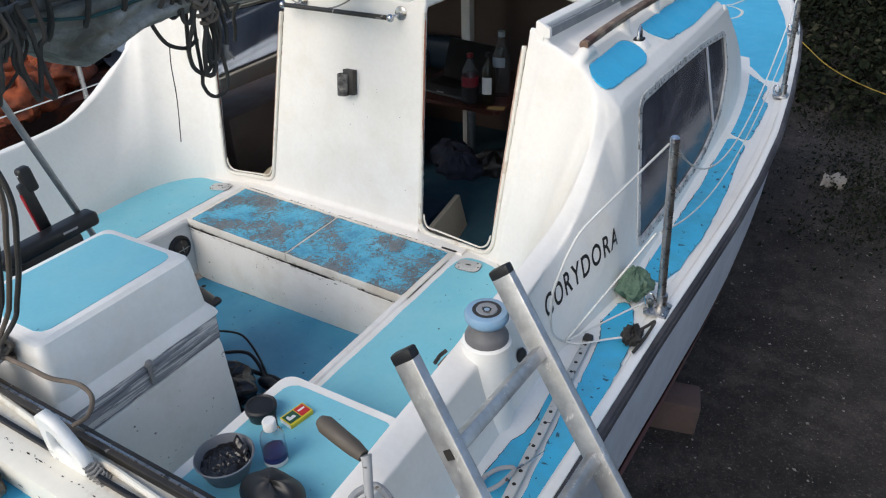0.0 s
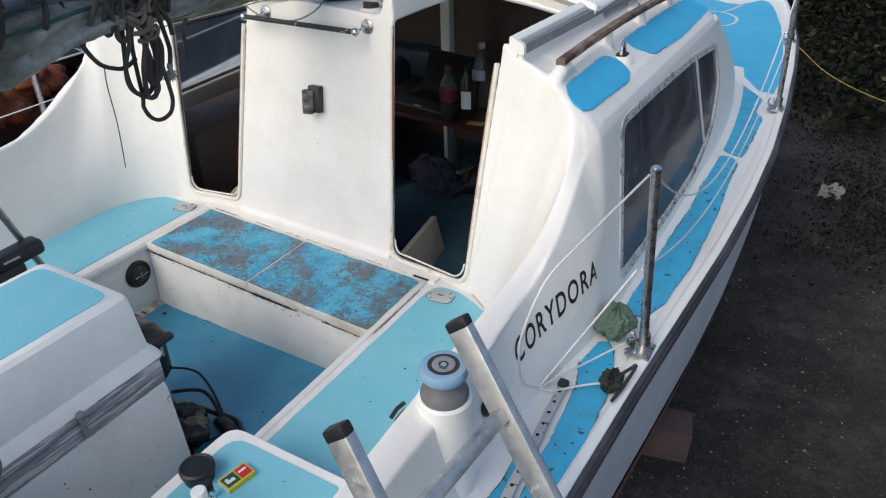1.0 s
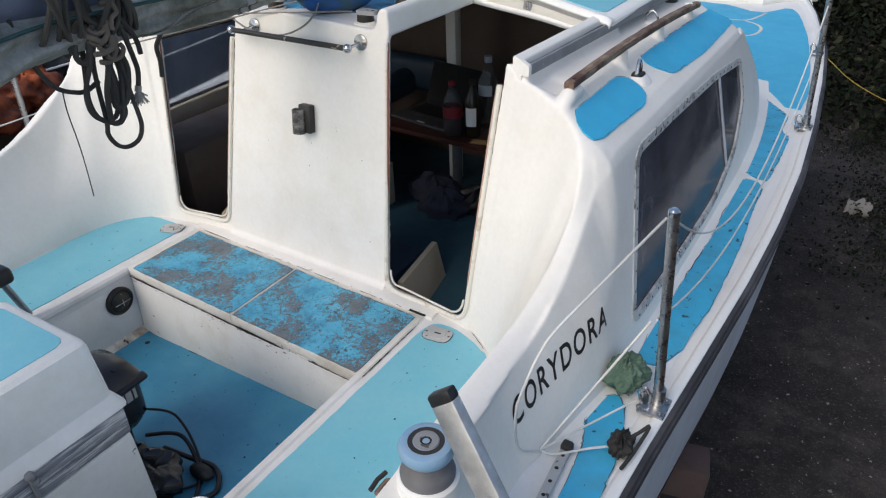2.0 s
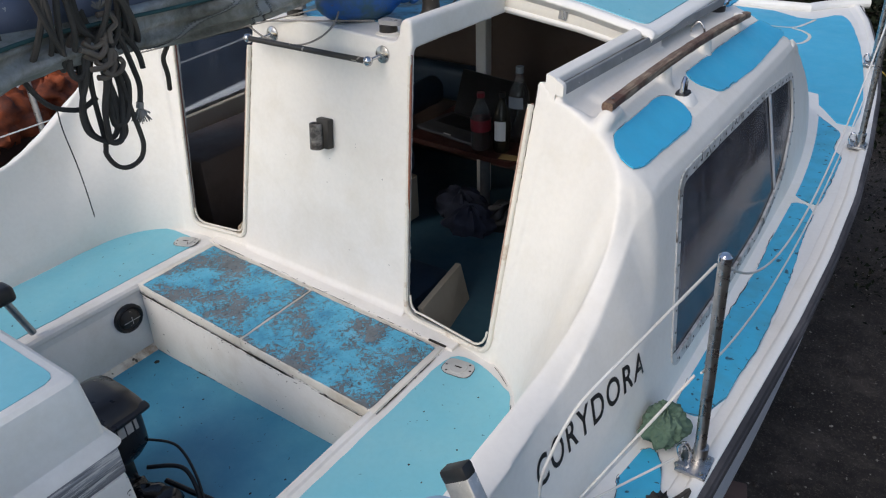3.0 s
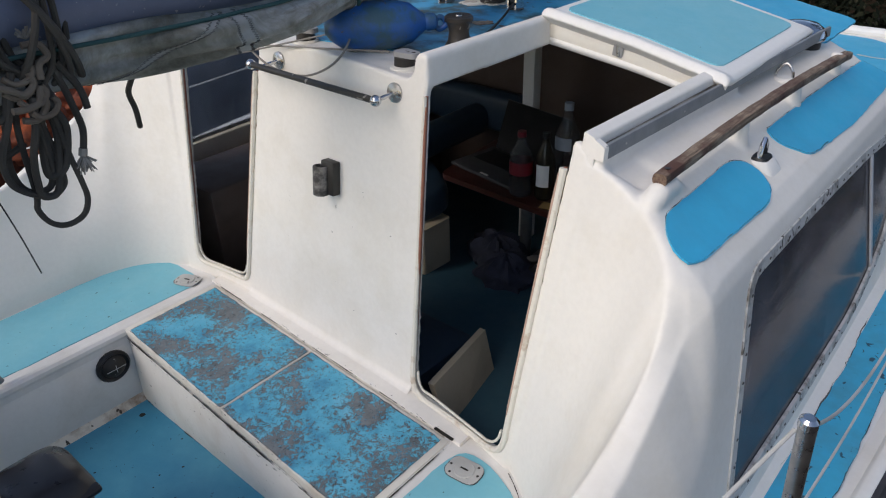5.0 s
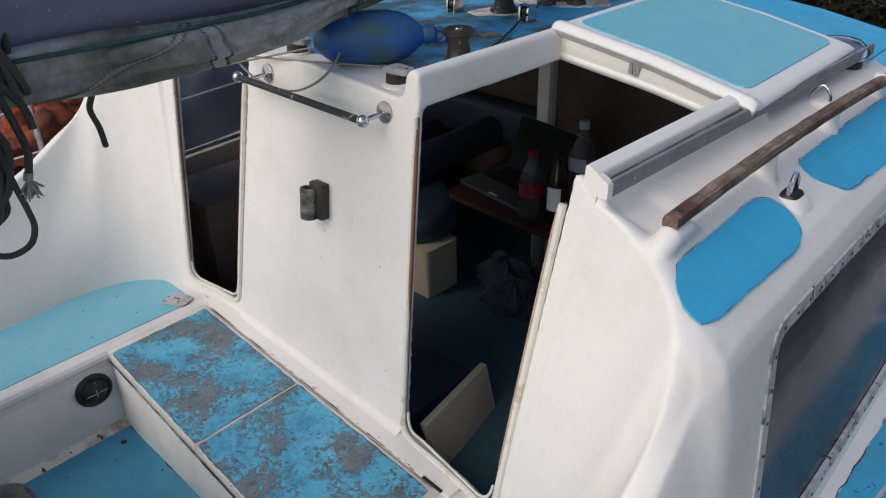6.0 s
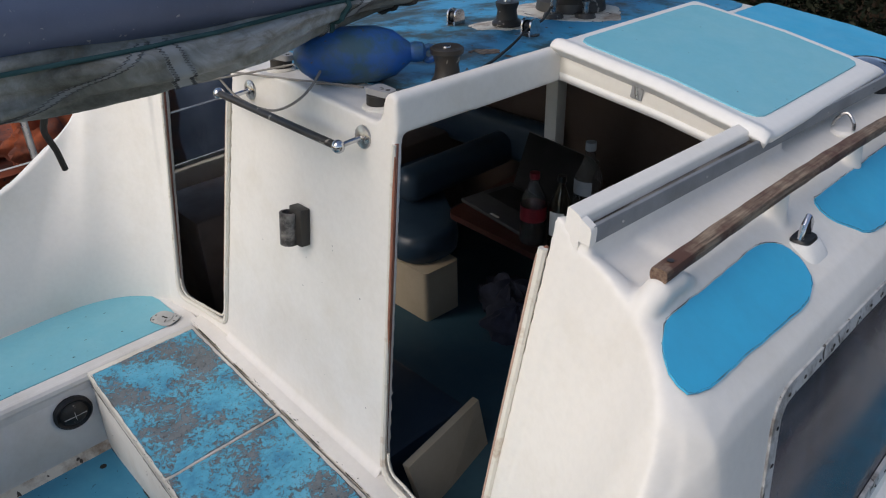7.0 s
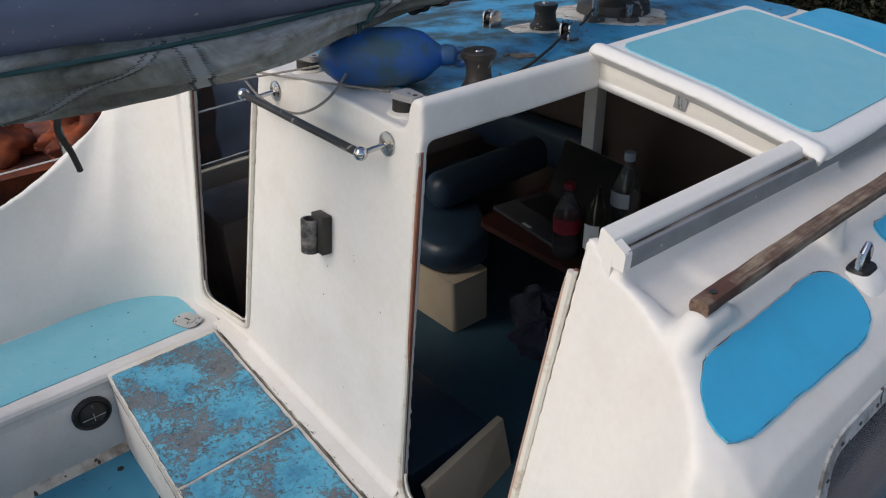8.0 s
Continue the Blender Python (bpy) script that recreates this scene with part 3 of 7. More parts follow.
# hulls
for s in (1, -1):
    def skin(z0, z1, s=s):
        def fn(u, v):
            y = -1.5 + 7.0 * u
            half = max(0.03, sheer(y) - 0.98)
            a = -1 + 2 * v
            q0, q1 = (0.07 - z0) / 1.55, (0.07 - z1) / 1.55
            q = q0 + (q1 - q0) * (1 - abs(a))
            w = half * math.sqrt(max(0.0, 1 - q ** 1.9))
            return (s * (0.98 + (w if a > 0 else -w)), y - 0.35 * q * max(0, (y - 4) / 1.5), 0.07 - 1.55 * q + 0.015 * max(0, y - 1))
        return fn
    top = Geo()
    for sg in (0, 1):
        top.grid(lambda u, v, sg=sg: skin(0.07 if sg else -0.40, -0.5)(u, (1.0 - 0.5 * v - 1e-4) if sg else (0.5 * v)), 60, 10)
    part("topside", top, TOPSIDE, boat, "pale grey topside")
    bot = Geo()
    for sg in (0, 1):
        bot.grid(lambda u, v, sg=sg: skin(-0.5, -1.479)(u, (1.0 - 0.5 * v + 1e-4 * v) if sg else (0.5 * v)), 60, 14)
    part("hull_bottom", bot, ANTIFOUL, boat, "dull red antifouling below the waterline")
    ys = span(-1.5, 5.45, 0.1)
    rail = Geo()

    def strip(prof, s=s):
        return lambda u, v: (s * (sheer(-1.5 + 6.95 * u) + prof[round(v * (len(prof) - 1))][0]), -1.5 + 6.95 * u, deck_z(-1.5 + 6.95 * u) + prof[round(v * (len(prof) - 1))][1])
    P = [(-0.085, -0.006), (-0.036, 0.003), (-0.029, 0.014), (-0.024, 0.017), (-0.006, 0.016), (0.0, 0.012), (0.004, -0.03), (-0.02, -0.04)]
    rail.grid(strip(P), 70, len(P))
    part("toe_rail", rail, GELCOAT, boat)
    P = [(0.0, 0.008), (0.014, 0.006), (0.017, 0.0), (0.009, -0.004), (0.022, -0.008), (0.025, -0.024), (0.004, -0.032)]
    part("rubbing_strake", Geo().grid(strip(P), 70, len(P)), RUBBER, boat, "dark rubber rubbing strake")

# side decks and foredeck
for s in (1, -1):
    g = Geo().grid(lambda u, v, s=s: (s * (side_x(-1.5 + 4.6 * u, 0.1) - 0.01 + v * (sheer(-1.5 + 4.6 * u) - 0.055 - side_x(-1.5 + 4.6 * u, 0.1))), -1.5 + 4.6 * u, deck_z(-1.5 + 4.6 * u) + 0.012 * (1 - v) ** 3), 60, 8)
    part("side_deck", g, GELCOAT, boat)


def bow_edge(x):
    return 4.95 + 0.3 * max(0, (abs(x) - 0.85) / 0.25) ** 0.5 if abs(x) > 0.85 else 4.95


def fore(u, v):
    w = 2 * u - 1
    y = 2.9 + v * 2.05
    return (w * (sheer(y) - 0.055), y + (bow_edge(w * (sheer(y) - 0.055)) - 4.95) * v ** 4, deck_z(y))


part("foredeck", Geo().grid(fore, 40, 24), GELCOAT, boat)
part("bow_beam", Geo().tube([(x, bow_edge(x) + 0.02, deck_z(5) + 0.02) for x in span(-1.18, 1.18, 0.06)], 0.035, 10), GELCOAT, boat)
part("bridge_deck", Geo().box((0, 1.8, -0.52), (1.4, 6.4, 0.06)), TOPSIDE, boat)

# cabin side with its long window
STB_WINDOW = rounded([(0.405, 0.185), (0.9, 0.165), (1.35, 0.165), (1.72, 0.235), (1.95, 0.40), (1.92, 0.585), (1.5, 0.632), (0.95, 0.655), (0.575, 0.662)], [0.04, 0.1, 0.1, 0.1, 0.05, 0.05, 0.1, 0.1, 0.05])
PORT_WINDOW = rounded([(0.45, 0.262), (1.7, 0.30), (1.95, 0.42), (1.92, 0.585), (1.5, 0.632), (0.57, 0.662)], 0.05)


def side_fn(s, lift=0.0):
    return lambda y, z: (s * (shell_x(y, z) + lift), y, z)


SKIN = []
for s, win in ((1, STB_WINDOW), (-1, PORT_WINDOW)):
    us, vs = span(-1.38, 3.02, 0.03), span(0.09, 0.74, 0.022)
    crest = [(y, z) for y, z in CREASE]
    if s == -1:
        crest = [(y + port_shift(y), z) for y, z in crest]
    outline = [(-1.37, 0.09), (front_y(0.09), 0.09), (front_y(0.68), 0.68), (0.47, 0.68)] + crest
    SKIN.append(facing(sheet(us, vs, side_fn(s), outline, (win,)), (s, 0, 0)))
    pane = patch(win, side_fn(s, -0.006), 0.05, 0.0005)
    po = part("window_pane", pane, PERSPEX if s == 1 else HAZY, boat, "scratched smoky window pane" if s == 1 else "hazy blue-grey window pane")
    po.visible_shadow = False
    # sealing strip round the pane, with its screws
    cy, cz = sum(p[0] for p in win) / len(win), sum(p[1] for p in win) / len(win)
    N = len(win)
    ring = Geo()

    def ring_fn(u, v, win=win, s=s, N=N):
        i = int(round(u * N)) % N
        a, b, c = (Vector(win[(i + k) % N]) for k in (-2, 0, 2))
        d = (c - a).normalized()
        nrm = Vector((d.y, -d.x))
        o = (-0.015, -0.014, 0.014, 0.015)[round(v * 3)]
        h = (-0.004, 0.004, 0.004, -0.004)[round(v * 3)]
        p = b + nrm * o
        return (s * (side_x(p.x, p.y) + h), p.x, p.y)
    ring.grid(ring_fn, N, 4, True)
    fr = part("window_seal", ring, SEAL, boat, "grubby white window seal")
    length, rng = 0.0, random.Random(4)
    for i in range(N):
        a, b = Vector(win[i]), Vector(win[(i + 1) % N])
        d = b - a
        k = 0.045
        while length < d.length:
            p = a + d.normalized() * length
            q = Vector((s * (side_x(p.x, p.y) + 0.0055), p.x, p.y))
            part("screw", Geo().lathe([(0.0, 0.002), (0.003, 0.0018), (0.0042, 0)], q, 8, Euler((0, s * math.pi / 2, 0)).to_matrix()), GREASY, fr)
            length += 0.062
        length -= d.length
    if s == 1:
        g = Geo().grid(lambda u, v: (side_x(1.585 + 0.012 * v, 0.22 + 0.40 * u) + 0.002, 1.60 - 0.06 * u + 0.022 * (v - 0.5), 0.215 + 0.41 * u), 12, 3)
        part("mullion", g, TOPSIDE, boat, "", 40, 0.006)

# roof with the companionway cut out
HATCH = [(0.382, 0.3), (0.90, 0.3), (0.90, 1.16), (0.382, 1.16)]
PORT_HATCH = [(-0.74, 0.3), (-0.36, 0.3), (-0.36, 0.62), (-0.74, 0.62)]


def roof_fn(x, y):
    z = roof_z(x)
    if abs(x) < 1.0 and y < 0.62:
        z -= 0.012 * max(0, 1 - abs(abs(x) - 0.98) / 0.08)
    z -= 0.05 * max(0, min(1, (y - roof_front(x) + 0.12) / 0.12)) ** 2 * min(1, max(0, (1.12 - abs(x)) / 0.2))
    inset = roll_in(y, z) * max(0, min(1, (abs(x) - 1.1) / 0.1))
    return (x - math.copysign(inset, x), y, z)


xs = sorted(set([p[0] for p in PROFILE] + [-p[0] for p in PROFILE] + span(-1.2, 1.2, 0.03)))
def roof_aft(x):
    return max(0.45, bulkhead_y(x, roof_z(x))) if abs(x) < 0.9 else (0.045 if x < 0 else 0.0) + lerp_table([(0.9, 0.48), (1.04, 0.468), (1.1, 0.425), (1.16, 0.385), (1.201, 0.375), (1.242, 0.43)], abs(x))


roof_line = [(x, roof_aft(x)) for x in span(-1.242, 1.242, 0.03)] + [(x, roof_front(x)) for x in span(1.242, -1.242, 0.06)]
SKIN.append(facing(sheet(xs, span(0.36, 2.6, 0.03), roof_fn, roof_line, (HATCH, PORT_HATCH)), (0, 0, 1)))


def front_fn(u, v):
    x = (2 * u - 1) * 1.242
    top = Vector(roof_fn(x, roof_front(x) - 0.01))
    q = 2 * u - 1
    low = Vector((q * side_x(2.95, 0.09), 2.95, 0.08))
    return top.lerp(low, v) + Vector((0, 0.10 * math.sin(math.pi * v) * (1 - abs(q)) ** 0.5, 0))


SKIN.append(facing(Geo().grid(front_fn, 60, 24), (0, 1, 0)))

# after bulkhead, with the two companionway openings
PORT_DOOR = rounded([(-0.750, 0.035), (-0.452, 0.045), (-0.300, 0.99), (-0.785, 0.99)], [0.06, 0.045, 0, 0])
STB_DOOR = rounded([(0.412, 0.0), (0.784, 0.015), (0.872, 1.05), (0.408, 1.05)], [0.07, 0.07, 0, 0])


def wing_x(z):
    return 0.80 + 0.13 * z


def bulk_fn(x, z):
    return (x, bulkhead_y(x, z), z)


bulk_line = [(-wing_x(-0.02), -0.02), (wing_x(-0.02), -0.02), (wing_x(0.80), 0.80)] + [(0.905, 0.865), (0.874, 0.90), (0.43, 1.0), (0.388, 1.002), (0.374, 0.995), (0.362, 0.96)] + [(x, roof_z(x) + 0.005) for x in span(0.35, -0.90, 0.05)] + [(-wing_x(0.86), 0.86)]
SKIN.append(facing(sheet(span(-0.94, 0.94, 0.02), span(-0.02, 1.0, 0.02), bulk_fn, bulk_line, (PORT_DOOR, STB_DOOR)), (0, -1, 0)))
for door, rim_name in ((PORT_DOOR, "door_rim"), (STB_DOOR, "door_rim")):
    left = [(door[-1][0], 0.90)] + [p for p in door if p[1] < 0.5] + [(lerp_table([(0.06, door[6][0]), (0.99, door[12][0])], 0.835), 0.835)]
    fine = [p for a, b in zip(left, left[1:]) for p in (a, ((a[0] + b[0]) / 2, (a[1] + b[1]) / 2))] + [left[-1]]
    cx_ = sum(x for x, z in left) / len(left)
    part(rim_name, Geo().tube([(x, bulkhead_y(x, z) - 0.002, z) for x, z in fine], [0.0095 if z < 0.25 else 0.006 if x < cx_ else 0.009 for x, z in fine], 8), RIM, boat, "chipped and stained cream door rim")
    foot = [p for p in left if p[1] < 0.2]
    part("inner_bead", Geo().tube([(x + (0.016 if x < cx_ else -0.016), bulkhead_y(x, z) + 0.004, max(z + (0.015 if z < 0.1 else 0), 0.03)) for x, z in foot], 0.004, 8), RIM, boat, "thin inner bead of the door rim")
    (xa, za), (xb, zb) = left[-2], left[-1]
    jamb = [(xa + (xb - xa) * q, za + (zb - za) * q) for q in span(0.06, 0.985, 0.08)]
    part("bare_jamb", Geo().tube([(x - 0.005, bulkhead_y(x, z) - 0.004, z) for x, z in jamb], [0.003] + [0.0062] * (len(jamb) - 2) + [0.005], 8), PINK_TRIM, boat, "pinkish bare timber edge of the door jamb")
    red = [(left[0][0] + (left[1][0] - left[0][0]) * q, left[0][1] + (left[1][1] - left[0][1]) * q) for q in span(0.03, 0.62, 0.1)]
    if door is STB_DOOR:
        part("bare_jamb", Geo().tube([(x + 0.0055, bulkhead_y(x, z) - 0.002, z) for x, z in red], [0.002] + [0.0042] * (len(red) - 2) + [0.001], 8), RED_TRIM, boat, "red-brown bare timber edge of the door jamb")
    # bare timber lining, seen on the inner edge
    lin = Geo()
    for (xa, za), (xb, zb) in zip(left, left[1:]):
        if max(za, zb) < 0.35:
            continue
        ya, yb = bulkhead_y(xa, za), bulkhead_y(xb, zb)
        lin.add([(xa, ya + 0.002, za), (xb, yb + 0.002, zb), (xb, yb + 0.010, zb), (xa, ya + 0.010, za)], [(0, 1, 2, 3)])
    part("door_lining", lin, RED_TRIM, boat, "bare red-brown timber door lining", 35, 0.006, 0)

# wings and cockpit coamings
BASE = [(0.772, 0.346), (0.81, 0.335), (0.87, 0.297), (0.928, 0.245), (0.966, 0.18), (0.988, 0.10), (0.995, 0.03), (0.994, -0.06), (0.99, -0.2), (0.985, -0.35), (0.982, -0.55), (0.985, -0.8), (1.0, -1.35)]
CREST = [(0.872, 0.47, 0.87), (0.912, 0.466, 0.862), (0.975, 0.458, 0.842), (1.035, 0.438, 0.808), (1.092, 0.398, 0.778), (1.126, 0.345, 0.745), (1.146, 0.298, 0.69), (1.157, 0.225, 0.60), (1.154, 0.12, 0.497), (1.149, -0.02, 0.425), (1.150, -0.18, 0.390), (1.158, -0.55, 0.366), (1.177, -1.35, 0.350)]
OUTER = [(0.885, 0.50, 0.848), (0.925, 0.50, 0.842), (1.0, 0.495, 0.826), (1.085, 0.455, 0.795)] + [(shell_x(y, z) - 0.002, y, z - 0.001) for y, z in ((0.392, 0.758), (0.362, 0.722), (0.345, 0.675), (0.305, 0.612), (0.2, 0.54), (0.085, 0.458), (-0.08, 0.383), (-0.5, 0.354), (-1.37, 0.338))]
base_c = curve([(x, y, 0.0) for x, y in BASE], 66)
outer_c = curve(OUTER, 66)
crest_c = [p.lerp(q, 0.45 * math.sin(math.pi * min(1, max(0, (i - 14) / 44)))) for i, (p, q) in enumerate(zip(curve(CREST, 66), outer_c))]


def coaming(u, v):
    """From the bench up the inner face to a soft fold, then over the top to the crease."""
    i = min(66, round(u * 66))
    a, b, c = base_c[i], crest_c[i], outer_c[i]
    if v <= 0.6:
        t = v / 0.6
        p = a.lerp(b, t)
        k = math.sin(math.pi * t)
        fwd = max(0.0, 1 - u / 0.75)
        k *= max(0, min(1, (u - 0.3) / 0.3)) ** 2
        low = 0.03 * max(0, 1 - t / 0.06)
        return p + Vector((0.02 * k, 0.03 * k * fwd, -0.014 * k - low))
    t = (v - 0.6) / 0.4
    m = (b + c) / 2 + Vector((0.0, -0.004 if u < 0.45 else 0.0, 0.007))
    return (1 - t) ** 2 * b + 2 * t * (1 - t) * m + t * t * c


def wing(s):
    """The coaming of one side; the port one is a little wider and longer."""
    g = Geo().grid(coaming, 67, 36)
    if s == -1:
        g.v = [(x + 0.028 * max(0, min(1, (0.2 - z) / 0.2)), y + port_shift(y), z) for x, y, z in g.v]
    return g


for s in (1, -1):
    g = wing(s)
    g = g if s == 1 else mirrored(g)
    SKIN.append(facing(g, (-s, -0.5, 0)))
    # foot of the handrail
    foot = [(1.052, 0.445, 0.785), (1.054, 0.465, 0.808), (1.056, 0.49, 0.826), (1.057, 0.54, 0.825), (1.058, 0.59, 0.80)]
    SKIN.append(outward(Geo().tube([(s * x, y, z) for x, y, z in foot], [0.018, 0.024, 0.026, 0.024, 0.015], 12)))
    for y in (0.91, 1.29, 1.66):
        SKIN.append(outward(Geo().lathe([(0.024, 0.0), (0.020, 0.018), (0.017, 0.05), (0.017, 0.062)], (s * (1.064 + 0.01 * (y - 0.9)), y, 0.799), 14)))
# curb beside the sliding hatch
section = [(0.886, 0.80), (0.886, 0.888), (0.930, 0.884), (0.936, 0.84), (0.940, 0.80)]
SKIN.append(outward(Geo().prism([(x, bulkhead_y(x, z) + 0.006 + 0.02 * max(0, min(1, (0.86 - z) / 0.05)) + 0.3 * max(0, x - 0.92), z) for x, z in section], (0.022, 0.70, -0.004))))
curb = [(0.360, 0.918), (0.364, 0.985), (0.372, 0.998), (0.386, 1.004), (0.400, 1.002), (0.408, 0.992), (0.414, 0.918)]
SKIN.append(outward(Geo().prism([(x, bulkhead_y(x, z) + 0.002, z) for x, z in curb], (0.0, 0.60, -0.004))))
moulding("deck_moulding", SKIN, DECK_WHITE, boat, "white gelcoat cabin and coaming moulding with soft edges", 0.0058, 5)
edge = rounded([(0.881, 0.84), (0.881, 0.925), (0.912, 0.914), (0.916, 0.84)], [0, 0.007, 0.006, 0], 4)
part("hatch_curb", Geo().prism([(x, bulkhead_y(x, z) + 0.003, z) for x, z in edge], (0.022, 0.70, -0.004)), DECK_WHITE, boat, "", 50)
stop = rounded([(0.906, 0.872), (0.906, 0.914), (0.936, 0.901), (0.938, 0.872)], [0, 0.004, 0.006, 0], 4)
part("curb_end", Geo().prism([(x, bulkhead_y(x, z) + 0.003, z) for x, z in stop], (0.001, 0.016, 0)), DECK_WHITE, boat, "", 50)

# cockpit: floor, benches, locker, motor well
part("cockpit_floor", Geo().box((0.0, -0.68, -0.33), (1.3, 1.4, 0.04)), FLOOR_BLUE, boat, "worn blue painted cockpit floor")
for s in (1, -1):
    inner = 0.605
    outline = [(inner, -1.35), (1.02, -1.35)] + [(p.x + 0.04, p.y + (0.02 if s == 1 else 0.07)) for p in reversed(base_c)] + [(inner, 0.40)]
    outline = [(s * x, y) for x, y in outline]
    g = Geo().prism([(x, y, -0.008) for x, y in outline], (0, 0, -0.05))
    g.box((s * 0.8, -0.48, -0.2), (0.39, 1.74, 0.3), None, 0.012)
    g.tube([(s * (inner + 0.012), -1.3, -0.02), (s * (inner + 0.012), 0.38, -0.02)], 0.02, 10)
    part("side_bench", g, BENCH_WHITE, boat)
    if s == 1:
        pad = [(0.648, -1.3)] + [(p.x - 0.010, p.y) for p in reversed(base_c[16:]) if p.y > -1.3] + [(0.905, 0.248), (0.86, 0.278), (0.81, 0.297), (0.765, 0.312), (0.72, 0.318), (0.690, 0.312), (0.668, 0.285), (0.660, 0.2)]
    else:
        pad = [(0.672, -1.3), (1.0, -1.3), (1.008, -0.6), (1.014, -0.2), (1.022, 0.02), (1.018, 0.14), (0.998, 0.25), (0.955, 0.315), (0.90, 0.348), (0.84, 0.360), (0.74, 0.362), (0.69, 0.348), (0.668, 0.31)]
    pad = [(s * x, y) for x, y in pad]
    part("bench_panel", patch(ragged(pad, 0.05, 0.002, 3), lambda x, y: (x, y, -0.008), 0.03, 0.003), BENCH_BLUE, boat, "faded pale blue bench panel")

LID_RIMS = []


def slanted(x0, x1, front, back, z0, z1, foot=None, r=0.005):
    """A block whose front and back run at the bulkhead's slant; foot: another front edge below."""
    def y(x, edge):
        return edge - 0.045 * x
    bm = bmesh.new()
    low = (lambda x: foot) if foot is not None else (lambda x: y(x, front))
    vs = [bm.verts.new(p) for p in ((x0, low(x0), z0), (x1, low(x1), z0), (x1, y(x1, back), z0), (x0, y(x0, back), z0), (x0, y(x0, front), z1), (x1, y(x1, front), z1), (x1, y(x1, back), z1), (x0, y(x0, back), z1))]
    for f in ((3, 2, 1, 0), (4, 5, 6, 7), (0, 1, 5, 4), (1, 2, 6, 5), (2, 3, 7, 6), (3, 0, 4, 7)):
        bm.faces.new([vs[k] for k in f])
    bmesh.ops.bevel(bm, geom=bm.edges[:], offset=r, segments=2, profile=0.5, affect="EDGES")
    return Geo().take(bm)


part("locker_body", slanted(-0.604, 0.606, -0.024, 0.40, -0.33, -0.040, -0.006), SPECKLED, boat, "grubby white cockpit locker")
part("locker_gap", slanted(-0.59, 0.615, -0.018, 0.33, -0.044, -0.034, None, 0.001), DARK_GAP, boat)
for x0, x1 in ((-0.604, 0.0095), (0.012, 0.628)):
    lid = part("locker_lid", slanted(x0, x1, -0.026, 0.338, -0.035, 0.0, None, 0.003), WORN_WHITE, boat, "white locker lid with flaking blue paint")
    a, b = (-0.576, 0.004) if x0 < -0.1 else (0.017, 0.606)
    poly = rounded([(a, -0.021 - 0.045 * a), (b, -0.021 - 0.045 * b), (b, 0.325 - 0.045 * b), (a, 0.325 - 0.045 * a)], 0.006)
    poly = ragged(poly, 0.02, 0.0015, 5)
    part("non_slip_panel", patch(poly, lambda x, y: (x, y, -0.001), 0.03, 0.003), LID_PAINT, lid, "flaking blue non-slip paint over grey")
    LID_RIMS.append((lid, poly))
part("bulkhead_ledge", slanted(-0.63, 0.66, 0.346, 0.42, -0.03, 0.004, None, 0.002), DECK_WHITE, boat)
part("bulkhead_cove", Geo().grid(lambda u, v: (-0.44 + 0.845 * u, bulkhead_y(-0.44 + 0.845 * u, 0.02) - 0.028 * (1 - math.sin(v * math.pi / 2)) + 0.001, 0.0035 + 0.028 * (1 - math.cos(v * math.pi / 2))), 30, 8), DECK_WHITE, boat, "", 60)

# dirt along the joints
grime = Geo()


def dirt_line(pts, width, seed, up=(0, 0, 1), cut=-0.12):
    """A thin uneven line of dirt along a joint."""
    P = [Vector(p) for p in pts]
    line = []
    for a, b in zip(P, P[1:]):
        n = max(1, int((b - a).length / 0.008))
        line += [a.lerp(b, k / n) for k in range(n)]
    u = Vector(up)
    for k, (a, b) in enumerate(zip(line, line[1:])):
        h0, h1 = (noise.noise(Vector((p.x * 9 + seed, p.y * 9, p.z * 9))) + 0.5 * noise.noise(Vector((p.x * 60, p.y * 60 + seed, p.z * 60))) for p in (a, b))
        if h0 < cut:
            continue
        side = (b - a).cross(u).normalized()
        w0, w1 = (max(0.0004, width * (0.45 + h)) for h in (h0, h1))
        q = u * 0.0015
        grime.add([a + side * w0 + q, b + side * w1 + q, b - side * w1 * 0.7 + q, a - side * w0 * 0.7 + q], [(0, 1, 2, 3)])


dirt_line([(-0.6, 0.369, 0.0042), (0.645, 0.313, 0.0042)], 0.0026, 3, cut=-0.1)
dirt_line([(-0.60, -0.004, -0.309), (0.60, -0.004, -0.309)], 0.009, 5, cut=-0.5)
dirt_line([(-0.6, 0.0005, -0.039), (0.60, -0.0535, -0.039)], 0.0075, 8, (0, -1, 0), -0.45)
dirt_line([(0.632, -0.05, -0.006), (0.632, 0.31, -0.006)], 0.003, 9)
dirt_line([(-0.602, 0.0, -0.005), (-0.602, 0.34, -0.005)], 0.002, 11)
dirt_line([(p.x - 0.004, p.y - 0.004, -0.006) for p in base_c[2:]], 0.0014, 15, cut=0.2)
grime.box((0.60, 0.3165, 0.0055), (0.07, 0.009, 0.003), Euler((0, 0, -0.05)).to_matrix())


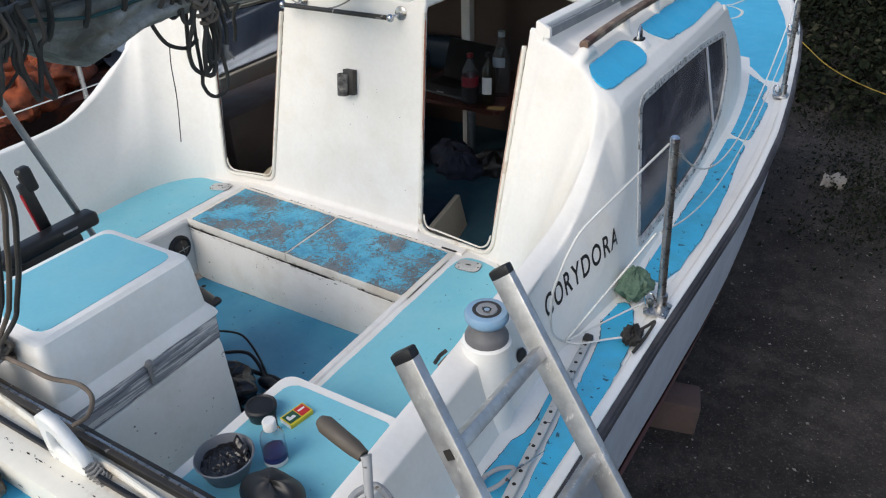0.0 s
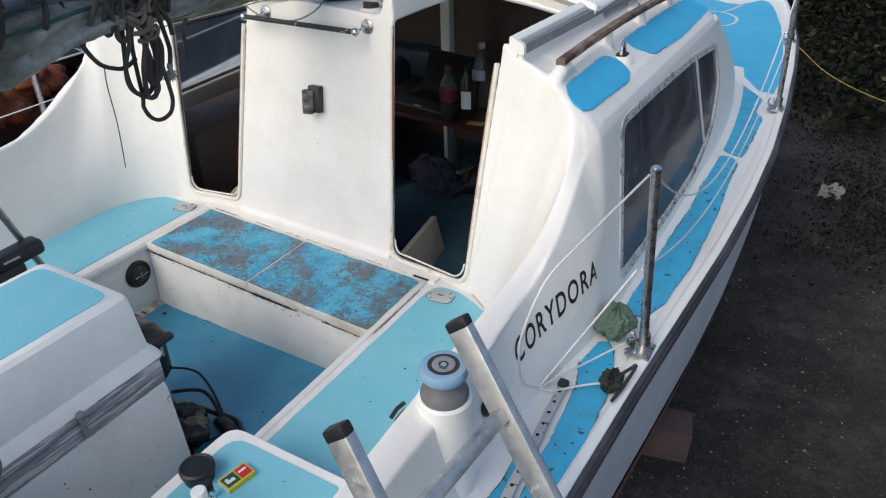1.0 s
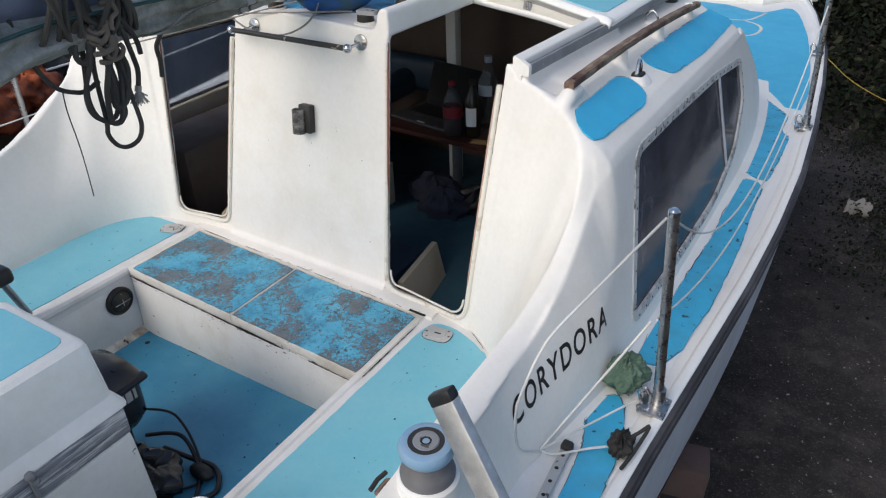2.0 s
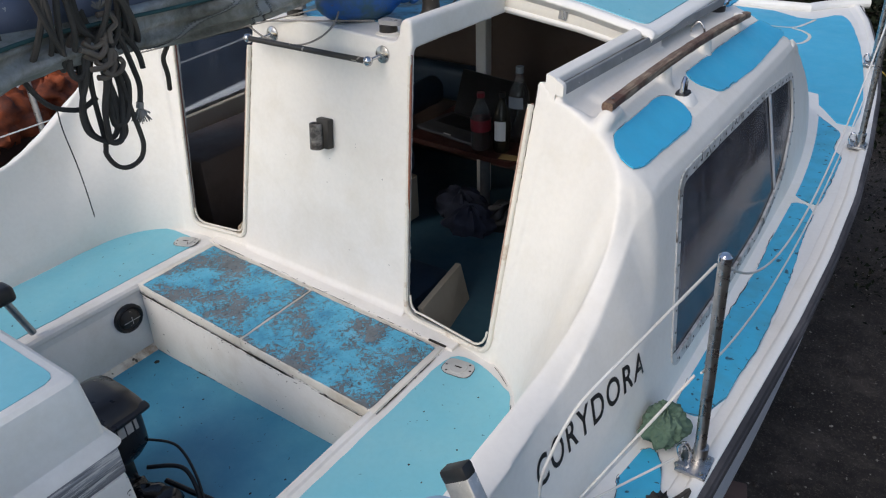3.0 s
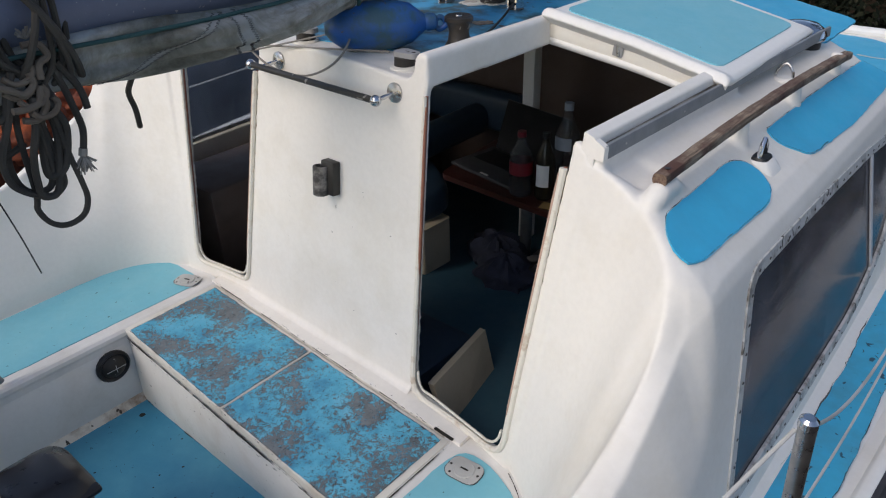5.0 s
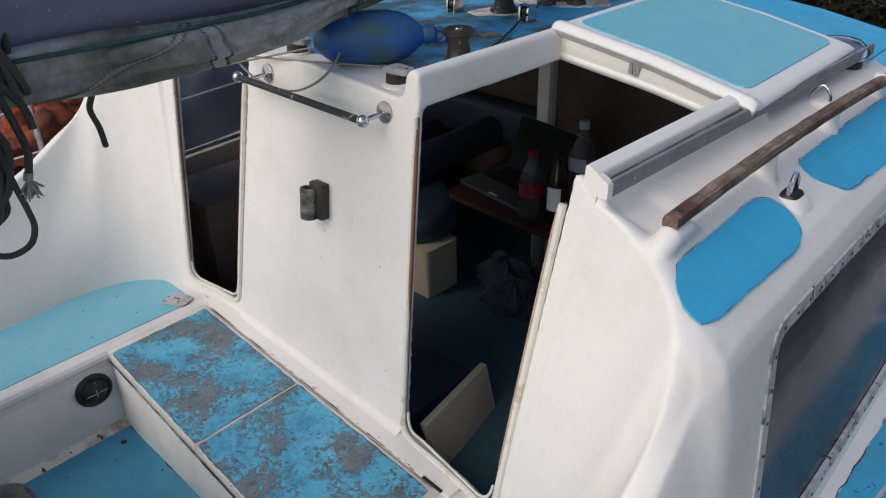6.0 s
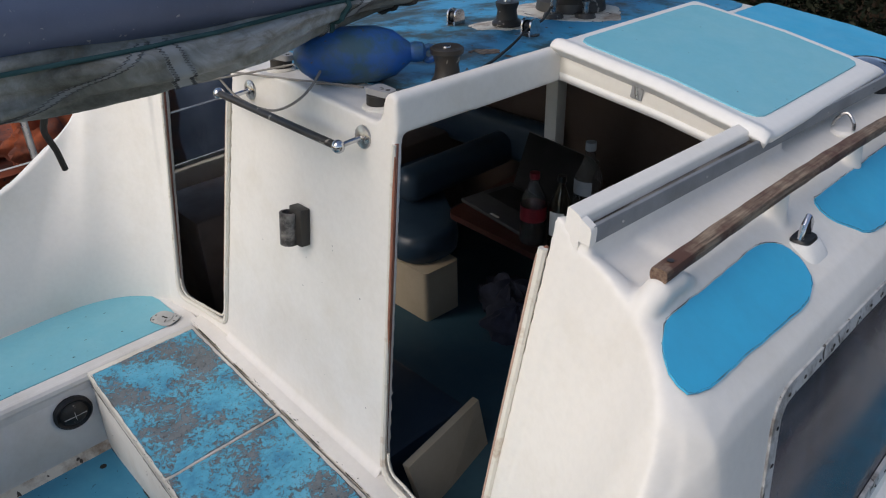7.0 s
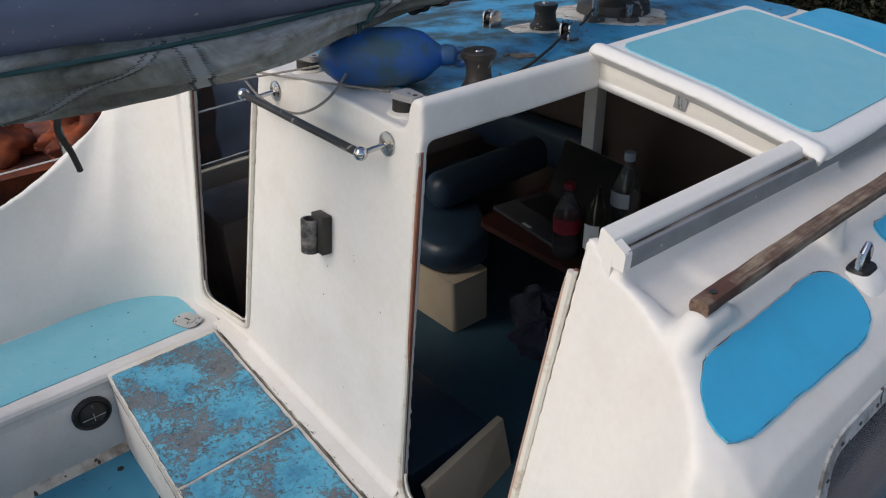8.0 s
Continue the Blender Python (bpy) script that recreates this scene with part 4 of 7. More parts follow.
def chips_along(a, b, n, size, seed, out):
    """Small dark chips scattered along an edge, lying on the face that looks out."""
    rng = random.Random(seed)
    a, b, u = Vector(a), Vector(b), Vector(out)
    d = (b - a).normalized()
    w = u.cross(d).normalized()
    for k in range(n):
        p = a.lerp(b, rng.random()) + w * rng.gauss(0, 1) * size * 0.9 + u * 0.0016
        r, m = size * rng.uniform(0.25, 1.0), rng.uniform(0.8, 2.6)
        grime.add([p + d * (r * m * math.cos(q) * rng.uniform(0.6, 1.3)) + w * (r * 0.55 * math.sin(q) * rng.uniform(0.6, 1.3)) for q in (0, 1.1, 2.3, 3.3, 4.3, 5.3)], [(0, 1, 2, 3, 4, 5)])


chips_along((-0.6, 0.001, -0.034), (0.62, -0.054, -0.034), 46, 0.0045, 31, (0, -1, 0))
chips_along((-0.6, 0.0005, -0.052), (0.3, -0.040, -0.052), 30, 0.004, 32, (0, -1, 0))
chips_along((-0.6, -0.006, -0.298), (0.6, -0.008, -0.298), 60, 0.005, 33, (0, -1, 0))
chips_along((-0.6, 0.002, 0.0), (0.62, -0.052, 0.0), 34, 0.0026, 34, (0, 0, 1))
chips_along((-0.6, 0.375, 0.005), (0.62, 0.322, 0.005), 36, 0.0032, 35, (0, 0, 1))
chips_along((0.632, -0.05, -0.008), (0.632, 0.3, -0.008), 26, 0.003, 36, (0, 0, 1))
chips_along((0.628, -0.05, -0.02), (0.628, -0.02, -0.02), 5, 0.006, 37, (0, -1, 0))
chips_along((0.30, -0.03, -0.12), (0.58, -0.04, -0.06), 9, 0.005, 38, (0, -1, 0))
chips_along((0.2, -1.345, 0.299), (0.85, -1.35, 0.299), 34, 0.004, 41, (0, 0, 1))
chips_along((0.2, -1.3965, 0.26), (0.85, -1.3965, 0.26), 22, 0.005, 42, (0, -1, 0))
# a few specks on the bulkhead and benches
rng = random.Random(61)
for k in range(12):
    x, z = rng.uniform(-0.26, 0.38), rng.uniform(0.02, 0.88)
    r = rng.uniform(0.0008, 0.0022)
    y = bulkhead_y(x, z) - 0.0016
    grime.add([(x + r * math.cos(q) * rng.uniform(0.6, 1.4), y, z + r * math.sin(q) * rng.uniform(0.6, 1.6)) for q in (0, 1.3, 2.5, 3.8, 5.0)], [(0, 1, 2, 3, 4)])
for k in range(60):
    x, y = rng.choice((-1, 1)) * rng.uniform(0.70, 0.93), rng.uniform(-1.2, 0.2)
    r = rng.uniform(0.001, 0.0035)
    grime.add([(x + r * math.cos(q) * rng.uniform(0.5, 1.5), y + r * math.sin(q) * rng.uniform(0.5, 1.8), -0.0035) for q in (0, 1.3, 2.5, 3.8, 5.0)], [(0, 1, 2, 3, 4)])
for k in range(70):
    x, y = rng.uniform(-0.55, 0.55), rng.uniform(-1.0, -0.02)
    r = rng.uniform(0.001, 0.004)
    grime.add([(x + r * math.cos(q) * rng.uniform(0.5, 1.5), y + r * math.sin(q) * rng.uniform(0.5, 1.8), -0.3085) for q in (0, 1.3, 2.5, 3.8, 5.0)], [(0, 1, 2, 3, 4)])
tagged(part("grime", grime, DARK_GAP, boat, "black dirt in the joints"), kind="stuff")

# fillets between the floor and the benches
for s in (1, -1):
    part("floor_fillet", Geo().prism([(s * 0.61, -1.3, -0.282), (s * 0.61, -1.3, -0.31), (s * 0.58, -1.3, -0.31)], (0, 1.31, 0)), STAINED, boat, "rust-stained white floor fillet")

# motor well box
well = Geo()


def well_ring(z, gx=0.0, gy=0.0, r=0.03):
    return rounded([(-0.15 - gx, -1.16 - gy), (0.245 + gx, -1.16 - gy), (0.245 + gx, -0.64 + gy), (-0.15 - gx, -0.64 + gy)], r)


def loft(levels):
    n = len(levels[0][0])
    g = Geo()
    verts = [(x, y, z) for ring, z in levels for x, y in ring]
    faces = [(k * n + i, k * n + (i + 1) % n, (k + 1) * n + (i + 1) % n, (k + 1) * n + i) for k in range(len(levels) - 1) for i in range(n)]
    faces.append(tuple(range((len(levels) - 1) * n, len(levels) * n)))
    return g.add(verts, faces)


part("motor_well_box", loft([(well_ring(0.178, 0.04, 0.03), 0.178), (well_ring(0.19, 0.036, 0.025), 0.19), (well_ring(0.215, 0.012, 0.01), 0.215), (well_ring(0.375, 0.0, 0.0), 0.375), (well_ring(0.39, -0.004, -0.004), 0.39), (well_ring(0.40, -0.016, -0.016), 0.40)]), GELCOAT, boat, "white moulded motor well cover")
part("well_panel", patch(rounded([(-0.115, -1.12), (0.205, -1.12), (0.205, -0.675), (-0.115, -0.675)], 0.04), lambda x, y: (x, y, 0.399), 0.03, 0.003), BENCH_BLUE, boat, "pale blue panel on the motor well")
part("well_joint", Geo().box((0.06, -0.90, 0.132), (0.44, 0.54, 0.095), None, 0.004), GREY_WOOD, boat, "bare grey timber joint with peeling paint")
part("well_trunk", loft([(well_ring(-0.31, 0.055, 0.02), -0.31), (well_ring(0.06, 0.045, 0.012), 0.06), (well_ring(0.086, 0.04, 0.008), 0.086)]), SPECKLED, boat)
part("toggle", Geo().box((0.286, -0.905, 0.135), (0.012, 0.014, 0.075), None, 0.004).ball((0.288, -0.905, 0.175), 0.014, 10).ball((0.288, -0.897, 0.15), 0.011, 10), GALV, boat, "grey toggle catch")

# after seat
part("aft_seat", loft([(rounded([(0.645, -1.22), (1.10, -1.22), (1.06, -0.705), (0.645, -0.705)], [0.02, 0.02, 0.02, 0.05]), -0.3), (rounded([(0.645, -1.22), (1.10, -1.22), (1.06, -0.705), (0.645, -0.705)], [0.02, 0.02, 0.02, 0.05]), 0.134), (rounded([(0.655, -1.21), (1.10, -1.21), (1.05, -0.715), (0.655, -0.715)], [0.02, 0.02, 0.02, 0.05]), 0.149)]), GELCOAT, boat, "raised white after seat")
part("bench_panel", patch(rounded([(0.69, -1.2), (1.09, -1.2), (1.055, -0.742), (0.69, -0.742)], [0.02, 0.02, 0.03, 0.05]), lambda x, y: (x, y, 0.149), 0.03, 0.003), BENCH_BLUE, boat, "faded pale blue seat panel")

# stern beam
part("stern_beam", Geo().box((0, -1.31, 0.12), (2.3, 0.17, 0.36), None, 0.02), STAINED_CREAM, boat, "grubby white stern cross beam")
part("stern_deck", Geo().box((0, -1.51, 0.18), (2.6, 0.24, 0.1), None, 0.01), WORN_BLUE, boat, "chipped blue stern deck")

# non-slip panels on deck and roof


def deck_fn(x, y):
    return (x, y, deck_z(y) + 0.002)


def rim_of(q, fn, seed, width=0.0016, lift=0.0047):
    """A thin ragged band of dirt round the edge of a panel."""
    n = len(q)
    ring = []
    for i in range(n):
        a, b = Vector(q[i - 1]), Vector(q[(i + 1) % n])
        d = (b - a).normalized()
        k = noise.noise(Vector((q[i][0] * 40, q[i][1] * 40, seed))) + noise.noise(Vector((q[i][0] * 9, q[i][1] * 9, seed + 5)))
        ring.append((Vector(q[i]), Vector((d.y, -d.x)) * max(0.0002, width * (0.3 + k))))
    g = Geo()
    for i in range(n):
        (a, da), (b, db) = ring[i], ring[(i + 1) % n]
        g.add([Vector(fn(*p)) + Vector((0, 0, lift)) for p in (a + da, b + db, b - db, a - da)], [(0, 1, 2, 3)])
    return g


def deck_pad(poly, seed, mat=WORN_BLUE, r=0.04, amp=0.003, step=0.04):
    for s in (1, -1):
        q = [(s * x, y) for x, y in ragged(rounded(poly, r), 0.03, amp, seed)]
        pn = part("non_slip_panel", patch(q, deck_fn, step, 0.004), mat, boat, "frayed bright blue non-slip panel")
        part("frayed_edge", rim_of(q, deck_fn, seed, 0.0018), EDGE_DIRT, pn, "dark frayed panel edge")


for k, (lid, poly) in enumerate(LID_RIMS):
    part("frayed_edge", rim_of(poly, lambda x, y: (x, y, -0.0018), 20 + k, 0.0022), EDGE_DIRT, lid, "dark frayed panel edge")


deck_pad([(1.25, 2.84), (1.29, 2.43), (1.328, 2.09), (1.35, 1.90), (1.388, 1.80), (1.432, 1.775), (1.485, 1.752), (1.493, 1.82), (1.492, 2.03), (1.487, 2.30), (1.437, 2.36), (1.437, 2.58)], 1, r=0.025)
deck_pad([(1.392, 0.33), (1.462, 0.33), (1.495, 0.45), (1.515, 0.75), (1.508, 1.2), (1.490, 1.45), (1.487, 1.68), (1.45, 1.742), (1.40, 1.742), (1.378, 1.69), (1.398, 1.2), (1.388, 0.82), (1.375, 0.5)], 2, r=0.03)
deck_pad([(1.372, 0.141), (1.40, 0.157), (1.43, 0.12), (1.466, 0.01), (1.478, -0.054), (1.481, -0.16), (1.484, -0.245), (1.486, -0.41), (1.476, -0.51), (1.474, -0.585), (1.472, -0.74), (1.465, -0.95), (1.438, -0.95), (1.431, -0.764), (1.419, -0.605), (1.404, -0.41), (1.402, -0.304), (1.391, -0.15), (1.380, -0.06), (1.363, -0.01), (1.35, 0.03), (1.352, 0.10)], 3, r=0.012, step=0.012)
deck_pad([(1.341, -0.345), (1.353, -0.367), (1.374, -0.502), (1.384, -0.635), (1.394, -0.754), (1.405, -0.92), (1.31, -0.92), (1.316, -0.73), (1.323, -0.658), (1.328, -0.599), (1.347, -0.553), (1.352, -0.49)], 4, r=0.008, amp=0.0015, step=0.008)
fore_pad = [(-1.25, 2.97), (1.25, 2.97), (1.45, 2.62), (1.475, 2.60), (1.47, 3.0), (1.39, 3.6), (1.28, 4.2), (1.14, 4.75), (1.04, 4.95), (0.96, 4.78), (0.86, 4.66), (0.6, 4.86), (0.0, 4.90), (-0.6, 4.86), (-0.86, 4.66), (-0.96, 4.78), (-1.04, 4.95), (-1.14, 4.75), (-1.28, 4.2), (-1.39, 3.6), (-1.47, 3.0), (-1.475, 2.60), (-1.45, 2.62)]
part("non_slip_panel", patch(ragged(rounded(fore_pad, 0.08), 0.05, 0.003, 6), deck_fn, 0.1, 0.004), FORE_BLUE, boat, "bright blue foredeck panel")


def roof_pad(poly, seed, s=1, mat=DECK_BLUE, r=0.04, amp=0.0015, label="glossy bright blue roof panel"):
    q = [(s * x, y) for x, y in ragged(rounded(poly, r), 0.02, amp, seed)]
    fn = lambda x, y: (x, y, roof_z(x) + 0.001)
    pn = part("non_slip_panel", patch(q, fn, 0.02, 0.003), mat, boat, label)
    part("frayed_edge", rim_of(q, fn, seed, 0.0012, 0.0036), EDGE_DIRT, pn, "dark frayed panel edge")


for s in (1, -1):
    roof_pad([(1.085, 0.47), (1.113, 0.415), (1.15, 0.388), (1.181, 0.390), (1.190, 0.43), (1.199, 0.76), (1.183, 0.825), (1.15, 0.853), (1.108, 0.853), (1.083, 0.80)], 7, s, r=0.018)
    roof_pad([(1.080, 1.045), (1.126, 1.032), (1.192, 1.09), (1.206, 1.45), (1.198, 1.93), (1.10, 1.89), (1.086, 1.5)], 8, s, r=0.025)
roof_pad([(-0.34, 0.66), (-0.1, 0.62), (0.30, 0.70), (0.37, 0.82), (0.37, 2.2), (-0.9, 2.2), (-0.9, 0.9)], 9, 1, ROOF_BLUE, 0.06, 0.004, "stained blue cabin top")
roof_pad([(0.40, 1.86), (0.98, 1.86), (0.98, 2.28), (0.40, 2.28)], 10)


def deck_line(pts, w=0.011):
    c = curve([(x, y, deck_z(y) + 0.0075) for x, y in pts], 40)
    g = Geo()
    for i in range(len(c) - 1):
        a, b = c[i], c[i + 1]
        d = (b - a).cross(Vector((0, 0, 1))).normalized() * w
        g.add([a + d, b + d, b - d, a - d], [(0, 1, 2, 3)])
    return g


for s in (1, -1):
    for pts in ([(0.60, 4.42), (0.72, 4.40), (0.832, 4.43), (0.88, 4.54), (0.919, 4.70)], [(0.822, 4.40), (0.905, 4.345), (0.965, 4.25), (0.972, 4.12), (0.94, 4.03), (0.88, 4.0)]):
        part("deck_line", deck_line([(s * x, y) for x, y in pts]), WORN_WHITE, boat, "bare white line between deck panels")

# ---- companionway hatch ----


def hatch():
    h = thing("sliding_hatch", "open white sliding hatch with a pale blue panel on its top", "hatch", (0.67, 1.4, 0.93))

    def top(u, v):
        x = 0.390 + 0.582 * u
        y = 1.035 + 0.72 * v
        e = min(u, 1 - u, v * 1.2, (1 - v) * 1.2)
        lip = 0.015 * math.exp(-((v - 0.035) / 0.018) ** 2)
        return (x, y, roof_z(x) + 0.082 + 0.03 * (0.66 - x) - 0.010 * max(0, 1 - e / 0.03) ** 2 + lip)
    g = facing(Geo().grid(top, 41, 41), (0, 0, 1))
    b = moulding("lid", [g], GELCOAT, h, "white moulded lid with a raised after lip", 0.006, 4, 0.042)
    part("lid_panel", patch(rounded([(0.43, 1.104), (0.918, 1.104), (0.918, 1.70), (0.43, 1.70)], 0.04), lambda x, y: (x, y, roof_z(x) + 0.0815 + 0.03 * (0.66 - x)), 0.03, 0.004), BENCH_BLUE, h, "pale blue lid panel")
    lip = Geo().grid(lambda u, v: (0.41 + 0.50 * u, 1.062 + 0.006 * v, roof_z(0.41 + 0.50 * u) - 0.004 + 0.074 * v), 14, 3)
    part("after_face", lip, CREAM, h, "grubby cream edge under the lid", 40, 0.03, -1, (0, -1, 0))
    # A dark strip stands in for shade below the lid's overhang.
    part("lip_shade", Geo().grid(lambda u, v: (0.40 + 0.55 * u, 1.058 + 0.003 * v, roof_z(0.40 + 0.55 * u) + 0.060 + 0.010 * v), 14, 2), DARK_GAP, h, "dark strip painting the shade under the lip", 40, 0.004, -1, (0, -1, 0))
    part("batten", Geo().grid(lambda u, v: (0.41 + 0.50 * u, 1.0605, roof_z(0.41 + 0.50 * u) - 0.006 + 0.020 * v), 14, 2), GELCOAT, h, "", 40, 0.006, -1, (0, -1, 0))
    z = 0.934
    c = part("catch", Geo().box((0.642, 1.061, z), (0.032, 0.006, 0.042), Euler((0.1, 0.17, 0)).to_matrix(), 0.003), GALV, h, "grey metal catch")
    part("bolt", Geo().cyl((0.645, 1.056, z - 0.016), (0.639, 1.058, z + 0.017), 0.0045, None, 10), STEEL, c)
    return h


hatch()
# coamings round the hatch
rail = thing("hatch_runner", "grey aluminium channel that the hatch slides on", "hatch track", (0.96, 1.1, 0.86))
part("channel", Geo().prism([(0.926, 0.482, 0.872), (0.926, 0.482, 0.900), (0.9275, 0.482, 0.903), (0.934, 0.482, 0.902), (0.936, 0.482, 0.899), (0.937, 0.482, 0.872), (0.930, 0.482, 0.870)], (0.055, 1.38, -0.012)), STRIP_GREY, rail)
part("groove_dirt", Geo().prism([(0.908, 0.488, 0.878), (0.908, 0.488, 0.8945), (0.9265, 0.486, 0.8945), (0.9265, 0.486, 0.878)], (0.021, 0.60, -0.004)), GROOVE, rail, "rust-brown dirt in the groove")
for i in range(5):
    part("rivet", Geo().ball((0.9395 + 0.0105 * i, 0.56 + i * 0.27, 0.885 - 0.0023 * i), 0.0026, 8), STEEL, rail)
for y, z in ((0.66, 0.966), (0.962, 0.953)):
    part("bolt_hole", Geo().lathe([(0.0, 0.002), (0.0045, 0.001), (0.0055, 0)], (0.408, y, z), 10, Euler((0, math.pi / 2, 0)).to_matrix()), DARK_GAP, boat)

# ---- teak grab rails on the roof ----


def grab_rail(s):
    r = thing("teak_handrail", "weathered bare teak handrail on the cabin roof", "handrail", (s * 1.06, 0.5, 0.81), "teak handrails")
    pts = [(s * (1.055 + 0.03 * q - 0.0 * q * q), 0.488 + 1.24 * q, 0.882 - 0.018 * (2 * q - 1) ** 2 - 0.016 * q) for q in span(0, 1, 0.0125)]
    g = Geo()

    def sec(u, v):
        p = pts[round(u * (len(pts) - 1))]
        q = 2 * math.pi * v
        a, b = math.cos(q), math.sin(q)
        k = 1 / (abs(a) ** 4 + abs(b) ** 4) ** 0.25
        w = 1 + 0.07 * noise.noise(Vector((a * 1.5, p[1] * 14, b * 1.5))) + 0.04 * noise.noise(Vector((a * 4, p[1] * 40, b * 4)))
        return (p[0] + 0.0155 * a * k * w, p[1], p[2] - 0.0075 + 0.0125 * b * k * w)
    g.grid(sec, len(pts), 17)
    for k in (0, len(pts) - 1):
        g.add([sec(k / (len(pts) - 1), j / 16) for j in range(16)], [tuple(range(16))])
    part("rail", g, TEAK, r)
    part("plug", Geo().lathe([(0, 0.001), (0.006, 0.001), (0.006, 0)], (pts[2][0], pts[2][1], pts[2][2] + 0.0062), 10), GREASY, r)
    return r


grab_rail(1)
grab_rail(-1)


def roof_eye(x, y):
    e = thing("black_deck_eye", "chrome eye bolt on a black rubber pad on the roof", "deck eye", (x, y, roof_z(x)))
    z = roof_z(x)
    part("plinth", loft([(rounded([(x - 0.035, y - 0.05), (x + 0.045, y - 0.05), (x + 0.045, y + 0.05), (x - 0.035, y + 0.05)], 0.03), z - 0.025), (rounded([(x - 0.024, y - 0.032), (x + 0.024, y - 0.032), (x + 0.024, y + 0.032), (x - 0.024, y + 0.032)], 0.02), z + 0.008)]), GELCOAT, e, "", 60)
    part("pad", loft([(rounded([(x - 0.021, y - 0.03), (x + 0.021, y - 0.03), (x + 0.021, y + 0.03), (x - 0.021, y + 0.03)], 0.018), z + 0.006), (rounded([(x - 0.018, y - 0.026), (x + 0.018, y - 0.026), (x + 0.018, y + 0.026), (x - 0.018, y + 0.026)], 0.016), z + 0.014)]), BLACK, e)
    part("eye", Geo().tube([(x, y - 0.018, z + 0.012), (x, y - 0.014, z + 0.042), (x, y, z + 0.055), (x, y + 0.014, z + 0.042), (x, y + 0.018, z + 0.012)], 0.0065, 10), CHROME, e, "chrome loop")


roof_eye(1.125, 0.905)


def pad_eye(x, y):
    z = roof_z(x)
    e = thing("pad_eye", "small steel pad eye with a loose ring on the roof", "deck eye", (x, y, z))
    part("base_plate", Geo().lathe([(0.03, 0), (0.03, 0.006), (0.022, 0.012), (0, 0.012)], (x, y, z - 0.002), 20), GELCOAT, e)
    part("ring", Geo().tube(curve([(x - 0.024, y, z + 0.012), (x - 0.02, y, z + 0.03), (x, y + 0.004, z + 0.048), (x + 0.02, y, z + 0.03), (x + 0.024, y, z + 0.012)], 16), 0.0042, 8), STEEL, e)


pad_eye(1.0, 1.41)
vent = thing("mushroom_vent", "polished steel mushroom ventilator on the roof", "ventilator", (0.91, 1.80, roof_z(0.9)))
part("dome", Geo().lathe([(0.085, 0.0), (0.088, 0.012), (0.08, 0.03), (0.055, 0.048), (0.02, 0.056), (0, 0.057)], (0.91, 1.80, roof_z(0.91) + 0.012), 32), CHROME, vent)
part("collar", Geo().lathe([(0.075, -0.02), (0.075, 0.014), (0, 0.014)], (0.91, 1.80, roof_z(0.91)), 28), BLACK, vent)

# ---- bulkhead fittings ----
g = thing("bulkhead_bracket", "weathered black outboard bracket block on the bulkhead", "bracket", (0.06, 0.46, 0.59))
t = Euler((-0.12, 0, 0)).to_matrix()
part("plate", Geo().box((0.050, bulkhead_y(0.05, 0.6) - 0.016, 0.594), (0.054, 0.030, 0.104), t, 0.004), GREASY, g, "black painted plate")
part("socket", Geo().lathe([(0.020, -0.046), (0.024, -0.044), (0.024, 0.044), (0.017, 0.046), (0.016, 0.02)], (0.028, bulkhead_y(0.03, 0.59) - 0.036, 0.586), 22, t), SCUFFED, g, "worn metal socket")

bar = thing("towel_rail", "chrome rail with a black bar across the bulkhead", "rail", (0.02, 0.49, 0.89))
a, b = Vector((-0.262, bulkhead_y(-0.25, 0.885) - 0.066, 0.883)), Vector((0.293, bulkhead_y(0.29, 0.885) - 0.066, 0.884))
part("bar", Geo().cyl(a, b, 0.0095, None, 16), GREASY, bar, "tarnished dark bar")
for e in (a, b):
    part("end_ball", Geo().ball(e, 0.0155, 18), CHROME, bar)
for x, w in ((0.30, b), (-0.205, a + Vector((0.05, 0, 0)))):
    y = bulkhead_y(x, 0.888)
    part("stem", Geo().cyl((x, y, 0.89), w, 0.006, None, 10), CHROME, bar)
    part("rose", Geo().lathe([(0.027, 0), (0.026, 0.004), (0.014, 0.009), (0, 0.01)], (x, y - 0.001, 0.89), 22, Euler((math.pi / 2 - 0.1, 0, 0)).to_matrix()), STEEL, bar)

comp = thing("compass", "round black bulkhead compass set in the bench front", "compass", (-0.605, -0.075, -0.118))
R90 = Euler((0, math.pi / 2, 0)).to_matrix()
part("bezel", Geo().lathe([(0.06, 0), (0.06, 0.012), (0.052, 0.02), (0.045, 0.014), (0, 0.014)], (-0.607, -0.075, -0.118), 32, R90), BLACK, comp)
part("dome", Geo().lathe([(0.043, 0.013), (0.034, 0.024), (0.018, 0.031), (0, 0.033)], (-0.607, -0.075, -0.118), 28, R90), GREASY, comp, "dark scuffed dome")
part("cross_line", Geo().box((-0.575, -0.075, -0.118), (0.002, 0.07, 0.002)).box((-0.575, -0.075, -0.118), (0.002, 0.002, 0.03)), PALE_INK, comp)


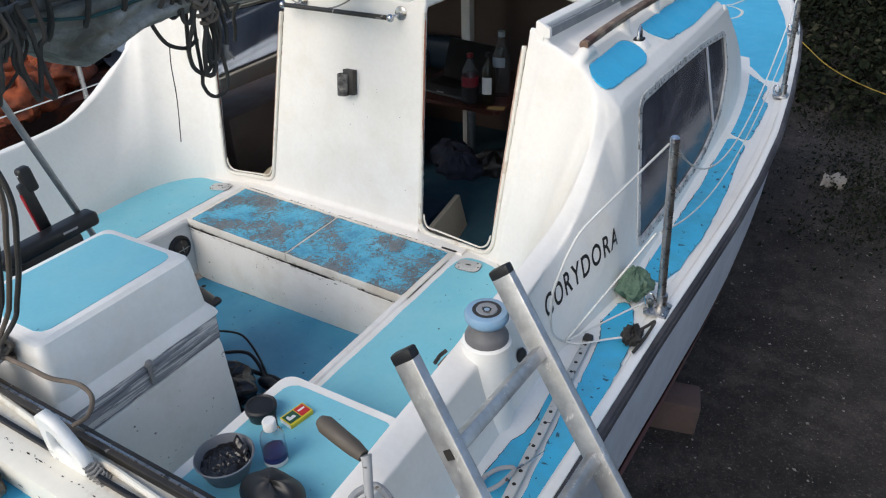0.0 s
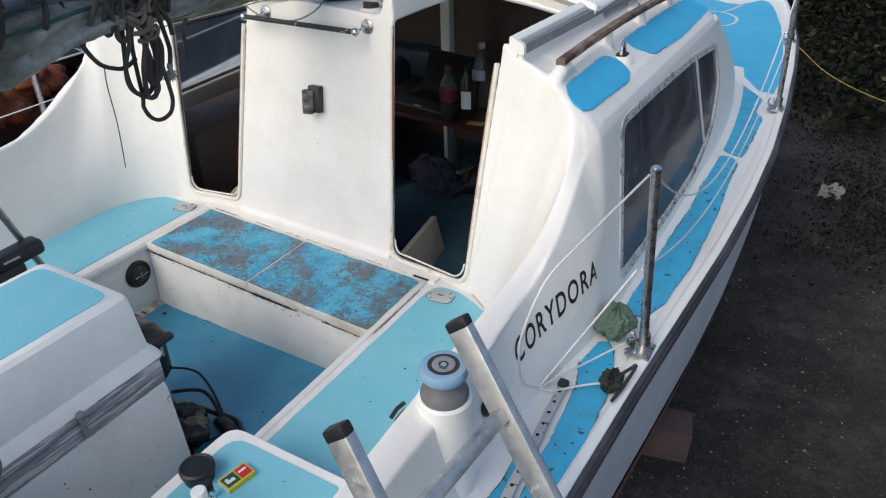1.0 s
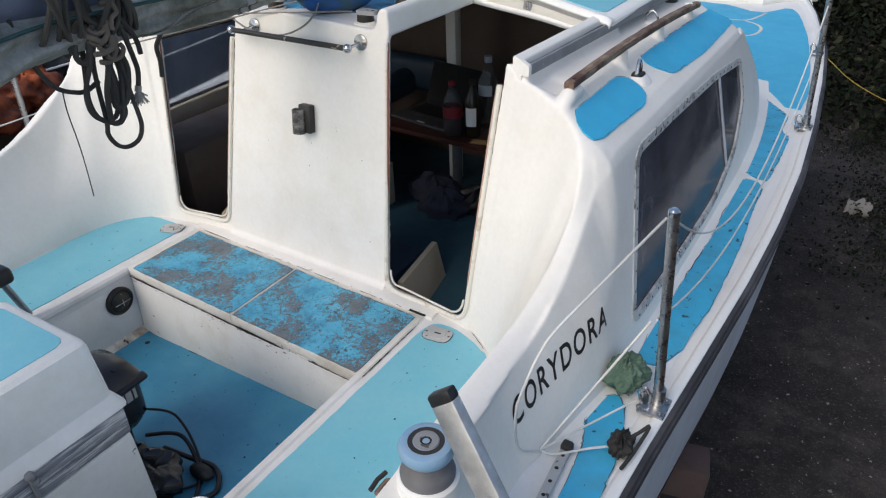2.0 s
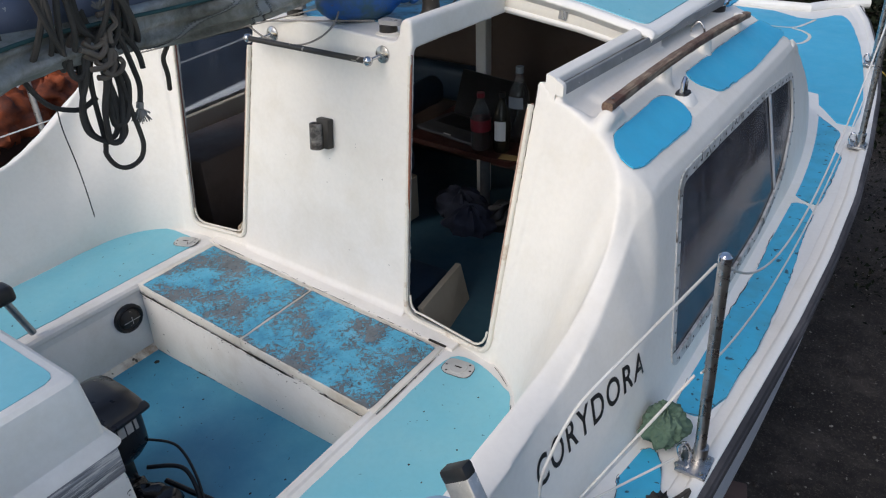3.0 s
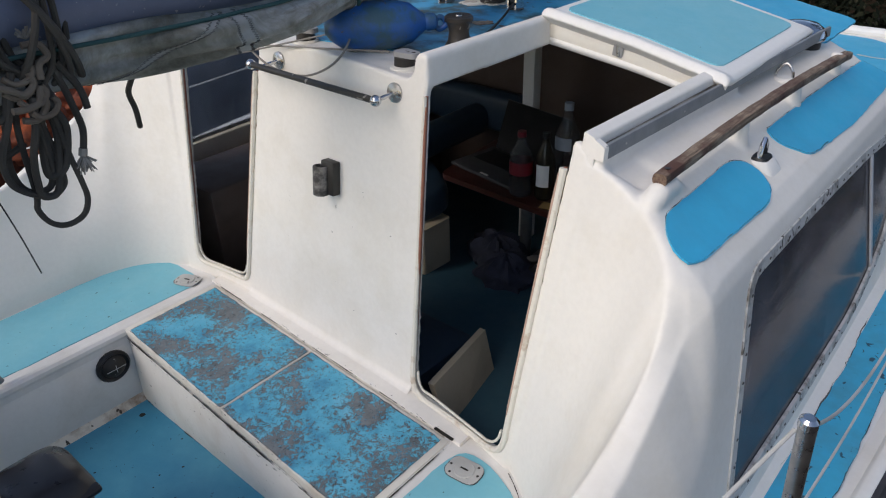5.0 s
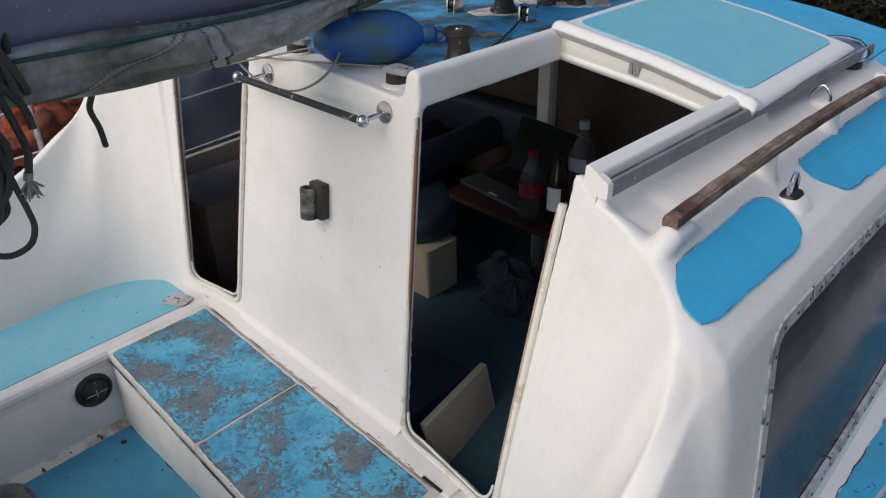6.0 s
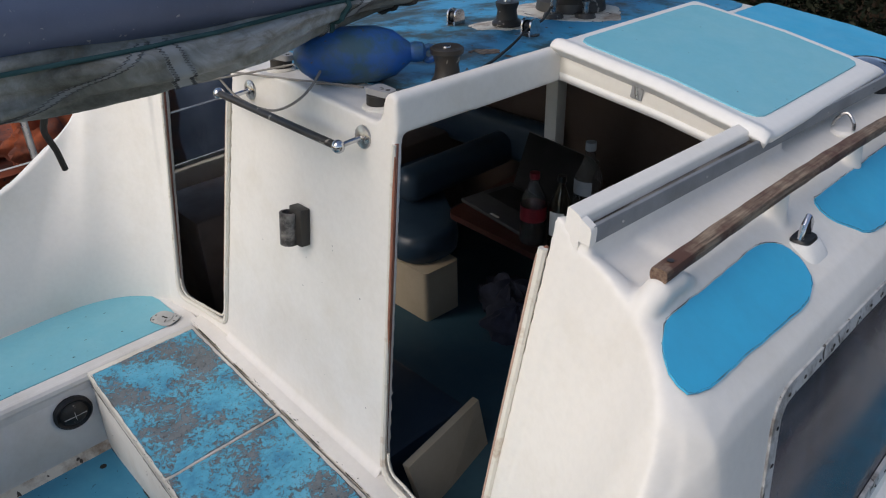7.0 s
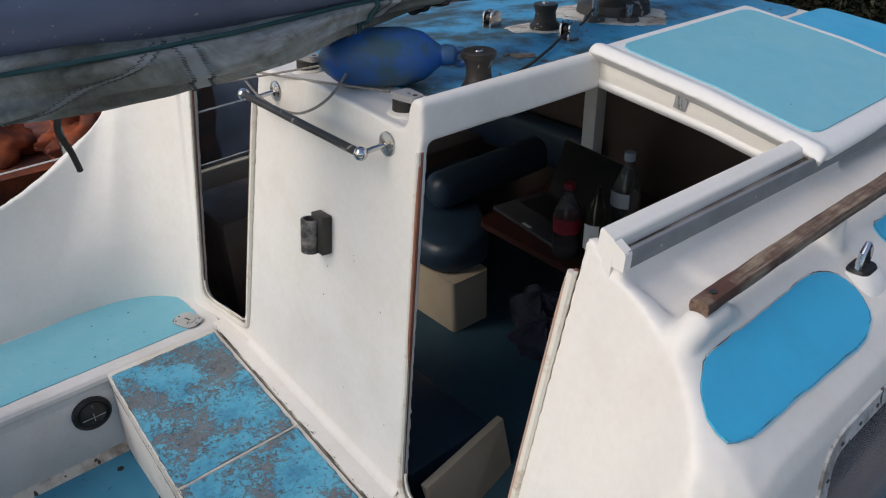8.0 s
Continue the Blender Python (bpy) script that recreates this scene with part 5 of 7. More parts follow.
def deck_plate(x, y, turn):
    p = thing("inspection_plate", "oval grey metal filler plate with a slot in the bench", "deck plate", (x, y, 0), "filler plates")
    m = Euler((0, 0, turn)).to_matrix()
    out = [(m @ Vector((*q, 0)))[:2] for q in rounded([(-0.05, -0.037), (0.05, -0.037), (0.05, 0.037), (-0.05, 0.037)], 0.03)]
    out_at = [(x + a, y + b) for a, b in out]
    part("flange", Geo().prism([(x + a, y + b, -0.004) for a, b in out], (0, 0, 0.004)), PLATE_GREY, p)
    part("disc", Geo().lathe([(0.030, 0), (0.028, 0.003), (0, 0.003)], (x, y, 0.0), 26), PLATE_GREY, p)
    part("dirt_ring", rim_of(out_at, lambda a, b: (a, b, -0.0076), 5, 0.004), EDGE_DIRT, p, "dark dirt round the plate")
    part("slot", Geo().box((x, y, 0.0035), (0.024, 0.005, 0.001), m), DARK_GAP, p)
    for a, b in ((-0.042, 0), (0.042, 0), (0.03, 0.026), (-0.03, -0.026)):
        q = m @ Vector((a, b, 0))
        part("screw", Geo().lathe([(0.004, 0), (0, 0.0012)], (x + q.x, y + q.y, 0.0002), 8), GREASY, p)


cl2 = thing("jam_cleat", "small brown wooden cleat on the coaming", "cleat", (1.08, -0.526, 0.23))
part("body", Geo().box((1.083, -0.526, 0.222), (0.022, 0.05, 0.02), Euler((0, 0.9, 0)).to_matrix(), 0.006), TEAK, cl2)
part("horn", Geo().tube([(1.068, -0.556, 0.236), (1.066, -0.526, 0.240), (1.068, -0.496, 0.236)], 0.006, 8), GREASY, cl2)
deck_plate(-0.712, 0.318, 0.35)
deck_plate(0.725, 0.255, 0.1)
part("drain_hole", Geo().lathe([(0.011, 0), (0.0, 0.0008)], (-0.517, -0.06, -0.3095), 14), DARK_GAP, boat, "black drain hole")

# ---- boat's name on the coaming ----
verts, faces = lettering("CORYDORA", 1.0)
x0, x1 = min(v[0] for v in verts), max(v[0] for v in verts)
h = max(v[1] for v in verts)


def name_spot(q):
    a = (q[0] - x0) / (x1 - x0)
    y = -0.226 + 0.438 * a + 0.014 * q[1] / h
    z = 0.238 + 0.054 * a + 0.063 * q[1] / h
    return (side_x(y, z) + 0.0015, y, z)


letters = Geo().add([name_spot(q) for q in verts], faces)
part("name_lettering", letters, LETTERS, boat, "black lettering CORYDORA")

# ---- primary winch ----
w = thing("sheet_winch", "grey two-speed sheet winch with a blue-grey rim", "winch", (1.235, -0.56, 0.40))
cx, cy = 1.232, -0.56
part("plinth", Geo().lathe([(0.072, 0.08), (0.070, 0.2), (0.066, 0.33), (0.064, 0.384), (0.058, 0.39), (0, 0.39)], (cx, cy, 0), 36), GELCOAT, w, "white moulded winch plinth")
part("drum", Geo().lathe([(0.056, 0.388), (0.057, 0.40), (0.052, 0.412), (0.043, 0.425), (0.041, 0.44), (0.046, 0.448)], (cx, cy, 0), 36), GREY_WINCH, w)
part("rim", Geo().lathe([(0.040, 0.442), (0.050, 0.446), (0.056, 0.455), (0.057, 0.468), (0.052, 0.477), (0.043, 0.480), (0.036, 0.479)], (cx, cy, 0), 36), BLUE_WINCH, w, "chalky blue rim")
part("top_plate", Geo().lathe([(0.037, 0.47), (0.037, 0.4795), (0.027, 0.4795), (0.0255, 0.476), (0.012, 0.476), (0.0115, 0.45), (0, 0.45)], (cx, cy, 0), 30), GREASY, w)
part("socket_ring", Geo().lathe([(0.0265, 0.474), (0.0255, 0.4815), (0.0125, 0.4815), (0.0118, 0.452)], (cx, cy, 0), 24), GALV, w)

# Flat black disc paints the dark depth of the handle hole.
part("socket", Geo().lathe([(0.0122, 0.470), (0.0122, 0.4792), (0.0105, 0.4792), (0.0, 0.4785)], (cx, cy, 0), 8), DARK_GAP, w, "dark disc painting the shade inside the handle socket")

# winch handle, in the next winch aft
hd = thing("winch_handle", "winch handle with a brown plastic grip standing in a winch", "winch handle", (1.27, -1.12, 0.42))
p0 = Vector((1.262, -1.112, 0.48))
part("arm", Geo().tube([(1.29, -1.15, 0.385), (1.29, -1.15, 0.43), p0, p0 + Vector((-0.006, 0.006, 0.012))], [0.011, 0.009, 0.010, 0.012], 12), GALV, hd, "grey metal crank")
part("grip", Geo().tube([Vector((1.25, -1.106, 0.487)), Vector((1.225, -1.102, 0.492)), Vector((1.19, -1.097, 0.498)), Vector((1.145, -1.088, 0.503)), Vector((1.130, -1.085, 0.504))], [0.013, 0.017, 0.018, 0.019, 0.012], 16), BROWN_GRIP, hd, "brown plastic grip")
w2 = thing("jam_winch", "greasy metal cleat block under the winch handle", "winch", (1.29, -1.15, 0.36))
part("body", Geo().lathe([(0.05, 0.33), (0.05, 0.36), (0.036, 0.375), (0.03, 0.39), (0, 0.39)], (1.27, -1.15, 0), 24), GREASY, w2)
part("coil", Geo().tube(curve([(1.24, -1.13, 0.40), (1.27, -1.10, 0.408), (1.32, -1.12, 0.40), (1.325, -1.16, 0.395), (1.28, -1.18, 0.4), (1.245, -1.16, 0.395)], 30, True), 0.008, 8, True), GALV, w2)

# ---- things on the after seat ----
bowl = thing("plastic_bowl", "round grey plastic bowl full of dark rags", "bowl", (0.777, -1.075, 0.15))
part("bowl_body", Geo().lathe([(0.0, 0.0), (0.045, 0.0), (0.052, 0.004), (0.068, 0.05), (0.072, 0.062), (0.074, 0.064), (0.071, 0.066), (0.066, 0.055), (0.05, 0.012), (0, 0.010)], (0.777, -1.075, 0.149), 36), BOWL_GREY, bowl)
rag = Geo()
rng = random.Random(2)
rag.grid(lambda u, v: (0.777 + 0.062 * v * math.cos(2 * math.pi * u), -1.075 + 0.062 * v * math.sin(2 * math.pi * u), 0.198 - 0.010 * v * v + 0.016 * abs(noise.noise(Vector((2.4 * v * math.cos(2 * math.pi * u) + 3, 1.6 * v * math.sin(2 * math.pi * u), 3)))) + 0.007 * noise.noise(Vector((4 * v * math.cos(2 * math.pi * u), 9 * v * math.sin(2 * math.pi * u), 7)))), 60, 24, True)
part("bag", rag, FILM, bowl, "crumpled shiny black plastic bag", 50)
part("bag_corner", Geo().grid(lambda u, v: (0.768 + 0.05 * u, -1.04 + 0.02 * v * v - 0.01 * u, 0.200 + 0.028 * v * (1 - 0.5 * u) + 0.004 * math.sin(9 * u)), 10, 8), FILM, bowl, "upright corner of the bag", 50, 0.0015, 0)

pot = thing("black_pot", "small black round plastic pot with a lid", "pot", (0.71, -0.89, 0.15))
part("pot_body", Geo().lathe([(0.0, 0), (0.034, 0), (0.037, 0.004), (0.038, 0.026), (0.0, 0.026)], (0.715, -0.885, 0.149), 30), BLACK, pot)
part("lid", Geo().lathe([(0.041, 0.026), (0.043, 0.029), (0.043, 0.041), (0.037, 0.045), (0.034, 0.041), (0.0, 0.042)], (0.715, -0.885, 0.149), 30), BLACK, pot)

mb = thing("matchbox", "yellow and red matchbox lying on the seat", "matchbox", (0.81, -0.85, 0.15))
m = Euler((0, 0, 1.4)).to_matrix()
mc = Vector((0.803, -0.845, 0.158))
part("sleeve", Geo().box(mc, (0.077, 0.046, 0.016), m, 0.001), YELLOW, mb)
part("drawer", Geo().box(mc, (0.078, 0.042, 0.013), m), WHITE_CARD, mb)
part("green_panel", Geo().box(mc + m @ Vector((-0.017, 0.0, 0.0085)), (0.036, 0.036, 0.001), m), GREEN_CARD, mb)
part("red_panel", Geo().box(mc + m @ Vector((0.019, 0.0, 0.0085)), (0.03, 0.036, 0.001), m), RED_CARD, mb)
part("white_emblem", Geo().prism([mc + m @ Vector((x - 0.018, y, 0.0092)) for x, y in rounded([(-0.012, -0.008), (0.012, -0.008), (0.008, 0.004), (-0.002, 0.0), (-0.004, 0.011), (-0.012, 0.008)], 0.004)], (0, 0, 0.0004)), WHITE_CARD, mb)
part("caption_bar", Geo().box(mc + m @ Vector((0.019, 0.004, 0.0092)), (0.022, 0.006, 0.0005), m), WHITE_CARD, mb)

sb_ = thing("spirit_bottle", "clear plastic bottle of purple spirit with a white cap", "bottle", (0.86, -0.98, 0.15))
bx, by, bz = 0.855, -0.985, 0.149
part("bottle_body", Geo().lathe([(r * 0.82, h * 0.92) for r, h in ((0.0, 0.0), (0.034, 0.0), (0.038, 0.006), (0.038, 0.05), (0.0365, 0.054), (0.038, 0.058), (0.0365, 0.064), (0.038, 0.070), (0.038, 0.088), (0.034, 0.102), (0.018, 0.118), (0.0155, 0.124), (0.0155, 0.130))], (bx, by, bz), 32), CLEAR, sb_, "", 50, 0.0016)
part("liquid", Geo().lathe([(0.0, 0.003), (0.028, 0.004), (0.029, 0.042), (0, 0.043)], (bx, by, bz), 28), PURPLE, sb_, "purple liquid")
for z0, z1, ink in ((0.006, 0.018, WHITE_CARD), (0.018, 0.034, NAVY_INK)):
    part("paper_label", Geo().grid(lambda u, v: (bx + 0.0318 * math.cos(-2.0 + 2.4 * u), by + 0.0318 * math.sin(-2.0 + 2.4 * u), bz + z0 + (z1 - z0) * v), 20, 3), ink, sb_, "white and navy paper label")
part("cap", Geo().lathe([(0.0165, 0.112), (0.017, 0.114), (0.017, 0.136), (0.015, 0.139), (0, 0.139)], (bx, by, bz), 24), WHITE_PLASTIC, sb_, "white screw cap")
vial = thing("small_vial", "small clear vial with a black cap", "bottle", (0.79, -0.905, 0.15))
part("vial_body", Geo().lathe([(0, 0), (0.010, 0), (0.010, 0.03), (0.006, 0.036)], (0.79, -0.915, 0.149), 16), CLEAR, vial)
part("cap", Geo().lathe([(0.009, 0.034), (0.009, 0.058), (0, 0.06)], (0.79, -0.915, 0.149), 16), BLACK, vial)
bag = Geo()
bag.grid(lambda u, v: tuple(Vector((0.955, -1.10, 0.15)) + Vector((0.088 * math.sin(math.pi * v) * math.cos(2 * math.pi * u), 0.06 * math.sin(math.pi * v) * math.sin(2 * math.pi * u), 0.048 - 0.048 * math.cos(math.pi * v))) * (1 + 0.12 * noise.noise(Vector((1.5 * math.cos(2 * math.pi * u), 1.5 * math.sin(2 * math.pi * u), 2.2 * v))))), 36, 18, True)
single("black_pouch", bag, BLACK, "crumpled black cloth pouch on the seat", "pouch")

# ---- aluminium ladder ----


def ladder():
    lad = thing("ladder", "scuffed aluminium ladder leaning on the cockpit coaming", "ladder", (3.0, -1.3, GROUND))
    d = Vector((0.63, -0.215, -0.745)).normalized()
    tops = [Vector((1.224, -0.926, 0.618)), Vector((1.242, -0.525, 0.596))]
    across = (tops[1] - tops[0]).normalized()
    nrm = across.cross(d).normalized()
    turn = Matrix((across, nrm, d)).transposed()
    L = (tops[0].z - GROUND) / -d.z
    for p in tops:
        st = Geo().box(p + d * (L / 2 + 0.015), (0.026, 0.062, L - 0.03), turn, 0.004)
        s = part("stile", st, ALLOY, lad)
        part("end_cap", Geo().box(p + d * 0.021, (0.0275, 0.0635, 0.026), turn, 0.006), BLACK, s, "black plastic end cap")
    k = 0.235
    while k < L:
        c = (tops[0] + tops[1]) / 2 + d * k
        part("rung", Geo().box(c, ((tops[1] - tops[0]).length - 0.022, 0.032, 0.032), turn, 0.005), ALLOY, lad)
        for p in tops:
            part("rung_end", Geo().box(p + d * k + across * (0.0142 if p is tops[1] else -0.0142) + nrm * 0.0, (0.002, 0.02, 0.022), turn), DARK_GAP, lad)
        k += 0.28
    return lad


ladder()

# ---- deck track, stanchions and guard wires ----
tr = thing("genoa_track", "grey metal sheet track with many holes on deck", "deck track", (1.38, -0.5, 0.11))
a, b = Vector((1.356, -0.115, 0.114)), Vector((1.425, -1.05, 0.114))
part("track", Geo().box((a + b) / 2, (0.026, (a - b).length, 0.014), Euler((0, 0, 0.0737)).to_matrix(), 0.003), PLATE_GREY, tr)
for i in range(20):
    q = a.lerp(b, 0.03 + i * 0.049)
    part("hole", Geo().lathe([(0.0055, 0), (0, 0.0008)], (q.x, q.y, q.z + 0.0072), 10), DARK_GAP, tr)
part("end_stop", Geo().box(a + Vector((0, 0.004, 0.006)), (0.03, 0.03, 0.028), None, 0.007), GREASY, tr)


def stanchion(x, y, lean=0.0, h=0.6, back=0.0):
    z = deck_z(y)
    s = thing("stanchion", "bent-topped stainless guard rail stanchion in a steel socket", "stanchion", (x, y, z), "guard rail stanchions")
    part("post", Geo().tube([(x, y, z + 0.02), (x + lean, y + back, z + 0.03 + h)], 0.0135, 16), STEEL, s)
    part("top_cap", Geo().lathe([(0.0142, 0), (0.0142, 0.012), (0.009, 0.017), (0, 0.018)], (x + lean, y + back, z + h + 0.02), 16), CHROME, s)
    part("socket", Geo().cyl((x, y, z + 0.012), (x, y, z + 0.075), 0.018, None, 18), STEEL, s)
    part("base_plate", Geo().box((x - 0.006, y - 0.01, z + 0.018), (0.075, 0.085, 0.012), None, 0.004), STEEL, s)
    for dx, dy in ((-0.042, -0.04), (0.018, -0.04), (-0.042, 0.022), (0.018, 0.022)):
        part("bolt", Geo().ball((x + dx, y + dy, z + 0.025), 0.006, 8), STEEL, s)
    part("eye", Geo().tube(curve([(x - 0.035, y - 0.02, z + 0.015), (x - 0.05, y - 0.015, z + 0.055), (x - 0.035, y - 0.012, z + 0.075), (x - 0.02, y - 0.01, z + 0.05), (x - 0.02, y - 0.01, z + 0.02)], 16), 0.005, 8), CHROME, s)


for s in (1, -1):
    for y in (0.16 if s == 1 else 0.25, 2.44, 3.75):
        stanchion(s * (sheer(y) - 0.036), y, s * -0.025, 0.6, -0.038 if y < 0.2 else 0.0)


def sag(p, q, d, n=14):
    p, q = Vector(p), Vector(q)
    return [p.lerp(q, i / n) + Vector((0, 0, -4 * d * (i / n) * (1 - i / n))) for i in range(n + 1)]


def wire_thing(pts, r, mat, label, name="guard_wire", cat="wire"):
    return single(name, Geo().tube(pts, r, 8), mat, label, cat)


x1_, x2_, x3_ = sheer(0.118) - 0.061, sheer(2.44) - 0.061, sheer(3.75) - 0.061
wire_thing(curve([(x1_ - 0.01, 0.11, 0.715), (1.445, 0.02, 0.69), (1.405, -0.14, 0.648), (1.368, -0.272, 0.605), (1.35, -0.305, 0.56), (1.335, -0.33, 0.50), (1.318, -0.34, 0.41), (1.304, -0.29, 0.25), (1.302, -0.165, 0.125)], 60), 0.0034, LINE_WHITE, "white coated guard wire running down to the deck")
wire_thing(sag((1.303, -0.16, 0.128), (x1_ - 0.01, 0.11, 0.42), 0.0), 0.0034, LINE_WHITE, "white coated lower guard wire tied to the deck")
wire_thing(sag((1.303, -0.16, 0.128), (1.462, 0.095, 0.165), 0.0), 0.003, LINE_WHITE, "thin white wire tied to the stanchion foot")
wire_thing(sag((x1_, 0.125, 0.715), (x2_, 2.44, 0.74), 0.43, 30), 0.0034, LINE_WHITE, "slack white guard wire along the side deck")
wire_thing(sag((x1_, 0.125, 0.42), (x2_, 2.44, 0.44), 0.24, 30), 0.003, LINE_WHITE, "slack lower guard wire along the side deck")
wire_thing(sag((x2_, 2.44, 0.74), (x3_, 3.75, 0.72), 0.03), 0.0034, LINE_WHITE, "white guard wire along the foredeck")
wire_thing(sag((-1.47, -1.2, 0.40), (-1.5, 2.44, 0.45), 0.01), 0.0034, LINE_WHITE, "white guard wire on the port side")
wire_thing(curve([(1.303, -0.16, 0.126), (1.34, -0.15, 0.122), (1.41, -0.09, 0.125), (1.47, -0.05, 0.13)], 20), 0.0034, LINE_WHITE, "white wire end lashed on deck")

cl = Geo()
cl.grid(lambda u, v: tuple(Vector((1.402, 0.198, 0.160)) + Vector((0.052 * math.sin(math.pi * v) * math.cos(2 * math.pi * u), 0.064 * math.sin(math.pi * v) * math.sin(2 * math.pi * u), -0.05 * math.cos(math.pi * v))) * (1 + 0.28 * noise.noise(Vector((2.2 * math.cos(2 * math.pi * u), 2.2 * math.sin(2 * math.pi * u), 5 * v))) + 0.22 * abs(noise.noise(Vector((3.5 * math.cos(2 * math.pi * u) + 4, 3.5 * math.sin(2 * math.pi * u), 13 * v)))) + 0.06 * noise.noise(Vector((9 * math.cos(2 * math.pi * u), 9 * math.sin(2 * math.pi * u), 30 * v))))), 90, 60, True)
single("green_rag", cl, GREEN_CLOTH, "crumpled sage green rag stuffed on the side deck", "rag")
bl = Geo()
bl.grid(lambda u, v: tuple(Vector((1.474, -0.045, 0.135)) + Vector((0.032 * math.sin(math.pi * v) * math.cos(2 * math.pi * u), 0.045 * math.sin(math.pi * v) * math.sin(2 * math.pi * u), -0.026 * math.cos(math.pi * v))) * (1 + 0.5 * noise.noise(Vector((4 * math.cos(2 * math.pi * u), 4 * math.sin(2 * math.pi * u), 6 * v))))), 30, 16, True)
bl.tube(curve([(1.482, -0.033, 0.14), (1.507, 0.0, 0.152), (1.522, 0.03, 0.152), (1.512, -0.06, 0.135), (1.502, -0.12, 0.13)], 20), 0.005, 8)
single("lashing", bl, LINE_BLACK, "black tape lashing on the guard wire end", "lashing")
sc = thing("scissors", "old grey-handled shears lying on the side deck", "scissors", (1.37, -0.72, 0.12))
part("blade", Geo().prism([(1.385, -0.70, 0.126), (1.43, -0.60, 0.126), (1.395, -0.69, 0.126)], (0, 0, 0.003)), STEEL, sc)
part("handle", Geo().tube(curve([(1.385, -0.70, 0.128), (1.35, -0.72, 0.128), (1.33, -0.77, 0.128), (1.35, -0.80, 0.128), (1.375, -0.76, 0.128)], 24, True), 0.006, 8, True), GALV, sc)
part("fairlead", Geo().ball((side_x(-0.42, 0.245) + 0.008, -0.42, 0.245), 0.024, 12, (0.6, 0.8, 1)), BLACK, boat, "small black fitting")

# ---- boom with the sail lashed under it ----
bm_ = thing("boom", "slate blue boom with a mildewed sail lashed beneath it", "boom", (0.04, 0, 1.2))
part("spar", Geo().tube([(0.02, -1.3, 1.235), (0.03, 0.0, 1.215), (0.04, 0.9, 1.225), (0.05, 2.6, 1.24)], 0.098, 36), BOOM_PAINT, bm_)
SAG = [(-1.3, 1.07), (-0.95, 1.06), (-0.82, 1.05), (-0.75, 0.995), (-0.68, 0.965), (-0.6, 0.99), (-0.5, 1.035), (-0.4, 1.052), (-0.25, 1.046), (-0.1, 1.03), (0.05, 1.018), (0.16, 1.012), (0.3, 1.018), (0.43, 1.04), (0.55, 1.068), (0.75, 1.085), (1.2, 1.10), (2.5, 1.12)]


def sail(u, v):
    y = -1.3 + 3.7 * u
    low = lerp_table(SAG, y)
    high = 1.165
    a = 2 * math.pi * v
    zc, zr = (low + high) / 2, (high - low) / 2
    k = 1 + 0.10 * noise.noise(Vector((y * 5, math.cos(a) * 1.3, math.sin(a) * 1.3))) + 0.05 * noise.noise(Vector((y * 14 + 4 * math.sin(a), math.cos(a) * 3, math.sin(a) * 3)))
    fold = 0.014 * math.sin(a * 2 + y * 8.5 + 1.5 * noise.noise(Vector((y * 1.5, 2, 0)))) + 0.012 * math.sin(a * 4 + y * 3.2 + 2 * noise.noise(Vector((y * 2, 0, 0)))) + 0.008 * math.sin(a * 9 - y * 11 + 3 * noise.noise(Vector((y * 3, 4, 0))))
    return (0.04 + (0.082 + fold) * k * math.cos(a), y, zc + (zr + fold * 0.4) * (1 + 0.06 * (k - 1)) * math.sin(a))


part("furled_sail", Geo().grid(lambda v, u: sail(u, v), 72, 260, True), SAIL, bm_, "mildewed grey sailcloth bundle", 60)


def sail_skin(y, a, out=0.0015):
    p = Vector(sail((y + 1.3) / 3.7, a))
    c = Vector((0.04, y, (lerp_table(SAG, y) + 1.165) / 2))
    return p + (p - c).normalized() * out


for y0, w, tilt in ((0.175, 0.05, 0.06), (0.62, 0.04, -0.10), (-0.02, 0.03, -0.30)):
    band = Geo().grid(lambda u, v: sail_skin(y0 + w * v + tilt * (u - 0.5), -0.02 - 0.30 * u + 0.12), 26, 4)
    bd = part("sail_patch", band, SAIL_BAND, bm_, "paler stitched sail patch", 60)
    for e in (0.12, 0.88):
        zig = [sail_skin(y0 + w * e + 0.0045 * (1 if k % 2 else -1) + tilt * (k / 60 - 0.5), -0.02 - 0.30 * k / 60 + 0.12, 0.003) for k in range(61)]
        part("stitching", Geo().tube(zig, 0.0009, 4), THREAD, bd, "dark zigzag stitching")
part("lacing", Geo().tube([sail_skin(y, 0.075 + 0.006 * math.sin(4 * y), 0.006) for y in span(-1.2, 2.2, 0.04)], 0.0048, 8), LINE_TEAL, bm_, "dark teal lacing line")
for y in (0.82, 0.62):
    part("sail_tie", Geo().tube([sail_skin(y + 0.02 * math.sin(6.28 * v), v, 0.005) for v in span(0, 1, 0.02)], 0.006, 6, True), LINE_BLACK if y > 0.7 else LINE_TEAL, bm_)


rp = thing("mainsheet_coil", "coil of black rope hitched with tan cord hanging from the boom", "rope", (0.11, -0.30, 1.1))


def hank(name, pts, r, mat, x=0.11, lean=0.0, label="", closed=False):
    n = len(pts)
    line = curve([(x + lean * (k / (n - 1) - 0.5), y, z) for k, (y, z) in enumerate(pts)], 12 * n, closed)
    part(name, Geo().tube(line, r * 0.86, 8, closed), mat, rp, label)


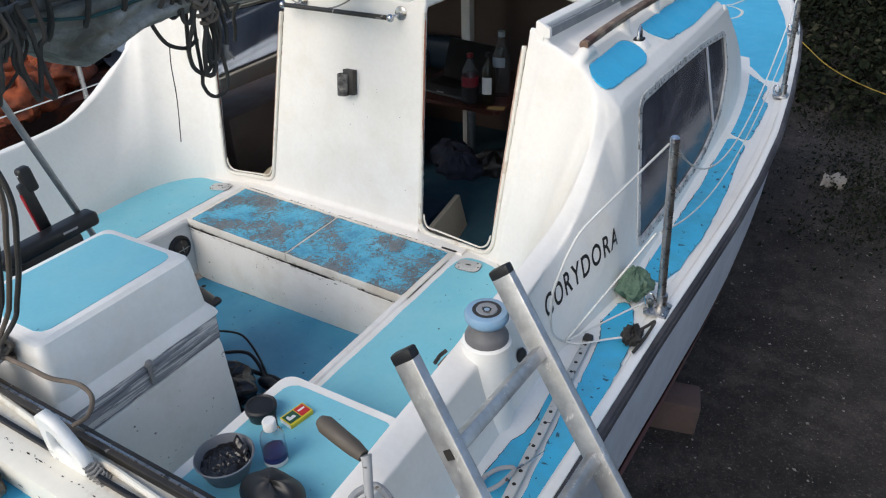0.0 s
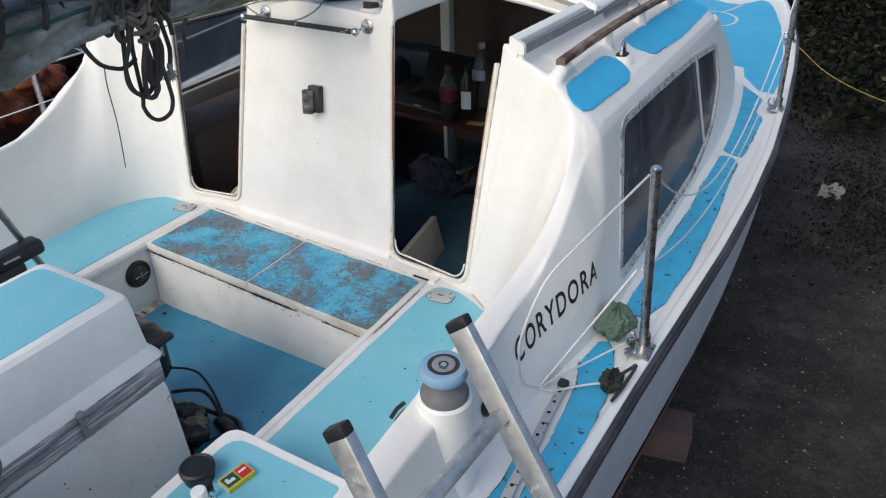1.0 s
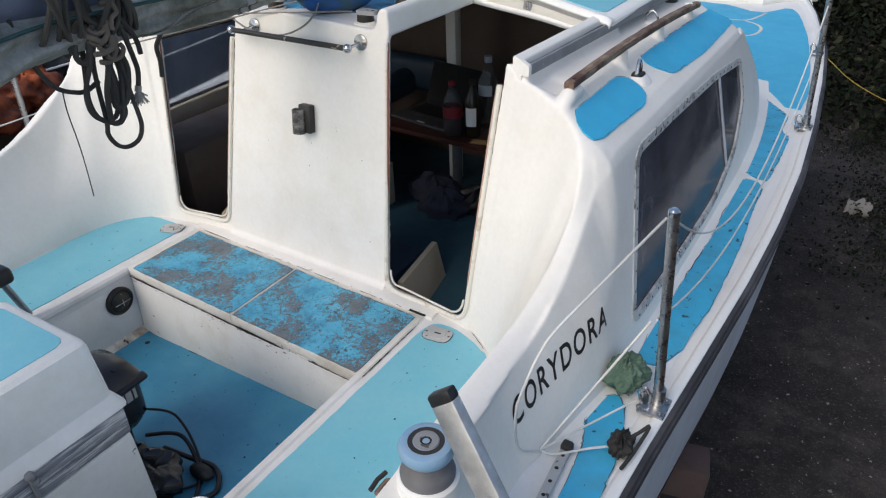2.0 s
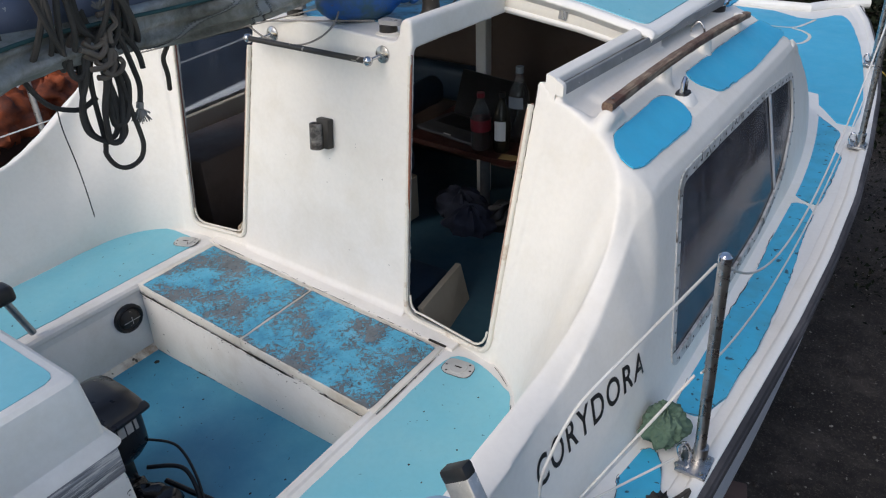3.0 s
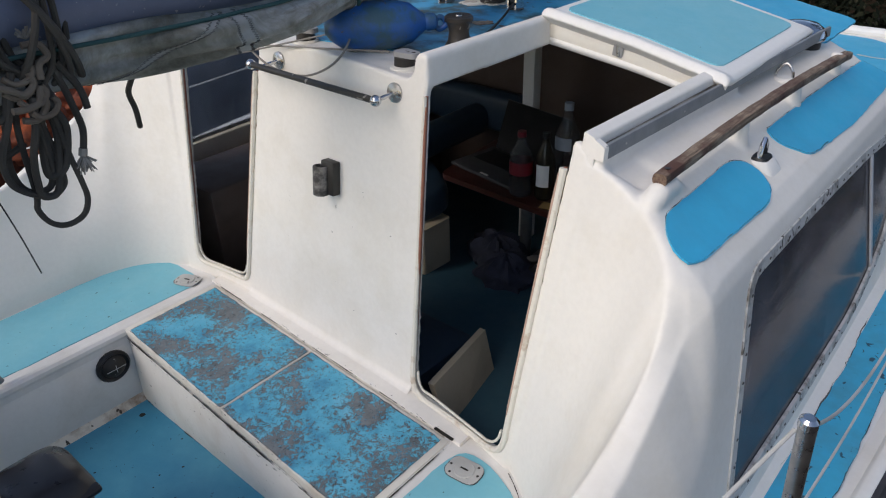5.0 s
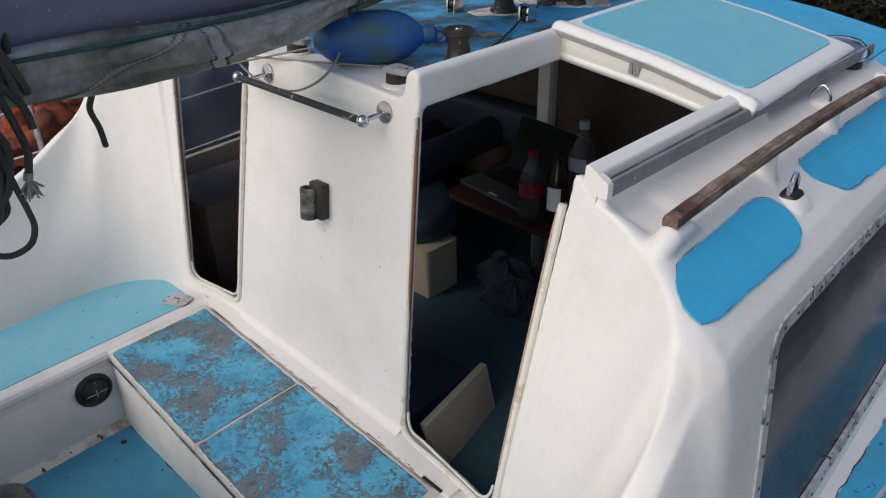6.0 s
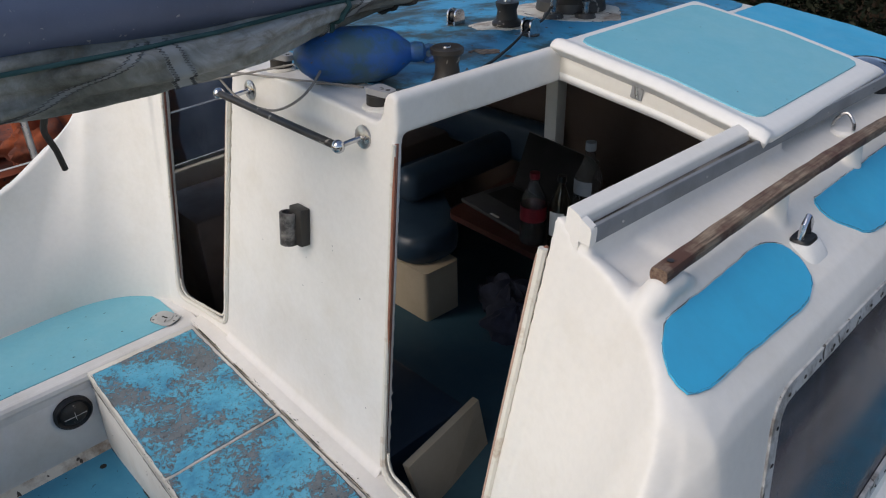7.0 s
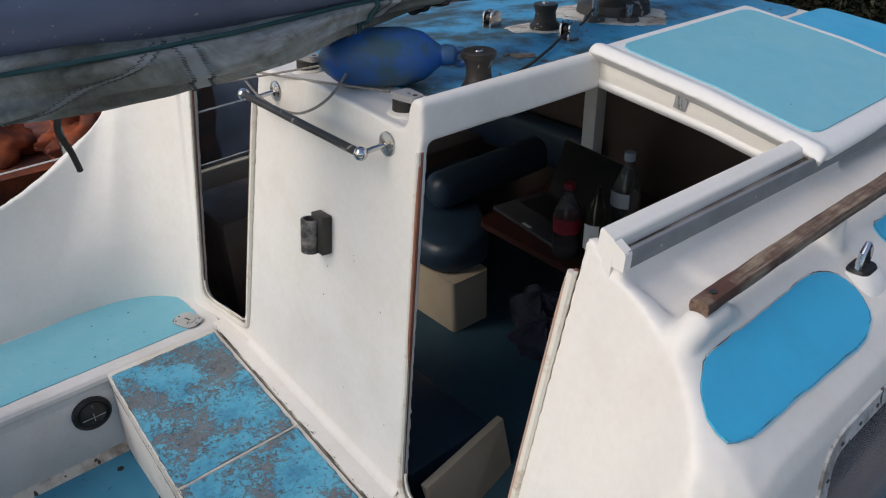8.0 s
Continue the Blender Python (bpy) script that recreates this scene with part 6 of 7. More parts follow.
hank("loop", [(-0.27, 1.12), (-0.33, 1.03), (-0.342, 0.868), (-0.349, 0.832), (-0.333, 0.796), (-0.303, 0.781), (-0.268, 0.791), (-0.252, 0.823), (-0.254, 0.864), (-0.263, 0.93), (-0.275, 1.08)], 0.0072, LINE_BLACK, 0.115, 0.02)
hank("loop", [(-0.33, 1.08), (-0.357, 1.014), (-0.376, 0.978), (-0.386, 0.939), (-0.38, 0.90), (-0.351, 0.87), (-0.316, 0.854), (-0.291, 0.864), (-0.283, 0.887), (-0.287, 0.96), (-0.30, 1.06)], 0.0078, LINE_BLACK, 0.118, -0.02)
hank("loop", [(-0.34, 1.06), (-0.358, 0.972), (-0.368, 0.933), (-0.364, 0.891), (-0.345, 0.869), (-0.312, 0.872), (-0.300, 0.92), (-0.305, 1.03)], 0.0078, LINE_BLACK, 0.105, 0.03)
hank("loop", [(-0.30, 1.06), (-0.312, 1.001), (-0.331, 0.946), (-0.338, 0.892), (-0.335, 0.862), (-0.308, 0.858), (-0.29, 0.90), (-0.272, 0.98), (-0.278, 1.05)], 0.0085, LINE_BLACK, 0.125, -0.02)
hank("loop", [(-0.28, 1.05), (-0.289, 1.013), (-0.305, 0.957), (-0.312, 0.903), (-0.298, 0.893), (-0.274, 0.91), (-0.254, 0.979), (-0.263, 1.02), (-0.285, 1.06)], 0.0085, LINE_BLACK, 0.12, 0.02)
hank("loop", [(-0.275, 1.06), (-0.262, 0.99), (-0.262, 0.94), (-0.280, 0.90), (-0.295, 0.93), (-0.295, 1.0), (-0.288, 1.06)], 0.009, LINE_BLACK, 0.108, 0.02)
hank("loop", [(-0.33, 1.13), (-0.36, 1.11), (-0.379, 1.054), (-0.371, 1.029), (-0.351, 1.035), (-0.339, 1.072), (-0.32, 1.11)], 0.0085, LINE_BLACK, 0.12, 0.01)
for k, (y, z) in enumerate(((-0.335, 1.156), (-0.318, 1.148), (-0.30, 1.15))):
    hank("turn", [(y - 0.005, 1.24), (y - 0.012, z + 0.04), (y, z - 0.02), (y + 0.03, z - 0.05)], 0.0082, LINE_BLACK, 0.128 - 0.012 * k, -0.02)
for k, (y, z) in enumerate(((-0.255, 1.16), (-0.235, 1.15), (-0.215, 1.165))):
    hank("turn", [(y + 0.02, 1.24), (y + 0.02, z + 0.02), (y + 0.01, z - 0.05), (y - 0.02, z - 0.09)], 0.0075, LINE_BLACK, 0.13 - 0.01 * k, -0.02)
rng = random.Random(19)
for k in range(9):
    y0, wob, rx, rz = -0.43 + 0.022 * k + rng.uniform(-0.02, 0.02), rng.uniform(-0.09, 0.09), rng.uniform(0.112, 0.13), rng.uniform(0.135, 0.155)
    part("turn", Geo().tube([(0.035 + rx * math.cos(q) * (1 + 0.05 * math.sin(3 * q + k)), y0 + wob * math.sin(q + 0.4 * k), 1.185 + rz * math.sin(q)) for q in span(0, 6.12, 0.16)], rng.choice((0.006, 0.007, 0.008)), 8, True), LINE_BLACK, rp)
hank("knot_body", [(-0.30, 1.11), (-0.285, 1.08), (-0.27, 1.055), (-0.275, 1.03)], 0.022, LINE_BLACK, 0.108)
hank("hitch", [(-0.357, 1.094), (-0.336, 1.083), (-0.313, 1.069), (-0.292, 1.084), (-0.294, 1.106)], 0.0082, LINE_TAN, 0.138, -0.01, "tan rope hitch")
hank("hitch", [(-0.345, 1.046), (-0.317, 1.043), (-0.294, 1.05), (-0.281, 1.078)], 0.0082, LINE_TAN, 0.14, -0.01, "tan rope hitch")
hank("hitch", [(-0.293, 1.156), (-0.264, 1.153), (-0.254, 1.13), (-0.273, 1.117), (-0.277, 1.09)], 0.0082, LINE_TAN, 0.138, 0.0, "tan rope hitch")
hank("hitch", [(-0.33, 1.022), (-0.304, 1.017), (-0.281, 1.04), (-0.283, 1.07)], 0.008, LINE_TAN, 0.136, 0.0, "tan rope hitch")
for k, (y, z) in enumerate(((-0.318, 1.075), (-0.30, 1.055), (-0.312, 1.10), (-0.285, 1.03))):
    hank("hitch", [(y - 0.028, z + 0.004), (y - 0.012, z - 0.01), (y + 0.012, z - 0.008), (y + 0.026, z + 0.008), (y + 0.02, z + 0.022)], 0.007, LINE_TAN, 0.134 + 0.004 * (k % 2), 0.006 * (-1) ** k, "tan rope hitch")
hank("short_end", [(-0.235, 1.11), (-0.213, 1.071), (-0.202, 1.039), (-0.20, 1.008)], 0.0085, LINE_BLACK, 0.118)
hank("tail", [(-0.25, 1.12), (-0.235, 1.065), (-0.227, 1.021), (-0.221, 0.97), (-0.232, 0.925)], 0.0082, LINE_BLACK, 0.118)
hank("bridle", [(-0.50, 1.16), (-0.478, 1.053), (-0.443, 0.985), (-0.393, 0.957), (-0.363, 0.956), (-0.33, 0.97)], 0.0072, LINE_BLACK, 0.10, 0.01)
tuft = Geo()
rng = random.Random(14)
for k in range(30):
    a, e = rng.uniform(0, 6.28), rng.uniform(0.008, 0.022)
    tuft.tube([(0.13, -0.278, 1.165), (0.13 + 0.4 * e * math.cos(a), -0.278 + e * math.sin(a), 1.165 + rng.uniform(0.006, 0.024))], 0.0015, 4)
part("frayed_end", tuft, LINE_GREY, rp, "frayed grey rope end")
fr = Geo().tube([(0.118, -0.231, 0.93), (0.118, -0.236, 0.915)], 0.009, 8)
rng = random.Random(8)
for k in range(70):
    a, e = rng.uniform(0, 6.28), rng.uniform(0.006, 0.026)
    fr.tube([(0.118, -0.236, 0.918), (0.118 + e * math.cos(a), -0.238 + e * math.sin(a), 0.918 - rng.uniform(0.018, 0.038))], 0.0016, 4)
part("frayed_end", fr, LINE_GREY, rp, "frayed grey rope end")
single("loose_rope_end", Geo().tube(curve([(0.02, -0.035, 1.05), (0.0, -0.038, 1.01), (-0.03, -0.04, 0.97), (-0.05, -0.024, 0.92), (-0.075, -0.012, 0.868)], 24), 0.0068, 8), LINE_BLACK, "short black rope end hanging under the boom", "rope")
single("hanging_cord", Geo().tube(curve([(0.075, -0.415, 0.962), (0.05, -0.405, 0.90), (0.012, -0.38, 0.80), (-0.03, -0.357, 0.71), (-0.085, -0.33, 0.595)], 30), 0.0017, 6), LINE_BLACK, "thin black cord hanging over the cockpit", "cord")
# ropes hanging in bights at the boom end
tg = thing("rope_tangle", "tangle of dark rope hanging round the boom end", "rope", (0.1, -0.75, 1.15))
rng = random.Random(44)
for k in range(10):
    y0, dz, w = rng.uniform(-1.02, -0.82), rng.uniform(0.04, 0.19), rng.uniform(0.02, 0.08)
    x0 = 0.13 + rng.uniform(-0.02, 0.03)
    pts = [(x0 - 0.03, y0 - w, 1.24), (x0 + 0.015, y0 - w * 1.1, 1.13), (x0 + 0.01, y0 - w * 0.8, 1.16 - 0.6 * dz), (x0 + 0.005, y0 + rng.uniform(-0.02, 0.02), 1.14 - dz), (x0 + 0.01, y0 + w * 0.8, 1.16 - 0.5 * dz), (x0 + 0.015, y0 + w * 1.2, 1.13), (x0 - 0.02, y0 + w, 1.24)]
    part("bight", Geo().tube(curve([(x + rng.uniform(-0.012, 0.012), y + rng.uniform(-0.03, 0.03), z + rng.uniform(-0.02, 0.02)) for x, y, z in pts], 50), rng.choice((0.004, 0.005, 0.0065)), 8), (LINE_BLACK, LINE_BLACK, LINE_TAN, LINE_BLACK, LINE_BLACK)[k % 5], tg)
for k in range(5):
    y0 = -0.95 + 0.09 * k
    part("turn", Geo().tube([(0.03 + 0.118 * math.cos(q), y0 + 0.025 * math.sin(q * 0.5 + k), 1.18 + 0.125 * math.sin(q)) for q in span(0, 6.28, 0.25)], 0.008, 8, True), LINE_BLACK, tg)
rng = random.Random(31)
crumple = Geo().grid(lambda u, v: tuple(Vector((0.025, -1.0, 1.215)) + Vector((0.13 * math.sin(math.pi * v) * math.cos(2 * math.pi * u), 0.42 * math.cos(math.pi * v), 0.125 * math.sin(math.pi * v) * math.sin(2 * math.pi * u))) + Vector((1, 0, 1)) * (0.05 * noise.noise(Vector((2.5 * math.cos(2 * math.pi * u), 2.5 * math.sin(2 * math.pi * u), 9 * v))) + 0.022 * abs(noise.noise(Vector((6 * math.cos(2 * math.pi * u), 6 * math.sin(2 * math.pi * u), 26 * v)))))), 110, 90, True)
part("crumpled_cover", crumple, BOOM_COVER, bm_, "crumpled dark grey cover", 60)

# mainsheet at the stern
ms = thing("mainsheet", "dark mainsheet falls leading down to the stern traveller", "rope", (0.12, -1.2, 0.35))
for k in range(3):
    d = 0.03 * k
    part("fall", Geo().tube(curve([(0.22 - d, -1.2, 1.16), (0.46 - d, -1.19, 0.95), (0.425 - 1.3 * d, -1.195, 0.76), (0.34 - d, -1.2, 0.60), (0.29 - d, -1.2, 0.53), (0.15 - 0.4 * d, -1.2, 0.40)], 40), 0.0062, 8), LINE_TAN if k == 1 else LINE_BLACK, ms)
part("block", Geo().box((0.12, -1.2, 0.385), (0.05, 0.03, 0.07), None, 0.012), BLACK, ms, "black sheet block")
part("tail", Geo().tube(curve([(0.12, -1.2, 0.36), (0.24, -1.195, 0.362), (0.34, -1.195, 0.366), (0.42, -1.175, 0.366), (0.485, -1.185, 0.36), (0.52, -1.225, 0.35), (0.50, -1.255, 0.335)], 40), 0.0062, 8), LINE_TAN, ms, "tan rope tail")
rng = random.Random(3)
for k in range(9):
    q = rng.uniform(0, 6.28)
    part("knot", Geo().tube(curve([(0.10 + 0.05 * math.cos(a + q), -1.21 + 0.04 * math.sin(a), 0.345 + 0.02 * math.sin(2 * a + k) + 0.006 * k) for a in (6.28 * i / 9 for i in range(9))], 30, True), 0.0075, 8, True), (LINE_BLACK, LINE_TAN, LINE_GREY)[k % 3], ms)
tv = thing("traveller", "dark metal mainsheet traveller track across the stern", "deck track", (0, -1.25, 0.31))
part("track", Geo().box((0.0, -1.25, 0.312), (2.2, 0.032, 0.026), None, 0.003), GREASY, tv)
part("inner_slot", Geo().box((0.0, -1.25, 0.3265), (2.2, 0.006, 0.004)), STEEL, tv, "rusty slot")
part("side_rail", Geo().box((0.0, -1.315, 0.308), (2.2, 0.012, 0.014), None, 0.003), BLACK, tv)
part("stern_capping", Geo().box((0, -1.232, 0.27), (2.25, 0.02, 0.06), None, 0.006), GELCOAT, boat)
ch = thing("fairlead_chock", "white moulded fairlead ring on the stern beam", "fairlead", (0.55, -1.34, 0.3))
out = rounded([(0.502, 0.298), (0.638, 0.298), (0.632, 0.352), (0.56, 0.425), (0.498, 0.432)], [0.01, 0.02, 0.05, 0.04, 0.02])
hole = rounded([(0.526, 0.332), (0.603, 0.332), (0.590, 0.352), (0.55, 0.392), (0.526, 0.394)], 0.016)
us, vs = span(0.49, 0.655, 0.006), span(0.296, 0.462, 0.006)
part("ring", sheet(us, vs, lambda x, z: (x, -1.312, z), out, (hole,)), WHITE_PLASTIC, ch, "", 40, 0.026, 0)
part("lashing", Geo().tube([(0.625 + 0.006 * math.sin(k * 1.3) + 0.007 * k / 4, -1.312 + 0.016 * math.cos(k * 1.3), 0.33 - 0.001 * k) for k in range(40)], 0.004, 6), LINE_GREY, ch, "grey cord lashing")
part("stay", Geo().tube([(0.12, -1.262, 0.309), (0.43, -1.284, 0.309), (0.68, -1.284, 0.309), (0.95, -1.30, 0.308)], 0.009, 10), STAINED_CREAM, ch, "cream plastic tube lying behind the ring")

lump = Geo().grid(lambda u, v: tuple(Vector((0.385, -1.45, 0.262)) + Vector((0.075 * math.sin(math.pi * v) * math.cos(2 * math.pi * u), 0.05 * math.sin(math.pi * v) * math.sin(2 * math.pi * u), -0.04 * math.cos(math.pi * v))) * (1 + 0.4 * noise.noise(Vector((2 * math.cos(2 * math.pi * u), 2 * math.sin(2 * math.pi * u), 4 * v))))), 40, 24, True)
single("dark_rag", lump, BROWN_GRIP, "crumpled dark brown rag lying on the stern deck", "rag")

# port side: pole, and a handle behind the well
single("grey_pole", Geo().tube([(-0.63, -0.40, 0.012), (-0.60, -0.62, 0.78)], 0.0125, 12), GREY_ALLOY, "dull grey metal pole standing on the bench", "pole")
tl = thing("tiller_handle", "black and red outboard tiller handle resting by the well box", "handle", (-0.6, -0.6, 0.2))
part("body", Geo().box((-0.58, -0.63, 0.225), (0.075, 0.40, 0.06), Euler((0.03, 0, 0.0)).to_matrix(), 0.018, 3), BLACK, tl)
tlr = Euler((0.12, -0.02, 0)).to_matrix()
part("arm", Geo().box((-0.638, -0.61, 0.33), (0.030, 0.045, 0.22), tlr, 0.010), BLACK, tl)
part("red_strip", Geo().box((-0.636, -0.633, 0.32), (0.014, 0.006, 0.16), tlr, 0.002), RED_PLASTIC, tl, "red strip on the arm")
part("grip", Geo().box((-0.642, -0.60, 0.445), (0.042, 0.05, 0.10), tlr, 0.014, 3), BLACK, tl)
part("pin", Geo().ball((-0.642, -0.626, 0.465), 0.006, 10), STEEL, tl)
part("caption_bar", Geo().box((-0.541, -0.56, 0.235), (0.002, 0.06, 0.008)), PALE_INK, tl)
part("support", Geo().box((-0.58, -0.66, 0.10), (0.06, 0.3, 0.21), None, 0.02), BLACK, tl)

# ---- outboard motor in the cockpit ----
ob_ = thing("outboard_motor", "black outboard motor standing in the cockpit by the well", "outboard motor", (-0.05, -0.5, -0.31))


def cowl(z, ex, ey, r):
    return [(x, y) for x, y in rounded([(-0.21 + ex, -0.61 + ey), (0.02 - ex, -0.61 + ey), (0.02 - ex, -0.415 - ey), (-0.21 + ex, -0.415 - ey)], r)]


part("cowl", loft([(cowl(0, 0.02, 0.02, 0.05), -0.17), (cowl(0, 0.0, 0.0, 0.05), -0.13), (cowl(0, 0.0, -0.003, 0.05), -0.01), (cowl(0, 0.0, 0.0, 0.05), 0.005)]), COWL, ob_, "black engine cowl", 50)
part("cowl_top", loft([(cowl(0, -0.008, -0.018, 0.055), 0.004), (cowl(0, -0.006, -0.014, 0.055), 0.018), (cowl(0, 0.02, 0.0, 0.06), 0.05), (cowl(0, 0.05, 0.04, 0.05), 0.066)]), COWL, ob_, "", 50)
part("visor", Geo().box((0.022, -0.475, 0.008), (0.03, 0.15, 0.022), Euler((0, 0.35, 0.05)).to_matrix(), 0.008), COWL, ob_)
heap = Geo().grid(lambda u, v: tuple(Vector((0.12, -0.60, -0.235)) + Vector((0.15 * math.sin(math.pi * v) * math.cos(2 * math.pi * u), 0.12 * math.sin(math.pi * v) * math.sin(2 * math.pi * u), -0.085 * math.cos(math.pi * v))) * (1 + 0.5 * noise.noise(Vector((2.5 * math.cos(2 * math.pi * u), 2.5 * math.sin(2 * math.pi * u), 4 * v))) + 0.15 * noise.noise(Vector((8 * math.cos(2 * math.pi * u), 8 * math.sin(2 * math.pi * u), 12 * v))))), 60, 36, True)
part("carry_bag", heap, FILM, ob_, "crumpled black plastic bag round the motor leg", 50)
for k, w_ in enumerate((0.016, 0.018, 0.017, 0.018, 0.017, 0.008)):
    part("caption_bar", Geo().box((0.0205, -0.605 + 0.027 * k + w_ / 2 + 0.012, -0.030), (0.0012, w_ * 1.25, 0.044)), PALE_INK, ob_, "pale maker's mark")
part("leg", Geo().box((-0.09, -0.52, -0.24), (0.10, 0.12, 0.14), None, 0.03), GREASY, ob_)
for k, pts in enumerate(([(0.0, -0.43, -0.13), (0.08, -0.38, -0.16), (0.18, -0.40, -0.25), (0.25, -0.46, -0.30), (0.20, -0.55, -0.30), (0.18, -0.62, -0.3)],
                         [(0.03, -0.47, -0.2), (0.12, -0.40, -0.22), (0.24, -0.45, -0.29), (0.30, -0.56, -0.30), (0.16, -0.60, -0.3)],
                         [(0.0, -0.5, -0.22), (0.1, -0.5, -0.26), (0.2, -0.56, -0.29), (0.34, -0.66, -0.3)],
                         [(0.06, -0.44, -0.27), (0.16, -0.42, -0.28), (0.26, -0.40, -0.298), (0.33, -0.47, -0.3), (0.27, -0.55, -0.3)])):
    part("cable", Geo().tube(curve(pts, 40), (0.0045, 0.007, 0.006, 0.009)[k], 8), BLACK, ob_, "black cable")
part("fuel_bulb", Geo().ball((0.24, -0.44, -0.285), 0.03, 14, (1.7, 0.9, 0.8)), BLACK, ob_)
part("bracket", Geo().box((0.08, -0.56, -0.24), (0.12, 0.1, 0.12), Euler((0.2, 0.3, 0.4)).to_matrix(), 0.02), GREASY, ob_)

# ---- cabin top gear ----
fd = thing("blue_fender", "scuffed blue inflatable fender lying on the cabin top", "fender", (0.1, 0.8, 1.0))
ft = Euler((-math.pi / 2, 0, math.radians(-38))).to_matrix()
fb_ = part("fender_body", Geo().lathe([(r * 0.76, z * 0.74) for r, z in ((0.02, -0.20), (0.045, -0.18), (0.075, -0.14), (0.088, -0.08), (0.09, 0.0), (0.088, 0.07), (0.072, 0.13), (0.045, 0.165), (0.03, 0.185), (0.034, 0.20), (0.03, 0.225), (0.018, 0.235), (0, 0.235))], (0.095, 0.655, roof_z(0.1) + 0.068), 36, ft), FENDER_BLUE, fd)
part("neck_eye", Geo().tube(curve([(0.095 + 0.62 * q_, 0.655 + 0.79 * q_, 1.0 + w_) for q_, w_ in ((0.165, 0.0), (0.18, 0.02), (0.20, 0.0), (0.18, -0.015))], 20, True), 0.008, 8, True), FENDER_BLUE, fd, "moulded fender eye")
part("valve", Geo().lathe([(0.012, 0), (0.011, 0.004), (0, 0.005)], (0.07, 0.60, roof_z(0.1) + 0.128), 12), WHITE_CARD, fd, "pale valve plug")
wk = thing("halyard_winch", "small black halyard winch on the cabin top", "winch", (0.31, 0.763, 0.93))
part("drum", Geo().lathe([(0.046, 0), (0.046, 0.012), (0.040, 0.03), (0.031, 0.045), (0.028, 0.07), (0.033, 0.09), (0.040, 0.098), (0.040, 0.108), (0.034, 0.112), (0.0, 0.110)], (0.305, 0.765, roof_z(0.3)), 30), GREASY, wk)
part("socket", Geo().lathe([(0.012, 0), (0.011, 0.003), (0.006, 0.003), (0.0, 0.0)], (0.305, 0.765, roof_z(0.3) + 0.110), 16), STEEL, wk)


def cam_cleat(x, y, name="cam_cleat"):
    z = roof_z(x)
    c = thing(name, "grey metal cam cleat on a dirty base at the roof edge", "cleat", (x, y, z))
    part("base", Geo().lathe([(0.042, 0), (0.040, 0.008), (0.032, 0.012), (0, 0.012)], (x, y, z - 0.004), 24), WORN_WHITE, c)
    part("drum", Geo().lathe([(0.03, 0.006), (0.028, 0.03), (0, 0.03)], (x, y, z), 20), GREASY, c)
    part("cheek", Geo().prism([(x + a, y + b, z + 0.03) for a, b in rounded([(-0.03, -0.02), (0.045, -0.012), (0.045, 0.02), (-0.025, 0.028)], 0.014)], (0, 0, 0.014)), GALV, c)
    part("hole", Geo().lathe([(0.006, 0), (0, 0.0008)], (x + 0.03, y + 0.004, z + 0.0442), 10), DARK_GAP, c)


cam_cleat(0.265, 0.585)
cam_cleat(-0.16, 0.60)
for x, y in ((0.112, 1.305), (-0.17, 1.27)):
    z = roof_z(x)
    blk = thing("turning_block", "steel turning block with two upright cheeks on the cabin top", "block", (x, y, z), "turning blocks")
    part("base", Geo().lathe([(0.03, 0), (0.028, 0.006), (0, 0.007)], (x, y, z), 20), GREASY, blk)
    for d in (-0.016, 0.016):
        part("cheek", Geo().prism([(x + d - 0.003, y + a, z + 0.004 + b) for a, b in rounded([(-0.024, 0), (0.024, 0), (0.02, 0.05), (-0.02, 0.05)], [0, 0, 0.018, 0.018])], (0.006, 0, 0)), CHROME, blk)
    part("sheave", Geo().lathe([(0.018, -0.01), (0.014, 0), (0.018, 0.01)], (x, y, z + 0.028), 16, R90), BLACK, blk)


def bare_patch(poly, seed, material, label, lift=0.006):
    q = ragged(rounded(poly, 0.02), 0.015, 0.006, seed)
    part("bare_patch", patch(q, lambda x, y: (x, y, roof_z(x) + lift - 0.002), 0.02, 0.002), material, boat, label)


bare_patch([(-0.12, 1.27), (-0.04, 1.235), (0.045, 1.30), (0.06, 1.37), (0.0, 1.42), (-0.10, 1.39)], 3, STAINED, "dirty bare white patch on the cabin top")
bare_patch([(-0.16, 1.50), (0.02, 1.475), (0.14, 1.56), (0.20, 1.66), (0.10, 1.80), (-0.16, 1.82), (-0.22, 1.65)], 4, STAINED, "dirty bare white patch round the mast step")
bare_patch([(0.11, 1.03), (0.16, 1.05), (0.185, 1.10), (0.15, 1.115), (0.115, 1.075)], 5, TEAK, "brown patch where the paint has lifted")
mw = thing("mast_winch", "black winch drum on a bare white patch of the cabin top", "winch", (-0.008, 1.335, roof_z(0)))
part("drum", Geo().lathe([(0.046, 0), (0.046, 0.010), (0.034, 0.02), (0.030, 0.045), (0.036, 0.062), (0.036, 0.07), (0, 0.072)], (-0.008, 1.335, roof_z(0) + 0.006), 28), GREASY, mw)
part("socket", Geo().lathe([(0.012, 0), (0.010, 0.004), (0, 0.0)], (-0.008, 1.335, roof_z(0) + 0.077), 14), STEEL, mw)
mf = thing("mast", "grey mast standing in a greasy black step on the cabin top", "mast", (-0.02, 1.68, 0.94))
part("step", Geo().lathe([(0.12, 0), (0.115, 0.03), (0.085, 0.055), (0.075, 0.09), (0, 0.09)], (-0.02, 1.68, roof_z(0) + 0.004), 28), GREASY, mf)
part("tube", Geo().cyl((-0.02, 1.68, 0.95), (-0.02, 1.68, 7.0), 0.062, None, 24), GREY_ALLOY, mf)
